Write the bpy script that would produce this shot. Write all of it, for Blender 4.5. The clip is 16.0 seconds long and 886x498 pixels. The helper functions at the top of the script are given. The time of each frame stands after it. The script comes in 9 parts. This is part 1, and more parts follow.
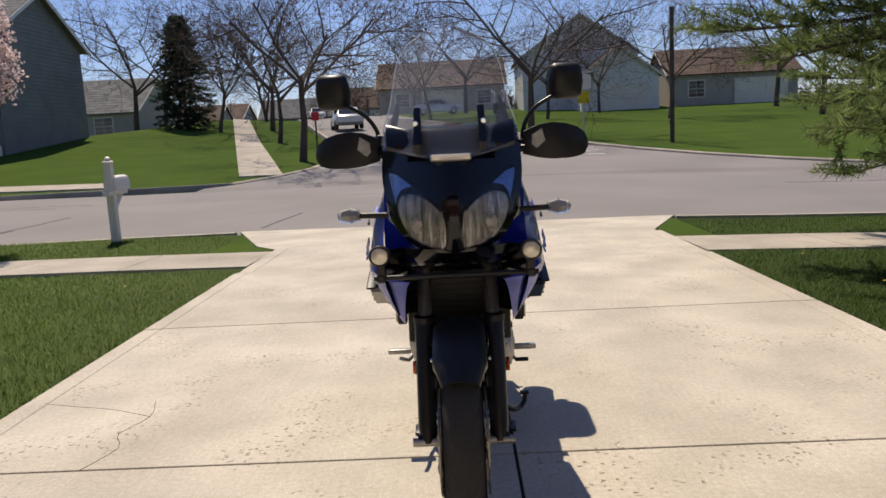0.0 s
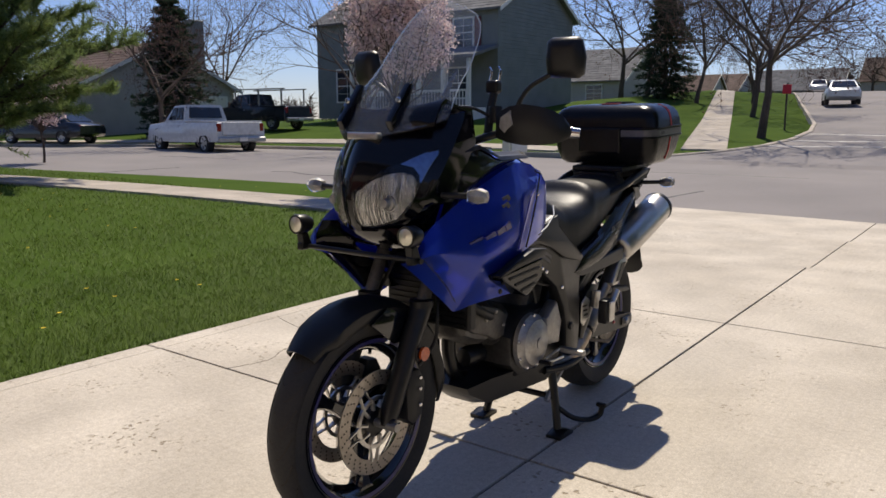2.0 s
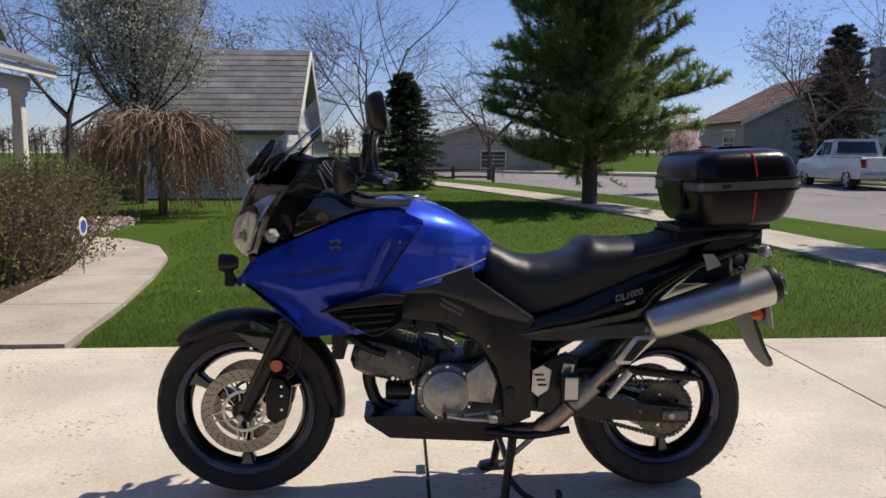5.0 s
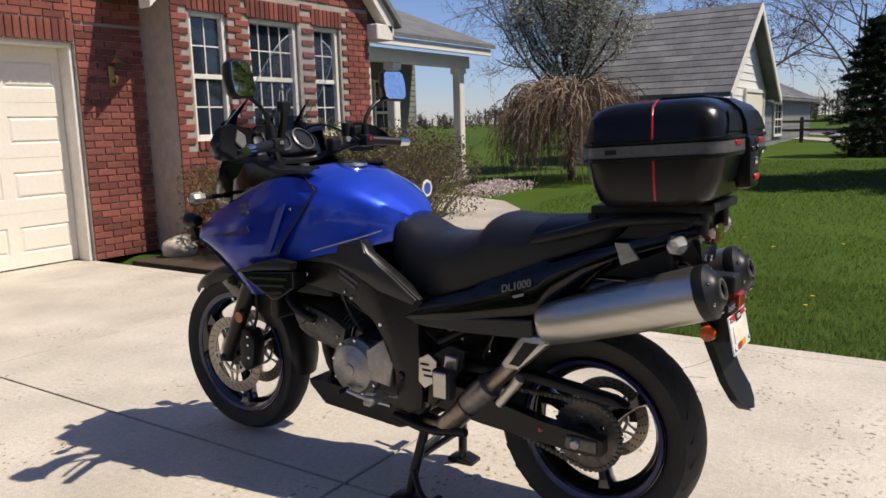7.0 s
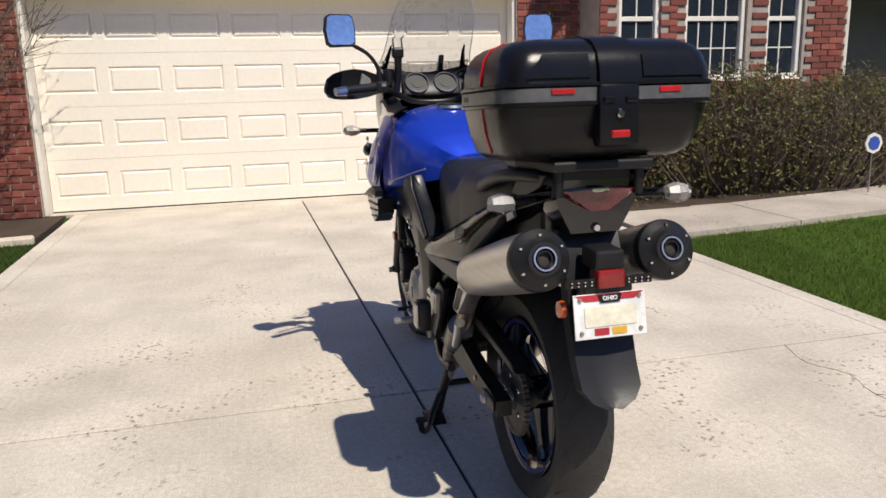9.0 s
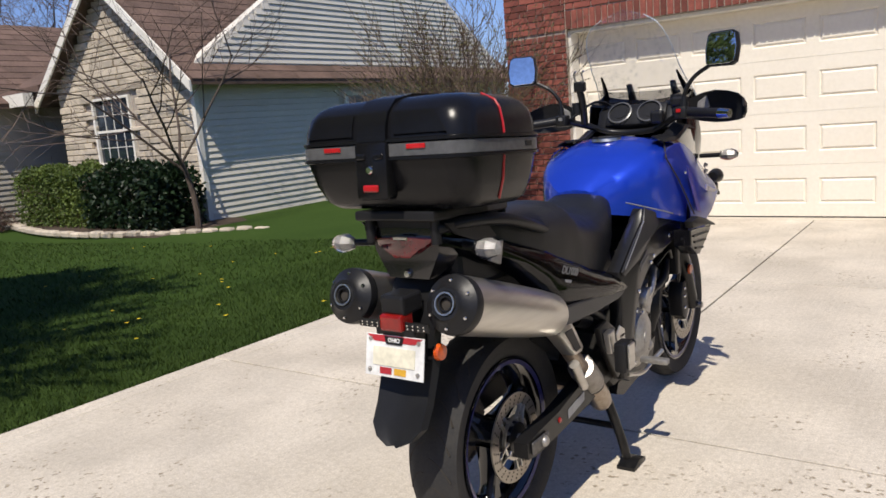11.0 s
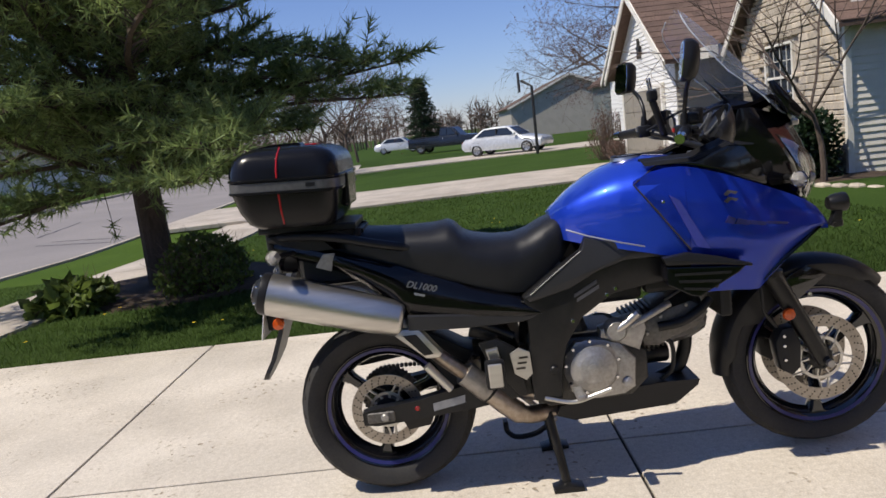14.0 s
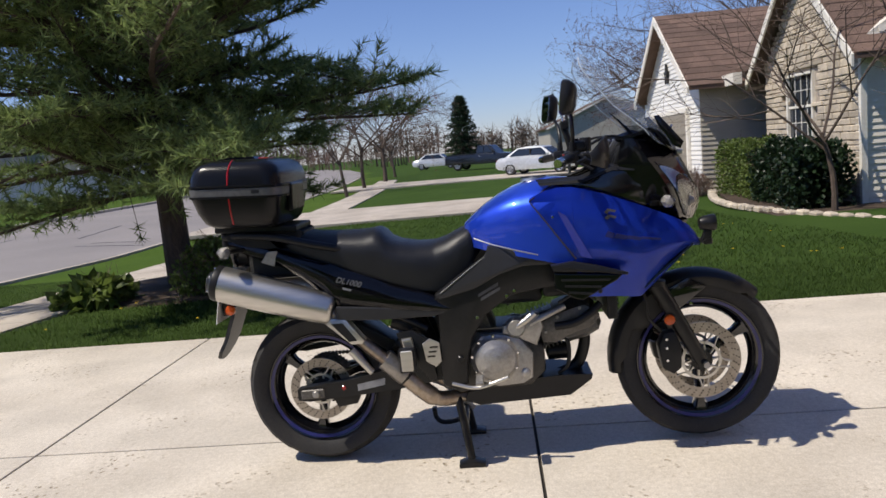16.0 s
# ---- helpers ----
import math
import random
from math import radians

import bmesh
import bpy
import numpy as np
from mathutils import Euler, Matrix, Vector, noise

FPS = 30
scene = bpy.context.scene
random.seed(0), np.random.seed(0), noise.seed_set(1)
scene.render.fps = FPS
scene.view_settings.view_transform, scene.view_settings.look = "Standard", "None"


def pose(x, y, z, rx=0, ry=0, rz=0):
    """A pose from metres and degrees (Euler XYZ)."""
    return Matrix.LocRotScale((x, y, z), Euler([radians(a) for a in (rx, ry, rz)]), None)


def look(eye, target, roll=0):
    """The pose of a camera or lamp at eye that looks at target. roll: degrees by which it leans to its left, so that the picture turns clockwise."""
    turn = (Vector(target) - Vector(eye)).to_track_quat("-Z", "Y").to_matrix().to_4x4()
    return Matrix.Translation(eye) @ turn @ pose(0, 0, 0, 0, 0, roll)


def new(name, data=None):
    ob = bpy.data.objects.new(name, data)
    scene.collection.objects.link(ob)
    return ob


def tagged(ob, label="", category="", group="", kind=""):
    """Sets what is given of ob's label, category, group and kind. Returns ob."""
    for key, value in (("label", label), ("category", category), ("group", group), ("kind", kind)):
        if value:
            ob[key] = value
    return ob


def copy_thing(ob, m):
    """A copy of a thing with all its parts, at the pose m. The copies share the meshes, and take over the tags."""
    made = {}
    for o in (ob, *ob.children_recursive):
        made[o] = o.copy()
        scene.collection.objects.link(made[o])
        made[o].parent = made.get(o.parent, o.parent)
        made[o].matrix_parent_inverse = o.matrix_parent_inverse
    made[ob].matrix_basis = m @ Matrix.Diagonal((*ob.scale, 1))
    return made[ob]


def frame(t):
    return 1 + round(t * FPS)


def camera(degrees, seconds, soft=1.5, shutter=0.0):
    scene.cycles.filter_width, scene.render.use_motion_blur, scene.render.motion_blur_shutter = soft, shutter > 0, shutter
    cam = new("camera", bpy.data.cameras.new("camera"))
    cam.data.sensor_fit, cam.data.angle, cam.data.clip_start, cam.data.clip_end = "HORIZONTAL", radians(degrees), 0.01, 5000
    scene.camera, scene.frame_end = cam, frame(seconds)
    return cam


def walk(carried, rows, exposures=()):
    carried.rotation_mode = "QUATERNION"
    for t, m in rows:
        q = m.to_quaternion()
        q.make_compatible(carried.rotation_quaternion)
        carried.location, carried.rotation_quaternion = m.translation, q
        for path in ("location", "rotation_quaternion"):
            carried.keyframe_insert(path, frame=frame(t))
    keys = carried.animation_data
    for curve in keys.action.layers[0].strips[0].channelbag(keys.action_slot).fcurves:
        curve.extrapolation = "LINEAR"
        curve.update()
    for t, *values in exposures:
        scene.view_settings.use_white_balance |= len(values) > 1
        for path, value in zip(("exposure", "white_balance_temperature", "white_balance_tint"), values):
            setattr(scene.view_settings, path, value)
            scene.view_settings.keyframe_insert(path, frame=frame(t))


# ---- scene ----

# ---- camera ----
cam = camera(60.3, 16.0, soft=1.6)
PATH = [
    (0, (-0.02, 2.898, 1.228), (0.03, 0.921, 0.934), -2.9),
    (0.5, (-0.397, 2.886, 1.224), (0.038, 0.957, 0.93), -2.3),
    (1, (-0.8, 2.782, 1.225), (-0.006, 0.969, 0.942), -1.5),
    (1.5, (-1.185, 2.596, 1.223), (-0.16, 0.906, 0.919), -1.3),
    (2, (-1.497, 2.336, 1.214), (-0.313, 0.76, 0.876), -0.1),
    (2.5, (-1.804, 2.014, 1.204), (-0.412, 0.631, 0.817), -0.5),
    (3, (-2.014, 1.692, 1.222), (-0.437, 0.526, 0.832), -1.7),
    (3.5, (-2.254, 1.329, 1.237), (-0.496, 0.452, 0.863), -1.4),
    (4, (-2.503, 0.943, 1.247), (-0.626, 0.318, 0.955), -0.5),
    (4.5, (-2.652, 0.56, 1.254), (-0.712, 0.162, 0.974), -0.8),
    (5, (-2.768, 0.193, 1.267), (-0.787, 0.082, 1.015), 0.0),
    (7.3, (-1.904, -1.811, 1.214), (-0.377, -0.567, 0.868), -1.4),
    (7.5, (-1.789, -1.921, 1.202), (-0.344, -0.586, 0.839), -1.0),
    (8, (-1.498, -2.24, 1.206), (-0.322, -0.666, 0.831), -0.7),
    (8.5, (-1.185, -2.499, 1.186), (-0.306, -0.748, 0.785), -2.1),
    (9, (-0.783, -2.679, 1.196), (-0.29, -0.789, 0.768), -1.4),
    (9.5, (-0.35, -2.774, 1.203), (-0.307, -0.815, 0.805), -2.1),
    (10, (0.091, -2.829, 1.218), (-0.211, -0.889, 0.839), -1.2),
    (10.2, (0.327, -2.795, 1.197), (-0.186, -0.895, 0.84), -2.0),
    (12.3, (2.095, -1.74, 1.288), (0.404, -0.753, 0.876), -5.1),
    (12.5, (2.215, -1.576, 1.297), (0.464, -0.703, 0.881), -4.7),
    (13, (2.419, -1.178, 1.31), (0.528, -0.635, 0.953), -5.2),
    (13.5, (2.58, -0.784, 1.307), (0.623, -0.539, 0.976), -6.0),
    (14, (2.67, -0.453, 1.27), (0.694, -0.499, 0.966), -6.6),
    (14.5, (2.746, -0.166, 1.263), (0.794, -0.398, 0.898), -6.6),
    (15, (2.869, -0.051, 1.264), (0.929, -0.37, 0.899), -6.2),
    (15.5, (2.956, -0.005, 1.253), (1.0, -0.263, 0.923), -6.0),
    (16, (3.077, -0.011, 1.24), (1.098, -0.154, 0.989), -4.8),
]
walk(cam, [(t, look(eye, target, roll)) for t, eye, target, roll in PATH], exposures=[(0, -0.12, 7250, 10), (1.5, -0.12, 7000, 10), (3.0, -0.1, 6750, 10), (5.2, -0.03, 6750, 10), (7.4, 0.0, 6750, 10), (9.0, 0.0, 6570, 10), (12.0, 0.0, 6500, 10), (16, 0.0, 6500, 10)])

# ---- sky and sun ----
SUN_DIR = Vector((0.24, -0.64, 1.0)).normalized()
world = bpy.data.worlds.new("sky")
scene.world = world
world.use_nodes = True
wn = world.node_tree.nodes
sky = wn.new("ShaderNodeTexSky")
sky.sky_type, sky.sun_disc = "NISHITA", False
sky.sun_elevation = math.asin(SUN_DIR.z)
sky.sun_rotation = math.atan2(SUN_DIR.x, SUN_DIR.y)
sky.air_density, sky.dust_density, sky.ozone_density = 1.0, 0.15, 3.0
wn["Background"].inputs["Strength"].default_value = 0.095
tint = wn.new("ShaderNodeMix")
tint.data_type, tint.blend_type = "RGBA", "MULTIPLY"
tint.inputs["Factor"].default_value, tint.inputs["B"].default_value = 1.0, (0.86, 0.91, 1.24, 1)
world.node_tree.links.new(sky.outputs[0], tint.inputs["A"])
world.node_tree.links.new(tint.outputs["Result"], wn["Background"].inputs["Color"])
sun_data = bpy.data.lights.new("sun", "SUN")
sun_data.energy, sun_data.angle, sun_data.color = 5.0, radians(0.55), (1.0, 0.925, 0.81)
sun = new("sun", sun_data)
sun.matrix_world = look(SUN_DIR * 60, (0, 0, 0))


# ---- materials ----
def mat(name, col, col2=None, rough=0.5, metal=0.0, scale=8.0, fine=60.0, bump=0.0, coat=0.0, spec=0.5, trans=0.0, ior=1.45,
        rvar=0.0, island=0.0, piece=0.0, stretch=(1, 1, 1), alpha=1.0, flake=0.0, emit=0.0):
    """A procedural surface: two colours mixed by broad and fine noise, with relief, and a shift from piece to piece."""
    m = bpy.data.materials.new(name)
    m.use_nodes = True
    nt = m.node_tree
    n, l = nt.nodes, nt.links
    b = n["Principled BSDF"]
    b.inputs["Roughness"].default_value, b.inputs["Metallic"].default_value = rough, metal
    b.inputs["Specular IOR Level"].default_value = spec
    b.inputs["Coat Weight"].default_value, b.inputs["Coat Roughness"].default_value = coat, 0.04
    b.inputs["Transmission Weight"].default_value, b.inputs["IOR"].default_value = trans, ior
    b.inputs["Alpha"].default_value = alpha
    col2 = col2 or tuple(c * 0.75 for c in col)
    tc = n.new("ShaderNodeTexCoord")
    mp = n.new("ShaderNodeMapping")
    mp.inputs["Scale"].default_value = stretch
    l.new(tc.outputs["Object"], mp.inputs[0])
    broad, grain = n.new("ShaderNodeTexNoise"), n.new("ShaderNodeTexNoise")
    for node, s in ((broad, scale), (grain, fine)):
        node.inputs["Scale"].default_value, node.inputs["Detail"].default_value = s, 5
        l.new(mp.outputs[0], node.inputs["Vector"])
    add = n.new("ShaderNodeMath")
    add.operation = "ADD"
    l.new(broad.outputs[0], add.inputs[0]), l.new(grain.outputs[0], add.inputs[1])
    ramp = n.new("ShaderNodeMapRange")
    ramp.inputs[1].default_value, ramp.inputs[2].default_value = 0.75, 1.25
    l.new(add.outputs[0], ramp.inputs[0])
    mix = n.new("ShaderNodeMix")
    mix.data_type = "RGBA"
    mix.inputs["A"].default_value, mix.inputs["B"].default_value = (*col, 1), (*col2, 1)
    l.new(ramp.outputs[0], mix.inputs["Factor"])
    out = mix.outputs["Result"]
    if island or piece:
        hsv = n.new("ShaderNodeHueSaturation")
        src = n.new("ShaderNodeNewGeometry").outputs["Random Per Island"] if island else n.new("ShaderNodeObjectInfo").outputs["Random"]
        mr = n.new("ShaderNodeMapRange")
        amount = island or piece
        mr.inputs[3].default_value, mr.inputs[4].default_value = 1 - amount, 1 + amount
        l.new(src, mr.inputs[0]), l.new(mr.outputs[0], hsv.inputs["Value"]), l.new(out, hsv.inputs["Color"])
        out = hsv.outputs[0]
    l.new(out, b.inputs["Base Color"])
    if rvar:
        rr = n.new("ShaderNodeMapRange")
        rr.inputs[3].default_value, rr.inputs[4].default_value = max(0.02, rough - rvar), min(1, rough + rvar)
        l.new(broad.outputs[0], rr.inputs[0]), l.new(rr.outputs[0], b.inputs["Roughness"])
    if bump:
        bp = n.new("ShaderNodeBump")
        bp.inputs["Strength"].default_value, bp.inputs["Distance"].default_value = min(1, bump), 0.004
        l.new(grain.outputs[0], bp.inputs["Height"]), l.new(bp.outputs[0], b.inputs["Normal"])
    if emit:
        b.inputs["Emission Color"].default_value, b.inputs["Emission Strength"].default_value = (*col, 1), emit
    return m


def concrete(name, base, dark):
    """Broom-finished concrete with pitting, stains and a worn surface."""
    m = mat(name, base, dark, rough=0.85, scale=1.1, fine=45, bump=0.25, piece=0.05)
    nt = m.node_tree
    n, l = nt.nodes, nt.links
    b = n["Principled BSDF"]
    tc = n.new("ShaderNodeTexCoord")
    pit = n.new("ShaderNodeTexVoronoi")
    pit.inputs["Scale"].default_value = 30
    warp = n.new("ShaderNodeTexNoise")
    warp.inputs["Scale"].default_value, warp.inputs["Detail"].default_value = 22, 4
    bent = n.new("ShaderNodeMix")
    bent.data_type = "VECTOR"
    bent.inputs["Factor"].default_value = 0.06
    l.new(tc.outputs["Object"], warp.inputs["Vector"]), l.new(tc.outputs["Object"], bent.inputs["A"]), l.new(warp.outputs["Color"], bent.inputs["B"])
    l.new(bent.outputs["Result"], pit.inputs["Vector"])
    patch, stain, speck, broom = (n.new("ShaderNodeTexNoise") for _ in range(4))
    for node, sc, det in ((patch, 1.9, 8), (stain, 1.7, 9), (speck, 160, 3), (broom, 1.0, 4)):
        node.inputs["Scale"].default_value, node.inputs["Detail"].default_value = sc, det
    lines = n.new("ShaderNodeMapping")
    lines.inputs["Scale"].default_value = (110, 2.5, 1)
    l.new(tc.outputs["Object"], lines.inputs[0]), l.new(lines.outputs[0], broom.inputs["Vector"])
    for node in (patch, stain, speck):
        l.new(tc.outputs["Object"], node.inputs["Vector"])

    def ranged(sock, lo, hi, a, b_):
        r = n.new("ShaderNodeMapRange")
        for k_, v_ in zip((1, 2, 3, 4), (lo, hi, a, b_)):
            r.inputs[k_].default_value = v_
        l.new(sock, r.inputs[0])
        return r.outputs[0]

    def times(a, b_):
        q = n.new("ShaderNodeMath")
        q.operation = "MULTIPLY"
        l.new(a, q.inputs[0]), l.new(b_, q.inputs[1])
        return q.outputs[0]

    holes = times(ranged(pit.outputs["Distance"], 0.14, 0.30, 1, 0), ranged(patch.outputs[0], 0.50, 0.61, 0, 1))
    tone = times(times(ranged(stain.outputs[0], 0.36, 0.64, 0.86, 1.07), ranged(speck.outputs[0], 0.35, 0.65, 0.84, 1.1)), ranged(broom.outputs[0], 0.35, 0.65, 0.965, 1.025))
    hsv = n.new("ShaderNodeHueSaturation")
    old = b.inputs["Base Color"].links[0].from_socket
    l.new(old, hsv.inputs["Color"]), l.new(tone, hsv.inputs["Value"])
    mix = n.new("ShaderNodeMix")
    mix.data_type = "RGBA"
    mix.inputs["B"].default_value = (dark[0] * 0.56, dark[1] * 0.52, dark[2] * 0.45, 1)
    l.new(holes, mix.inputs["Factor"]), l.new(hsv.outputs[0], mix.inputs["A"]), l.new(mix.outputs["Result"], b.inputs["Base Color"])
    sunk = n.new("ShaderNodeBump")
    sunk.inputs["Strength"].default_value, sunk.inputs["Distance"].default_value, sunk.invert = 0.8, 0.004, True
    l.new(holes, sunk.inputs["Height"]), l.new(b.inputs["Normal"].links[0].from_socket, sunk.inputs["Normal"]), l.new(sunk.outputs[0], b.inputs["Normal"])
    return m


def leafy(m, share=0.4):
    """Lets light through thin leaves: part of the surface is translucent in its own colour."""
    nt = m.node_tree
    n, l = nt.nodes, nt.links
    b, out = n["Principled BSDF"], n["Material Output"]
    tr, mx = n.new("ShaderNodeBsdfTranslucent"), n.new("ShaderNodeMixShader")
    mx.inputs[0].default_value = share
    l.new(b.inputs["Base Color"].links[0].from_socket, tr.inputs["Color"])
    l.new(b.outputs[0], mx.inputs[1]), l.new(tr.outputs[0], mx.inputs[2]), l.new(mx.outputs[0], out.inputs["Surface"])
    return m


M = {}
M["concrete"] = concrete("concrete", (0.635, 0.575, 0.485), (0.50, 0.443, 0.362))
M["walk"] = concrete("walk_concrete", (0.52, 0.46, 0.39), (0.38, 0.33, 0.27))
M["joint"] = mat("joint", (0.04, 0.034, 0.028), rough=0.95)
M["soil"] = mat("soil", (0.075, 0.05, 0.032), (0.035, 0.024, 0.016), rough=0.95, scale=3, bump=0.8)
M["lawn"] = mat("lawn", (0.070, 0.115, 0.020), (0.048, 0.085, 0.014), rough=1.0, scale=0.7, fine=30, bump=0.8, spec=0.05)
M["grass"] = mat("grass_blade", (0.105, 0.165, 0.030), (0.075, 0.125, 0.022), rough=0.65, scale=0.8, fine=9, island=0.25, spec=0.2)
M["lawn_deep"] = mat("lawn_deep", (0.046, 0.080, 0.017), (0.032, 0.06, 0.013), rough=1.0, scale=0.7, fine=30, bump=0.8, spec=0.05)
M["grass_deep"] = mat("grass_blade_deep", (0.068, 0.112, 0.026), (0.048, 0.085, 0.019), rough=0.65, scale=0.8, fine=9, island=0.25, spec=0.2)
M["dandelion"] = mat("dandelion", (0.75, 0.55, 0.02), rough=0.7)
M["asphalt"] = mat("asphalt", (0.27, 0.245, 0.235), (0.20, 0.185, 0.18), rough=0.9, scale=0.35, fine=70, bump=0.5)
M["tar"] = mat("tar", (0.03, 0.03, 0.03), rough=0.6)
M["roadpaint"] = mat("road_paint", (0.75, 0.73, 0.68), (0.5, 0.48, 0.45), rough=0.8, scale=6)
M["brick"] = mat("brick", (0.27, 0.082, 0.058), (0.17, 0.05, 0.038), rough=0.85, scale=9, fine=80, bump=0.5, piece=0.35)
M["brick_rest"] = mat("brick_rest", (0.27, 0.082, 0.058), (0.17, 0.05, 0.038), rough=0.85, scale=9, fine=80, bump=0.5, island=0.35)
M["mortar"] = mat("mortar", (0.42, 0.36, 0.31), (0.3, 0.26, 0.22), rough=0.95, scale=12, bump=0.5)
M["white"] = mat("white_paint", (0.82, 0.79, 0.72), (0.72, 0.68, 0.6), rough=0.5, scale=1.5, fine=20, bump=0.05)
M["door_white"] = mat("garage_door_paint", (0.84, 0.78, 0.67), (0.78, 0.72, 0.61), rough=0.45, scale=1.2, fine=25)
M["siding"] = mat("siding_white", (0.80, 0.79, 0.76), (0.72, 0.71, 0.68), rough=0.55, scale=1.5, fine=20, piece=0.03)
M["siding_warm"] = mat("siding_warm_grey", (0.76, 0.71, 0.62), (0.66, 0.615, 0.54), rough=0.6, scale=1.5, piece=0.05)
M["siding_tan"] = mat("siding_tan", (0.46, 0.42, 0.36), (0.38, 0.35, 0.3), rough=0.6, scale=1.5, piece=0.03)
M["siding_gray"] = mat("siding_gray", (0.22, 0.23, 0.21), (0.17, 0.18, 0.165), rough=0.6, scale=1.5, piece=0.03)
M["shingle_gray"] = mat("shingle_gray", (0.20, 0.20, 0.20), (0.11, 0.11, 0.115), rough=0.9, scale=2, fine=30, bump=0.7, island=0.2)
M["shingle_brown"] = mat("shingle_brown", (0.17, 0.11, 0.085), (0.1, 0.065, 0.05), rough=0.9, scale=2, fine=30, bump=0.7, island=0.2)
M["stone"] = mat("stone", (0.58, 0.50, 0.39), (0.40, 0.345, 0.275), rough=0.85, scale=5, fine=40, bump=0.7, piece=0.22)
M["tan_door"] = mat("tan_door", (0.30, 0.27, 0.22), rough=0.6)
M["red_shutter"] = mat("red_shutter", (0.14, 0.025, 0.025), rough=0.6)
M["window"] = mat("window_glass", (0.02, 0.028, 0.04), (0.015, 0.02, 0.03), rough=0.04, spec=0.9, scale=0.5)
M["dark_int"] = mat("dark_interior", (0.02, 0.02, 0.02), rough=0.9)
M["bark"] = mat("bark", (0.115, 0.085, 0.068), (0.06, 0.045, 0.036), rough=0.95, scale=9, fine=50, bump=1.0, stretch=(1, 1, 0.3))
M["twig"] = mat("twig", (0.16, 0.115, 0.09), (0.09, 0.065, 0.052), rough=0.9, scale=3, island=0.3)
M["needle"] = mat("pine_needle", (0.25, 0.31, 0.11), (0.145, 0.21, 0.075), rough=0.6, scale=1.2, fine=9, island=0.4, spec=0.3)
M["spruce"] = mat("spruce_needle", (0.04, 0.07, 0.035), (0.02, 0.04, 0.022), rough=0.6, scale=1.5, fine=9, island=0.4, spec=0.3)
M["blossom"] = mat("blossom", (0.86, 0.74, 0.72), (0.76, 0.58, 0.57), rough=0.7, scale=2, fine=12, island=0.2)
M["pear"] = mat("pear_blossom", (0.62, 0.62, 0.54), (0.4, 0.42, 0.33), rough=0.7, scale=2, fine=12, island=0.25)
M["bud"] = mat("spring_bud", (0.185, 0.19, 0.055), (0.12, 0.11, 0.045), rough=0.7, scale=2, fine=9, island=0.35)
M["pale_twig"] = mat("pale_brown_twig", (0.30, 0.21, 0.145), (0.20, 0.14, 0.10), rough=0.85, scale=3)
M["weep_bud"] = mat("tan_bud", (0.30, 0.20, 0.10), (0.22, 0.14, 0.08), rough=0.8, scale=2, island=0.35)
M["redbud"] = mat("reddish_bud", (0.17, 0.085, 0.065), (0.1, 0.05, 0.04), rough=0.8, scale=2, fine=9, island=0.35)
M["hedge"] = mat("hedge_leaf", (0.15, 0.205, 0.045), (0.08, 0.12, 0.028), rough=0.55, scale=2, fine=12, island=0.35)
M["leaf_dark"] = mat("dark_leaf", (0.025, 0.05, 0.02), (0.015, 0.03, 0.012), rough=0.4, scale=2, fine=12, island=0.4)
for k in ("grass", "grass_deep", "needle", "spruce", "blossom", "pear", "bud", "hedge", "leaf_dark"):
    leafy(M[k])
M["truck_white"] = mat("white_car_paint", (0.8, 0.8, 0.78), rough=0.25, coat=0.6)
M["car_silver"] = mat("silver_car_paint", (0.62, 0.64, 0.66), rough=0.3, metal=0.3, coat=0.6)
M["car_dark"] = mat("dark_car_paint", (0.015, 0.018, 0.025), rough=0.25, coat=0.8)
M["tyre"] = mat("tyre_rubber", (0.018, 0.018, 0.019), (0.03, 0.028, 0.026), rough=0.75, scale=15, fine=120, bump=0.15)
M["alloy"] = mat("alloy", (0.5, 0.5, 0.5), rough=0.35, metal=0.9)
M["red_lens"] = mat("red_lens", (0.26, 0.010, 0.008), rough=0.12, coat=0.5, scale=40)
M["red_sign"] = mat("red_sign", (0.65, 0.02, 0.05), rough=0.5)
M["fence_white"] = mat("fence_white", (0.75, 0.76, 0.78), rough=0.5)
M["brass"] = mat("brass", (0.55, 0.36, 0.12), rough=0.3, metal=1.0)
M["blue_sign"] = mat("blue_sign", (0.05, 0.10, 0.42), rough=0.5)


# ---- building helpers ----
def part(name, bm, material, parent=None, label="", smooth=False):
    """One mesh object from a bmesh, under a thing, a part or nothing."""
    me = bpy.data.meshes.new(name)
    bm.normal_update()
    bm.to_mesh(me)
    bm.free()
    me.materials.append(M[material] if isinstance(material, str) else material)
    if smooth:
        me.polygons.foreach_set("use_smooth", [True] * len(me.polygons))
        me.set_sharp_from_angle(angle=radians(42))
    ob = new(name, me)
    if parent:
        ob.parent = parent
    if label:
        ob["label"] = label
    return ob


def raw(name, verts, faces, material, parent=None, label=""):
    me = bpy.data.meshes.new(name)
    me.from_pydata(verts, [], faces)
    me.materials.append(M[material])
    ob = new(name, me)
    if parent:
        ob.parent = parent
    if label:
        ob["label"] = label
    return ob


def thing(name, label, category, group="", at=(0, 0, 0), rz=0.0):
    ob = new(name)
    ob.matrix_world = pose(*at, 0, 0, rz)
    return tagged(ob, label, category, group)


def structure(ob, label="", category=""):
    return tagged(ob, label, category, kind="structure")


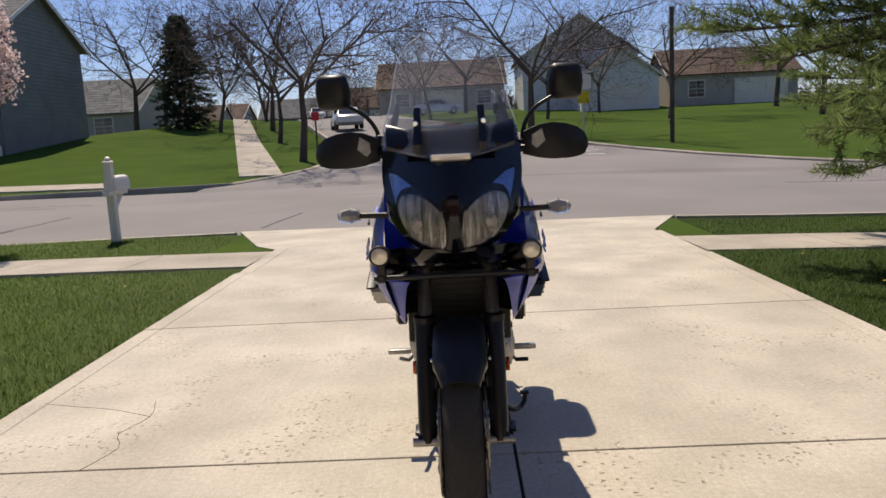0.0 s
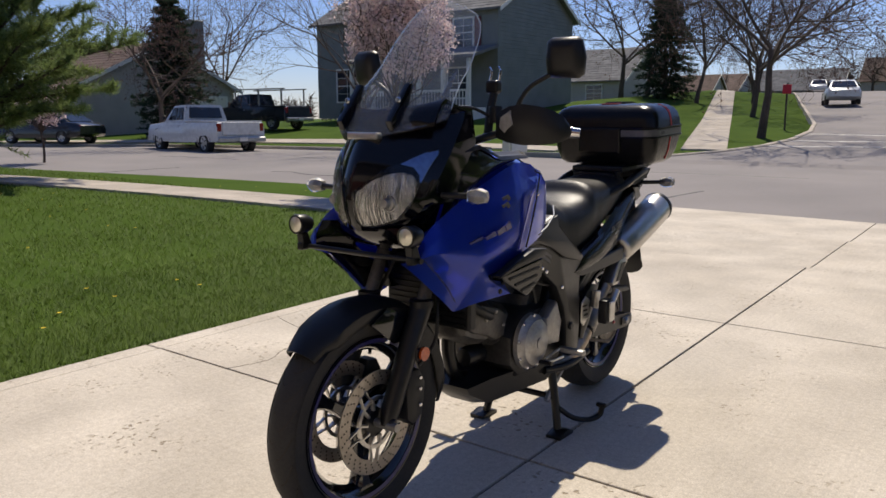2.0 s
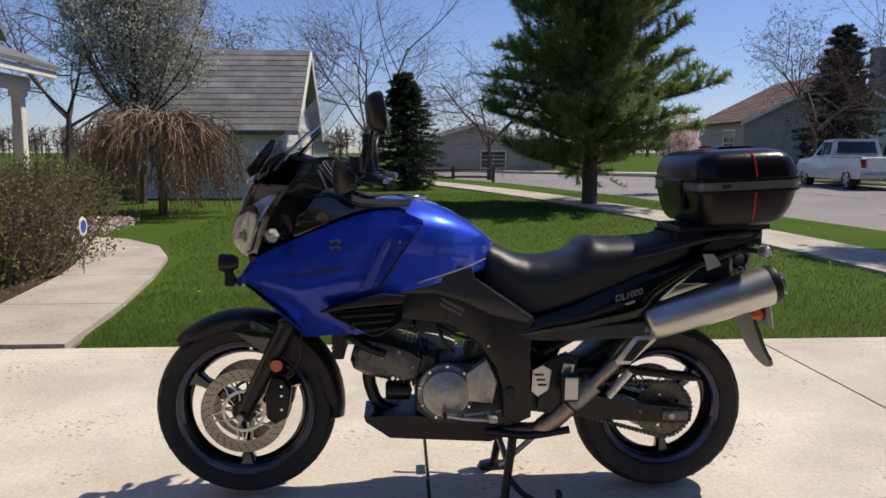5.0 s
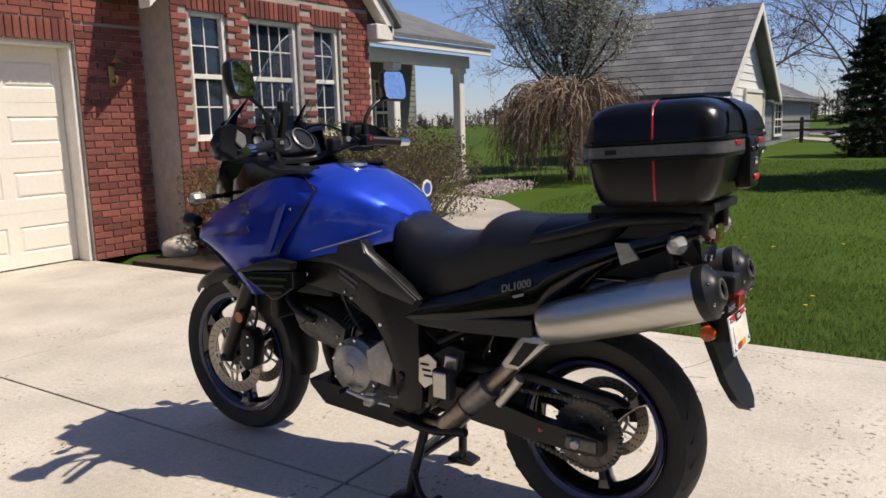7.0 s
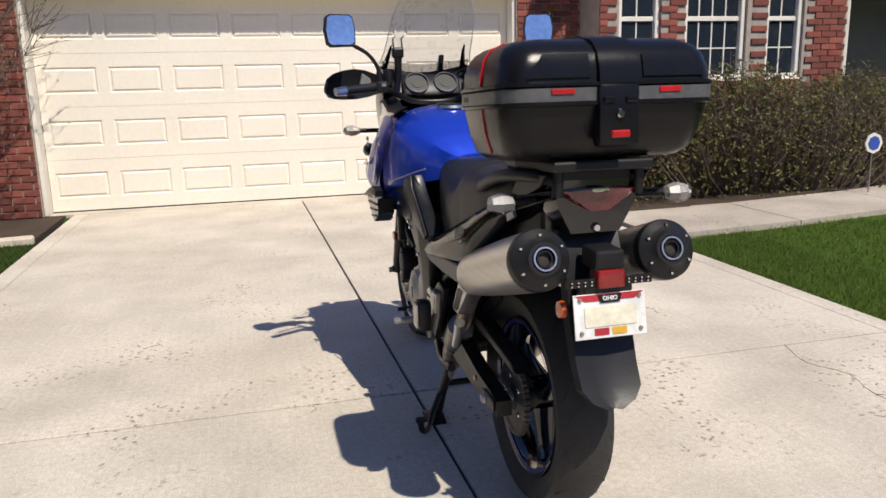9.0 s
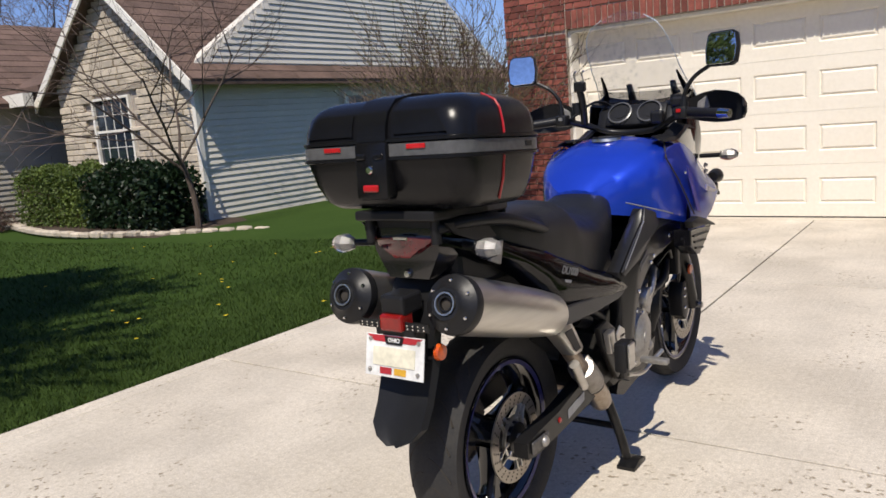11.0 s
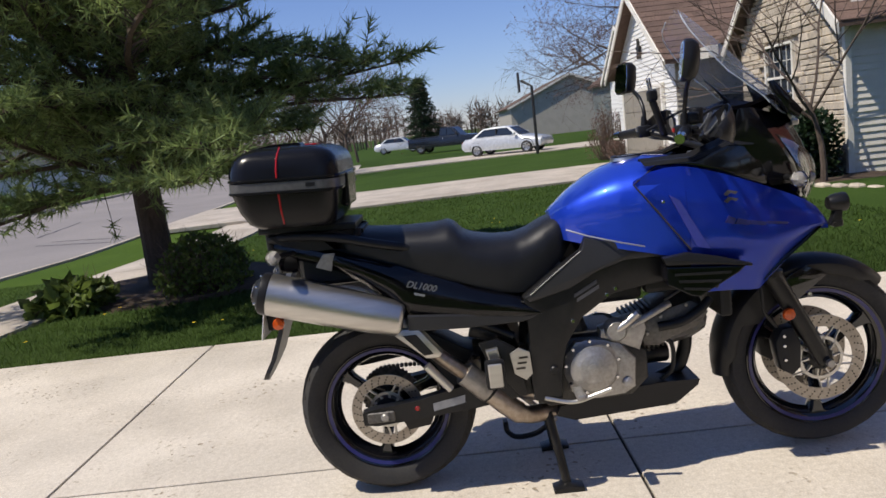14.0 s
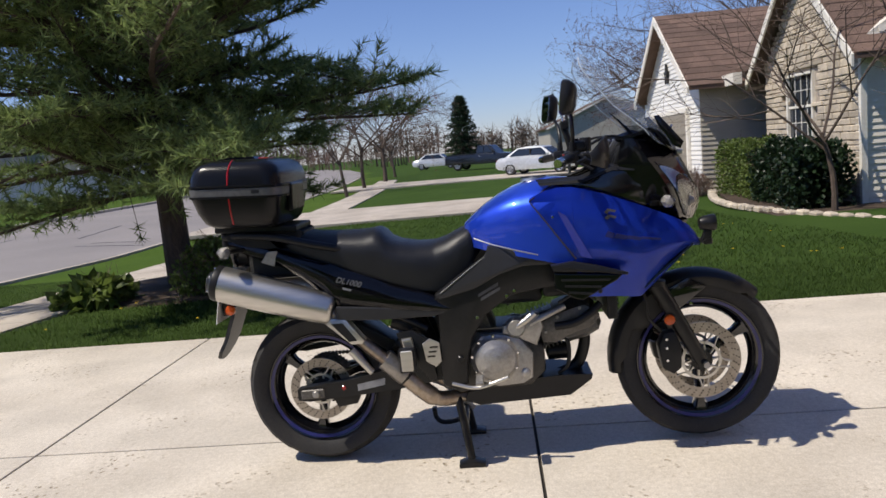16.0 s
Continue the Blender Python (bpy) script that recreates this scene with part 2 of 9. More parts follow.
def add_box(bm, lo, hi, m=None):
    """A box between two corners."""
    v = [bm.verts.new((x, y, z)) for x in (lo[0], hi[0]) for y in (lo[1], hi[1]) for z in (lo[2], hi[2])]
    for f in ((0, 1, 3, 2), (4, 6, 7, 5), (0, 4, 5, 1), (2, 3, 7, 6), (0, 2, 6, 4), (1, 5, 7, 3)):
        bm.faces.new([v[i] for i in f])
    if m is not None:
        bmesh.ops.transform(bm, matrix=m, verts=v)
    return v


def box(lo, hi, bevel=0.0, segments=2):
    bm = bmesh.new()
    add_box(bm, lo, hi)
    if bevel:
        bmesh.ops.bevel(bm, geom=bm.edges[:], offset=bevel, segments=segments, profile=0.5, affect="EDGES")
    return bm


def add_tube(bm, pts, radii, sides=12, caps=True, flat=(1, 1)):
    """A round bar along points; radii: one or one for each point."""
    pts = [Vector(p) for p in pts]
    radii = [radii] * len(pts) if isinstance(radii, (int, float)) else radii
    rings, last = [], None
    for i, p in enumerate(pts):
        d = (pts[min(i + 1, len(pts) - 1)] - pts[max(i - 1, 0)]).normalized()
        if last is None:
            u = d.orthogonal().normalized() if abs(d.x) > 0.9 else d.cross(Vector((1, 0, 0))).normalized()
        else:
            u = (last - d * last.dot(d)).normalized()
        last = u
        w = d.cross(u)
        rings.append([bm.verts.new(p + (u * math.cos(a) * flat[0] + w * math.sin(a) * flat[1]) * radii[i])
                      for a in (2 * math.pi * k / sides for k in range(sides))])
    for a, b in zip(rings, rings[1:]):
        for k in range(sides):
            bm.faces.new((a[k], a[(k + 1) % sides], b[(k + 1) % sides], b[k]))
    if caps:
        bm.faces.new(rings[0][::-1]), bm.faces.new(rings[-1])
    return rings


def tube(pts, radii, sides=12, caps=True, flat=(1, 1)):
    bm = bmesh.new()
    add_tube(bm, pts, radii, sides, caps, flat)
    bmesh.ops.recalc_face_normals(bm, faces=bm.faces[:])
    return bm


def bend(pts, steps=6):
    """A smooth line (Catmull-Rom) through a few points."""
    p = [Vector(q) for q in pts]
    p = [2 * p[0] - p[1], *p, 2 * p[-1] - p[-2]]
    out = []
    for a, b, c, d in zip(p, p[1:], p[2:], p[3:]):
        for k in range(steps):
            t = k / steps
            out.append(0.5 * ((2 * b) + (c - a) * t + (2 * a - 5 * b + 4 * c - d) * t * t + (3 * b - a - 3 * c + d) * t ** 3))
    return [*out, p[-2]]


def lathe(profile, axis="x", centre=(0, 0, 0), sides=48, close=False, a0=0.0, a1=2 * math.pi):
    """A turned shape: (radius, offset along the axis) pairs turned round the axis."""
    bm = bmesh.new()
    c = Vector(centre)
    full = abs(a1 - a0 - 2 * math.pi) < 1e-6
    n = sides if full else sides + 1
    rings = []
    for r, o in profile:
        ring = []
        for k in range(n):
            a = a0 + (a1 - a0) * k / sides
            p = {"x": (o, r * math.cos(a), r * math.sin(a)), "y": (r * math.cos(a), o, r * math.sin(a)), "z": (r * math.cos(a), r * math.sin(a), o)}[axis]
            ring.append(bm.verts.new(c + Vector(p)))
        rings.append(ring)
    pairs = list(zip(rings, rings[1:]))
    if close:
        pairs.append((rings[-1], rings[0]))
    for a, b in pairs:
        for k in range(n if full else n - 1):
            bm.faces.new((a[k], a[(k + 1) % n], b[(k + 1) % n], b[k]))
    if not close and full:
        for ring, flip in ((rings[0], True), (rings[-1], False)):
            bm.faces.new(ring[::-1] if flip else ring)
    bmesh.ops.remove_doubles(bm, verts=bm.verts[:], dist=1e-6)
    bmesh.ops.recalc_face_normals(bm, faces=bm.faces[:])
    return bm


def loft(sections, caps=True, closed=True):
    """A skin over rings of equally many points."""
    bm = bmesh.new()
    rings = [[bm.verts.new(p) for p in s] for s in sections]
    n = len(rings[0])
    for a, b in zip(rings, rings[1:]):
        for k in range(n if closed else n - 1):
            bm.faces.new((a[k], a[(k + 1) % n], b[(k + 1) % n], b[k]))
    if caps and closed:
        bm.faces.new(rings[0][::-1]), bm.faces.new(rings[-1])
    bmesh.ops.recalc_face_normals(bm, faces=bm.faces[:])
    return bm


def plate(outline, x0, x1, bevel=0.0, axis="x", m=None):
    """A flat plate: an outline in the plane across the axis, thick from x0 to x1, with rounded edges."""
    bm = bmesh.new()
    put = {"x": lambda a, b, c: (c, a, b), "y": lambda a, b, c: (a, c, b), "z": lambda a, b, c: (a, b, c)}[axis]
    lo, hi = [bm.verts.new(put(a, b, x0)) for a, b in outline], [bm.verts.new(put(a, b, x1)) for a, b in outline]
    n = len(outline)
    bm.faces.new(lo[::-1]), bm.faces.new(hi)
    for k in range(n):
        bm.faces.new((lo[k], lo[(k + 1) % n], hi[(k + 1) % n], hi[k]))
    bmesh.ops.recalc_face_normals(bm, faces=bm.faces[:])
    if bevel:
        edges = [e for e in bm.edges if len({v.co["xyz".index(axis)] > (x0 + x1) / 2 for v in e.verts}) == 1]
        bmesh.ops.bevel(bm, geom=edges, offset=bevel, segments=2, profile=0.5, affect="EDGES")
    if m is not None:
        bmesh.ops.transform(bm, matrix=m, verts=bm.verts[:])
    return bm


# ---- ground, road, drive ----
def near_kerb(x):
    return -8.2 - 0.3 * min(1.0, max(-1.0, x / 4)) + (0.011 * (x - 2) ** 2 if x > 2 else 0) - (0.0012 * (x + 8) ** 2 if x < -8 else 0)


def far_kerb(x):
    return near_kerb(x) - 9.6 - min(6.0, max(0.0, 0.3 * (x - 8)))


def cross(x, y):
    """The street rises a little towards its far side."""
    return 0.17 * min(1.0, max(0.0, (near_kerb(x) - y) / (near_kerb(x) - far_kerb(x))))


def road_x(y):
    """The middle line of the side street."""
    return 0.1 - 0.245 * (y + 29)


def drop(x):
    """The street and lawns fall gently towards the neighbour."""
    return -0.03 * min(9.0, max(0.0, -x - 3))


def height(x, y):
    if y > near_kerb(x):
        h = 0.012 * max(0.0, x - 3)
        h += drop(x)
        return h - 0.07 * min(1.0, max(0.0, (-y - 3.5) / 3))
    if y > far_kerb(x):
        return -0.14 + drop(x) + cross(x, y)
    d = far_kerb(x) - y
    flat = max(0.12, min(1.0, 1.35 - 0.035 * max(0, x - 10)))
    u = min(1.0, max(0.0, (x - 11) / 8))
    steep = (0.1 * min(d, 22) + 0.055 * min(max(0, d - 22), 22)) * flat
    return 0.07 + drop(x) + steep * u + 0.06 * min(d, 60) * (1 - u)


def graded(lo, hi, near, grow):
    """Steps that widen away from the middle."""
    out, s, v = [0.0], near, 0.0
    while v < hi:
        s *= grow
        v += s
        out.append(v)
    s, v = near, 0.0
    while v > lo:
        s *= grow
        v -= s
        out.insert(0, v)
    return out


gx, gy = graded(-900, 900, 0.45, 1.055), graded(-900, 900, 0.35, 1.05)
verts = []
for yy in gy:
    for xx in gx:
        h = height(xx, yy)
        on_road = near_kerb(xx) + 0.3 > yy > far_kerb(xx) - 0.3
        on_side = yy < far_kerb(xx) + 2 and abs(xx - road_x(yy)) < 4.8 and yy > -130
        drive = -2.35 < xx < 2.15 and -8.6 < yy < 5.6
        low = 0.25 if on_road or on_side or drive else 0.03
        verts.append((xx, yy, h - low))
nx = len(gx)
faces = [(j * nx + i, j * nx + i + 1, (j + 1) * nx + i + 1, (j + 1) * nx + i) for j in range(len(gy) - 1) for i in range(nx - 1)]
ground = structure(raw("ground", verts, faces, "lawn"), "green suburban lawn that rises beyond the street", "ground")
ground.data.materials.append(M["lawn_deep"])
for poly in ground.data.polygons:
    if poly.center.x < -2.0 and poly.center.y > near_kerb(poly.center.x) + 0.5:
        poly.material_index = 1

# asphalt of the main street and of the side street
xs = [-160, -120, -90, -70, *range(-60, 61, 3), 80, 110]
bm = bmesh.new()
rows = [[bm.verts.new((x, near_kerb(x) + k * (far_kerb(x) - near_kerb(x)) / 4, -0.14 + 0.17 * k / 4 + drop(x) + 0.05 * (1 - abs(k - 2) / 2))) for k in range(5)] for x in xs]
for a, b in zip(rows, rows[1:]):
    for k in range(4):
        bm.faces.new((a[k], b[k], b[k + 1], a[k + 1]))
bmesh.ops.recalc_face_normals(bm, faces=bm.faces[:])
road = structure(part("road", bm, "asphalt"), "worn grey asphalt street with tar-sealed cracks", "road")
ys = [-17.4, -17.9, -18.5, -20, -22, -24.5, -28, -32, -37, -42, -50, -60, -75, -95, -125]
FLARE = (5.6, 5.2, 4.4, 3.1, 1.9, 1.0, 0.3)


def side_z(y):
    return height(road_x(y), min(y, -17.9)) + 0.02


bm = bmesh.new()
rows = []
for k, y in enumerate(ys):
    flare = FLARE[k] if k < len(FLARE) else 0
    z = 0.0 if k == 0 else side_z(y)
    rows.append([bm.verts.new((x, y, z + drop(x) - drop(road_x(y)))) for x in [road_x(y) + s * (4.4 + flare) for s in (-1, -0.66, -0.33, 0.33, 1)]])
for a, b in zip(rows, rows[1:]):
    for k in range(4):
        bm.faces.new((a[k], a[k + 1], b[k + 1], b[k]))
bmesh.ops.recalc_face_normals(bm, faces=bm.faces[:])
structure(part("road_side", bm, "asphalt"), "grey asphalt side street climbing away between lawns", "road")
for k, (ya, yb) in enumerate(((-22.1, -23.0), (-24.0, -24.4), (-26.9, -25.4))):
    bm = loft([[(x, ya + (yb - ya) * u + o, side_z(ya + (yb - ya) * u + o) + drop(x) + h) for o, h in ((0, 0.001), (0, 0.008), (-0.2, 0.008), (-0.2, 0.001))] for u, x in ((0, 4.6), (0.5, 0.0), (1, -5.0))])
    structure(part(f"crosswalk_{k + 1}", bm, "roadpaint"), "worn white crossing line painted on asphalt", "road marking")
rng = random.Random(5)
for k in range(16):
    x0, y0 = rng.uniform(-22, 18), rng.uniform(-16, -9.5)
    pts, x, y = [], x0, y0
    for s in range(9):
        pts.append((x, y, 0.0))
        x += rng.uniform(0.25, 0.7) * (1 if k % 3 else 0.2)
        y += rng.uniform(-0.18, 0.18) if k % 3 else rng.uniform(0.3, 0.7)
    pts = [p for p in pts if near_kerb(p[0]) - 0.4 > p[1] > far_kerb(p[0]) + 0.4]
    if len(pts) > 2:
        bm = bmesh.new()
        add_tube(bm, pts, 0.035, 6, flat=(1, 1))
        for v in bm.verts:
            v.co.z = v.co.z * 0.12 + drop(v.co.x) + cross(v.co.x, v.co.y) - 0.089 - 0.05 * abs((near_kerb(v.co.x) - v.co.y) / (near_kerb(v.co.x) - far_kerb(v.co.x)) * 2 - 1)
        ob = part("tar_seam", bm, "tar", road)


# kerbs: real steps along both sides of the street
def kerb(name, xa, xb, line, up, sunk=0.0):
    bm = bmesh.new()
    pts = [xa + (xb - xa) * k / 40 for k in range(41)]
    prof = ((0, -0.2), (0, 0.0), (0.03, 0.03), (0.15, 0.03), (0.15, -0.2))
    rows = [[bm.verts.new((x, line(x) + up * o, z - 0.045 - sunk + drop(x) + cross(x, line(x)))) for o, z in prof] for x in pts]
    for a, b in zip(rows, rows[1:]):
        for k in range(4):
            bm.faces.new((a[k], b[k], b[k + 1], a[k + 1]))
    bm.faces.new(rows[0]), bm.faces.new(rows[-1])
    bmesh.ops.recalc_face_normals(bm, faces=bm.faces[:])
    return structure(part(name, bm, "walk"), "weathered concrete kerb beside asphalt", "kerb")


kerb("kerb_1", 3.35, 60, near_kerb, 1, 0.035), kerb("kerb_2", -60, -3.05, near_kerb, 1, 0.035)
kerb("kerb_3", 13.2, 60, far_kerb, -1), kerb("kerb_4", -60, -12.6, far_kerb, -1)
for n, s in enumerate((1, -1)):
    line = [(road_x(y) + s * (4.4 + (FLARE[k] if k < len(FLARE) else 0)), y) for k, y in enumerate(ys) if k > 1 and y > -100]
    line = [(13.2 if s > 0 else -12.6, far_kerb(13.2 if s > 0 else -12.6))] + [(x, y) for x, y in line]
    bm = bmesh.new()
    rows = [[bm.verts.new((x + s * o, y - (0.6 * o if k < 4 else 0), max(height(x, y), 0.05 + drop(x)) + z)) for o, z in ((0, -0.2), (0, 0.06), (0.03, 0.09), (0.16, 0.09), (0.16, -0.2))] for k, (x, y) in enumerate(line)]
    for a, b in zip(rows, rows[1:]):
        for k in range(4):
            bm.faces.new((a[k], b[k], b[k + 1], a[k + 1]))
    bmesh.ops.recalc_face_normals(bm, faces=bm.faces[:])
    structure(part(f"kerb_{n + 5}", bm, "walk"), "weathered concrete kerb rounding the corner", "kerb")

# drive: slabs with open joints
drive = structure(part("driveway", box((-2.42, -4.41, -0.3), (2.22, 5.6, -0.012)), "joint"), "pale broom-finished concrete driveway in jointed slabs", "driveway")
JX = (-2.28, -0.19, 2.09)
JY = (5.46, 2.71, 0.093, -2.22, -4.41)
for y1, y0 in zip(JY, JY[1:]):
    for x0, x1 in zip(JX, JX[1:]):
        part("slab", box((x0 + 0.0065, y0 + 0.0065, -0.11), (x1 - 0.0065, y1 - 0.0065, 0.0), 0.002, 1), "concrete", drive)
    for x0, x1 in ((-2.42, JX[0]), (JX[2], 2.22)):
        part("edge_slab", box((x0, y0 + 0.004, -0.11), (x1 - 0.004, y1 - 0.004, -0.002), 0.006, 1), "concrete", drive)
for x0, x1 in zip(JX, JX[1:]):
    part("slab", plate([(x0 + 0.005, -4.42), (x1 - 0.005, -4.42), (x1 - 0.005, -6.28), (x0 + 0.005, -6.28)], -0.13, -0.03, 0.005, "z"), "concrete", drive)
part("apron", plate([(-2.42, -6.295), (-2.42, -6.55), (-3.05, -7.96), (-0.195, -8.16), (-0.195, -6.295)], -0.16, -0.05, 0.005, "z"), "concrete", drive)
part("apron", plate([(-0.185, -6.295), (-0.185, -8.16), (3.3, -8.44), (2.6, -6.7), (2.25, -6.295)], -0.16, -0.05, 0.005, "z"), "concrete", drive)

for x0, x1 in ((-2.436, JX[0] + 0.001), (JX[2] - 0.001, 2.236)):
    part("edge_slab", plate([(x0, -4.416), (x1, -4.416), (x1, -6.29), (x0, -6.29)], -0.13, -0.031, 0.004, "z"), "concrete", drive)

# a fine crack in the slab
for pts in (((1.52, 0.09, 0.0), (1.46, -0.12, 0.0), (1.53, -0.28, 0.0), (1.47, -0.48, 0.0), (1.53, -0.70, 0.0)), ((1.47, -0.48, 0.0), (1.70, -0.60, 0.0), (1.90, -0.66, 0.0), (2.08, -0.72, 0.0))):
    bm = tube(bend(pts, 3), [0.0022] + [0.0014] * (3 * len(pts) - 3), 4)
    part("crack", bm, "joint", drive)


def slab_walk(name, pts_a, pts_b, label, z=lambda x, y: 0.0):
    """A path of slabs between two edge lines."""
    base = structure(new(name), label, "walkway")
    for (a, b), (c, d) in zip(zip(pts_a, pts_a[1:]), zip(pts_b, pts_b[1:])):
        mid = (Vector(a) + Vector(b) + Vector(c) + Vector(d)) / 4
        q = [Vector(p).lerp(mid, 0.008) for p in (a, b, d, c)]
        bm = bmesh.new()
        top = [bm.verts.new((p.x, p.y, z(p.x, p.y))) for p in q]
        bot = [bm.verts.new((p.x, p.y, z(p.x, p.y) - 0.12)) for p in q]
        bm.faces.new(top)
        for k in range(4):
            bm.faces.new((top[k], bot[k], bot[(k + 1) % 4], top[(k + 1) % 4]))
        bmesh.ops.recalc_face_normals(bm, faces=bm.faces[:])
        part("slab", bm, "walk", base)
    return base


for n, (xa, xb) in enumerate(((2.24, 40.0), (-48.0, -2.44))):
    k = int(abs(xb - xa) / 1.35)
    xs = [xa + (xb - xa) * i / k for i in range(k + 1)]
    slab_walk(f"sidewalk_{n + 1}", [(x, near_kerb(x) + 3.45) for x in xs], [(x, near_kerb(x) + 2.2) for x in xs], "pale concrete sidewalk slabs through grass",
              lambda x, y: height(x, y) + 0.012)


def verge(name, xa, xb, lo, hi, label):
    """A strip of lawn behind a kerb."""
    n_ = 60
    xs_ = [xa + (xb - xa) * i / n_ for i in range(n_ + 1)]
    v = [(x, f(x), height(x, f(x)) - 0.026) for x in xs_ for f in (lo, hi)]
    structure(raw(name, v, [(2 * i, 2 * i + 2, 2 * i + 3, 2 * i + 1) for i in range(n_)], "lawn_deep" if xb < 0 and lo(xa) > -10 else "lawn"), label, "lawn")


verge("verge_1", 3.1, 60, lambda x: near_kerb(x) + 0.146, lambda x: near_kerb(x) + 2.19, "mown grass verge between kerb and sidewalk")
verge("verge_2", -60, -2.95, lambda x: near_kerb(x) + 0.146, lambda x: near_kerb(x) + 2.19, "mown grass verge between kerb and sidewalk")
verge("verge_3", 13.2, 60, lambda x: far_kerb(x) - 1.58, lambda x: far_kerb(x) - 0.146, "grass verge across the street")
verge("verge_4", -60, -12.6, lambda x: far_kerb(x) - 2.4, lambda x: far_kerb(x) - 0.146, "grass verge across the street")
verge("verge_5", 2.225, 3.4, lambda x: -4.96, lambda x: 2.28, "mown lawn along the drive")
verge("verge_6", -3.6, -2.425, lambda x: -4.6, lambda x: 3.9, "mown lawn along the drive")
structure(part("verge_7", plate([(2.255, -6.295), (3.1, -6.295), (3.1, -8.0), (2.63, -6.73)], -0.12, -0.06, axis="z"), "lawn"), "grass corner beside the apron", "lawn")
structure(part("verge_8", plate([(-2.425, -5.72), (-2.44, -6.56), (-2.95, -7.72), (-2.95, -5.72)], -0.12, -0.06, axis="z"), "lawn"), "grass corner beside the apron", "lawn")
k = 20
xs = [10.5 + 40 * i / k for i in range(k + 1)]
slab_walk("sidewalk_3", [(x, far_kerb(x) - 1.6) for x in xs], [(x, far_kerb(x) - 2.9) for x in xs], "pale concrete sidewalk across the street", lambda x, y: height(x, y) + 0.02)
ys = [-21.0 - 2.6 * i for i in range(30)]
slab_walk("sidewalk_4", [(7.5 - 0.29 * (y + 28), y) for y in ys], [(8.9 - 0.29 * (y + 28), y) for y in ys], "pale concrete sidewalk climbing beside the side street", lambda x, y: height(x, y) + 0.02)
A = [(2.26, 2.4), (3.6, 2.5), (5.0, 2.68), (6.2, 2.9), (7.2, 3.3), (8.0, 4.0), (8.6, 5.3), (8.8, 7.0)]
B = [(2.26, 3.5), (3.6, 3.5), (5.0, 3.62), (5.8, 3.78), (6.4, 4.05), (7.0, 4.7), (7.4, 5.6), (7.5, 7.0)]
slab_walk("front_walk", A, B, "curving pale concrete path to the front porch", lambda x, y: height(x, y) + 0.015)
structure(part("neighbour_driveway", plate([(-20.8, 5.4), (-15.7, 5.4), (-14.6, -7.7), (-19.6, -7.7)], -0.33, -0.235, 0.01, "z"), "walk"), "concrete driveway of the house next door", "driveway")
structure(part("far_driveway", plate([(-41, 8), (-35, 8), (-34, -8), (-39, -8)], -0.33, -0.245, 0.01, "z"), "walk"), "concrete driveway two houses away", "driveway")

# ---- motorcycle ----
M["blue"] = mat("blue_metallic_paint", (0.016, 0.070, 0.66), (0.013, 0.056, 0.57), rough=0.38, metal=0.6, coat=1.0, scale=2, fine=900, bump=0.04)
M["stripe_blue"] = mat("stripe_blue", (0.075, 0.085, 0.50), (0.06, 0.07, 0.42), rough=0.3, metal=0.5, coat=1.0)
M["cast_dark"] = mat("dark_cast_alloy", (0.15, 0.142, 0.132), (0.085, 0.08, 0.075), rough=0.45, metal=0.6, scale=14, fine=90, bump=0.3)
M["blue_dark"] = mat("blue_decal", (0.02, 0.02, 0.16), rough=0.3, coat=1.0)
M["gloss"] = mat("gloss_black", (0.006, 0.006, 0.008), rough=0.12, coat=0.8, scale=3)
M["nose_black"] = mat("deep_gloss_black", (0.004, 0.004, 0.006), rough=0.10, coat=0.35, scale=3, spec=0.3)
M["matte"] = mat("matte_black_plastic", (0.014, 0.014, 0.015), (0.009, 0.009, 0.010), rough=0.40, scale=12, fine=300, bump=0.08, spec=0.35)
M["black_metal"] = mat("black_metal", (0.007, 0.007, 0.008), (0.012, 0.0115, 0.011), rough=0.34, metal=0.0, spec=0.4, scale=20, rvar=0.1)
M["seat"] = mat("seat_vinyl", (0.014, 0.014, 0.015), (0.009, 0.009, 0.010), rough=0.38, scale=14, fine=420, bump=0.25)
M["boxblack"] = mat("top_case_plastic", (0.006, 0.006, 0.007), (0.009, 0.009, 0.010), rough=0.22, scale=6, fine=500, bump=0.10, rvar=0.06, spec=0.28)
M["steel"] = mat("brushed_steel", (0.62, 0.60, 0.56), (0.5, 0.48, 0.45), rough=0.33, metal=0.95, scale=6, fine=60, stretch=(1, 0.05, 1), rvar=0.08)
M["chrome"] = mat("chrome", (0.75, 0.75, 0.75), rough=0.08, metal=1.0)
M["cast"] = mat("cast_alloy", (0.42, 0.405, 0.385), (0.3, 0.287, 0.27), rough=0.42, metal=0.7, scale=14, fine=90, bump=0.25)
M["pipe"] = mat("heat_tinted_pipe", (0.42, 0.36, 0.30), (0.28, 0.22, 0.17), rough=0.38, metal=0.9, scale=9)
M["satin"] = mat("satin_black_panel", (0.028, 0.028, 0.030), (0.02, 0.02, 0.022), rough=0.38, scale=9, fine=300, bump=0.04)
M["crank"] = mat("dark_crankcase", (0.06, 0.057, 0.053), (0.035, 0.033, 0.031), rough=0.45, metal=0.5, scale=14, fine=90, bump=0.3)
M["collector"] = mat("dull_steel", (0.33, 0.31, 0.29), (0.22, 0.205, 0.19), rough=0.42, metal=0.85, scale=11, fine=60)
M["disc"] = mat("brake_disc", (0.40, 0.36, 0.31), (0.3, 0.265, 0.225), rough=0.34, metal=0.8, scale=10)
M["clear"] = mat("clear_lens", (0.99, 0.99, 0.99), (0.97, 0.97, 0.97), rough=0.0, trans=1.0, ior=1.25, spec=0.5)
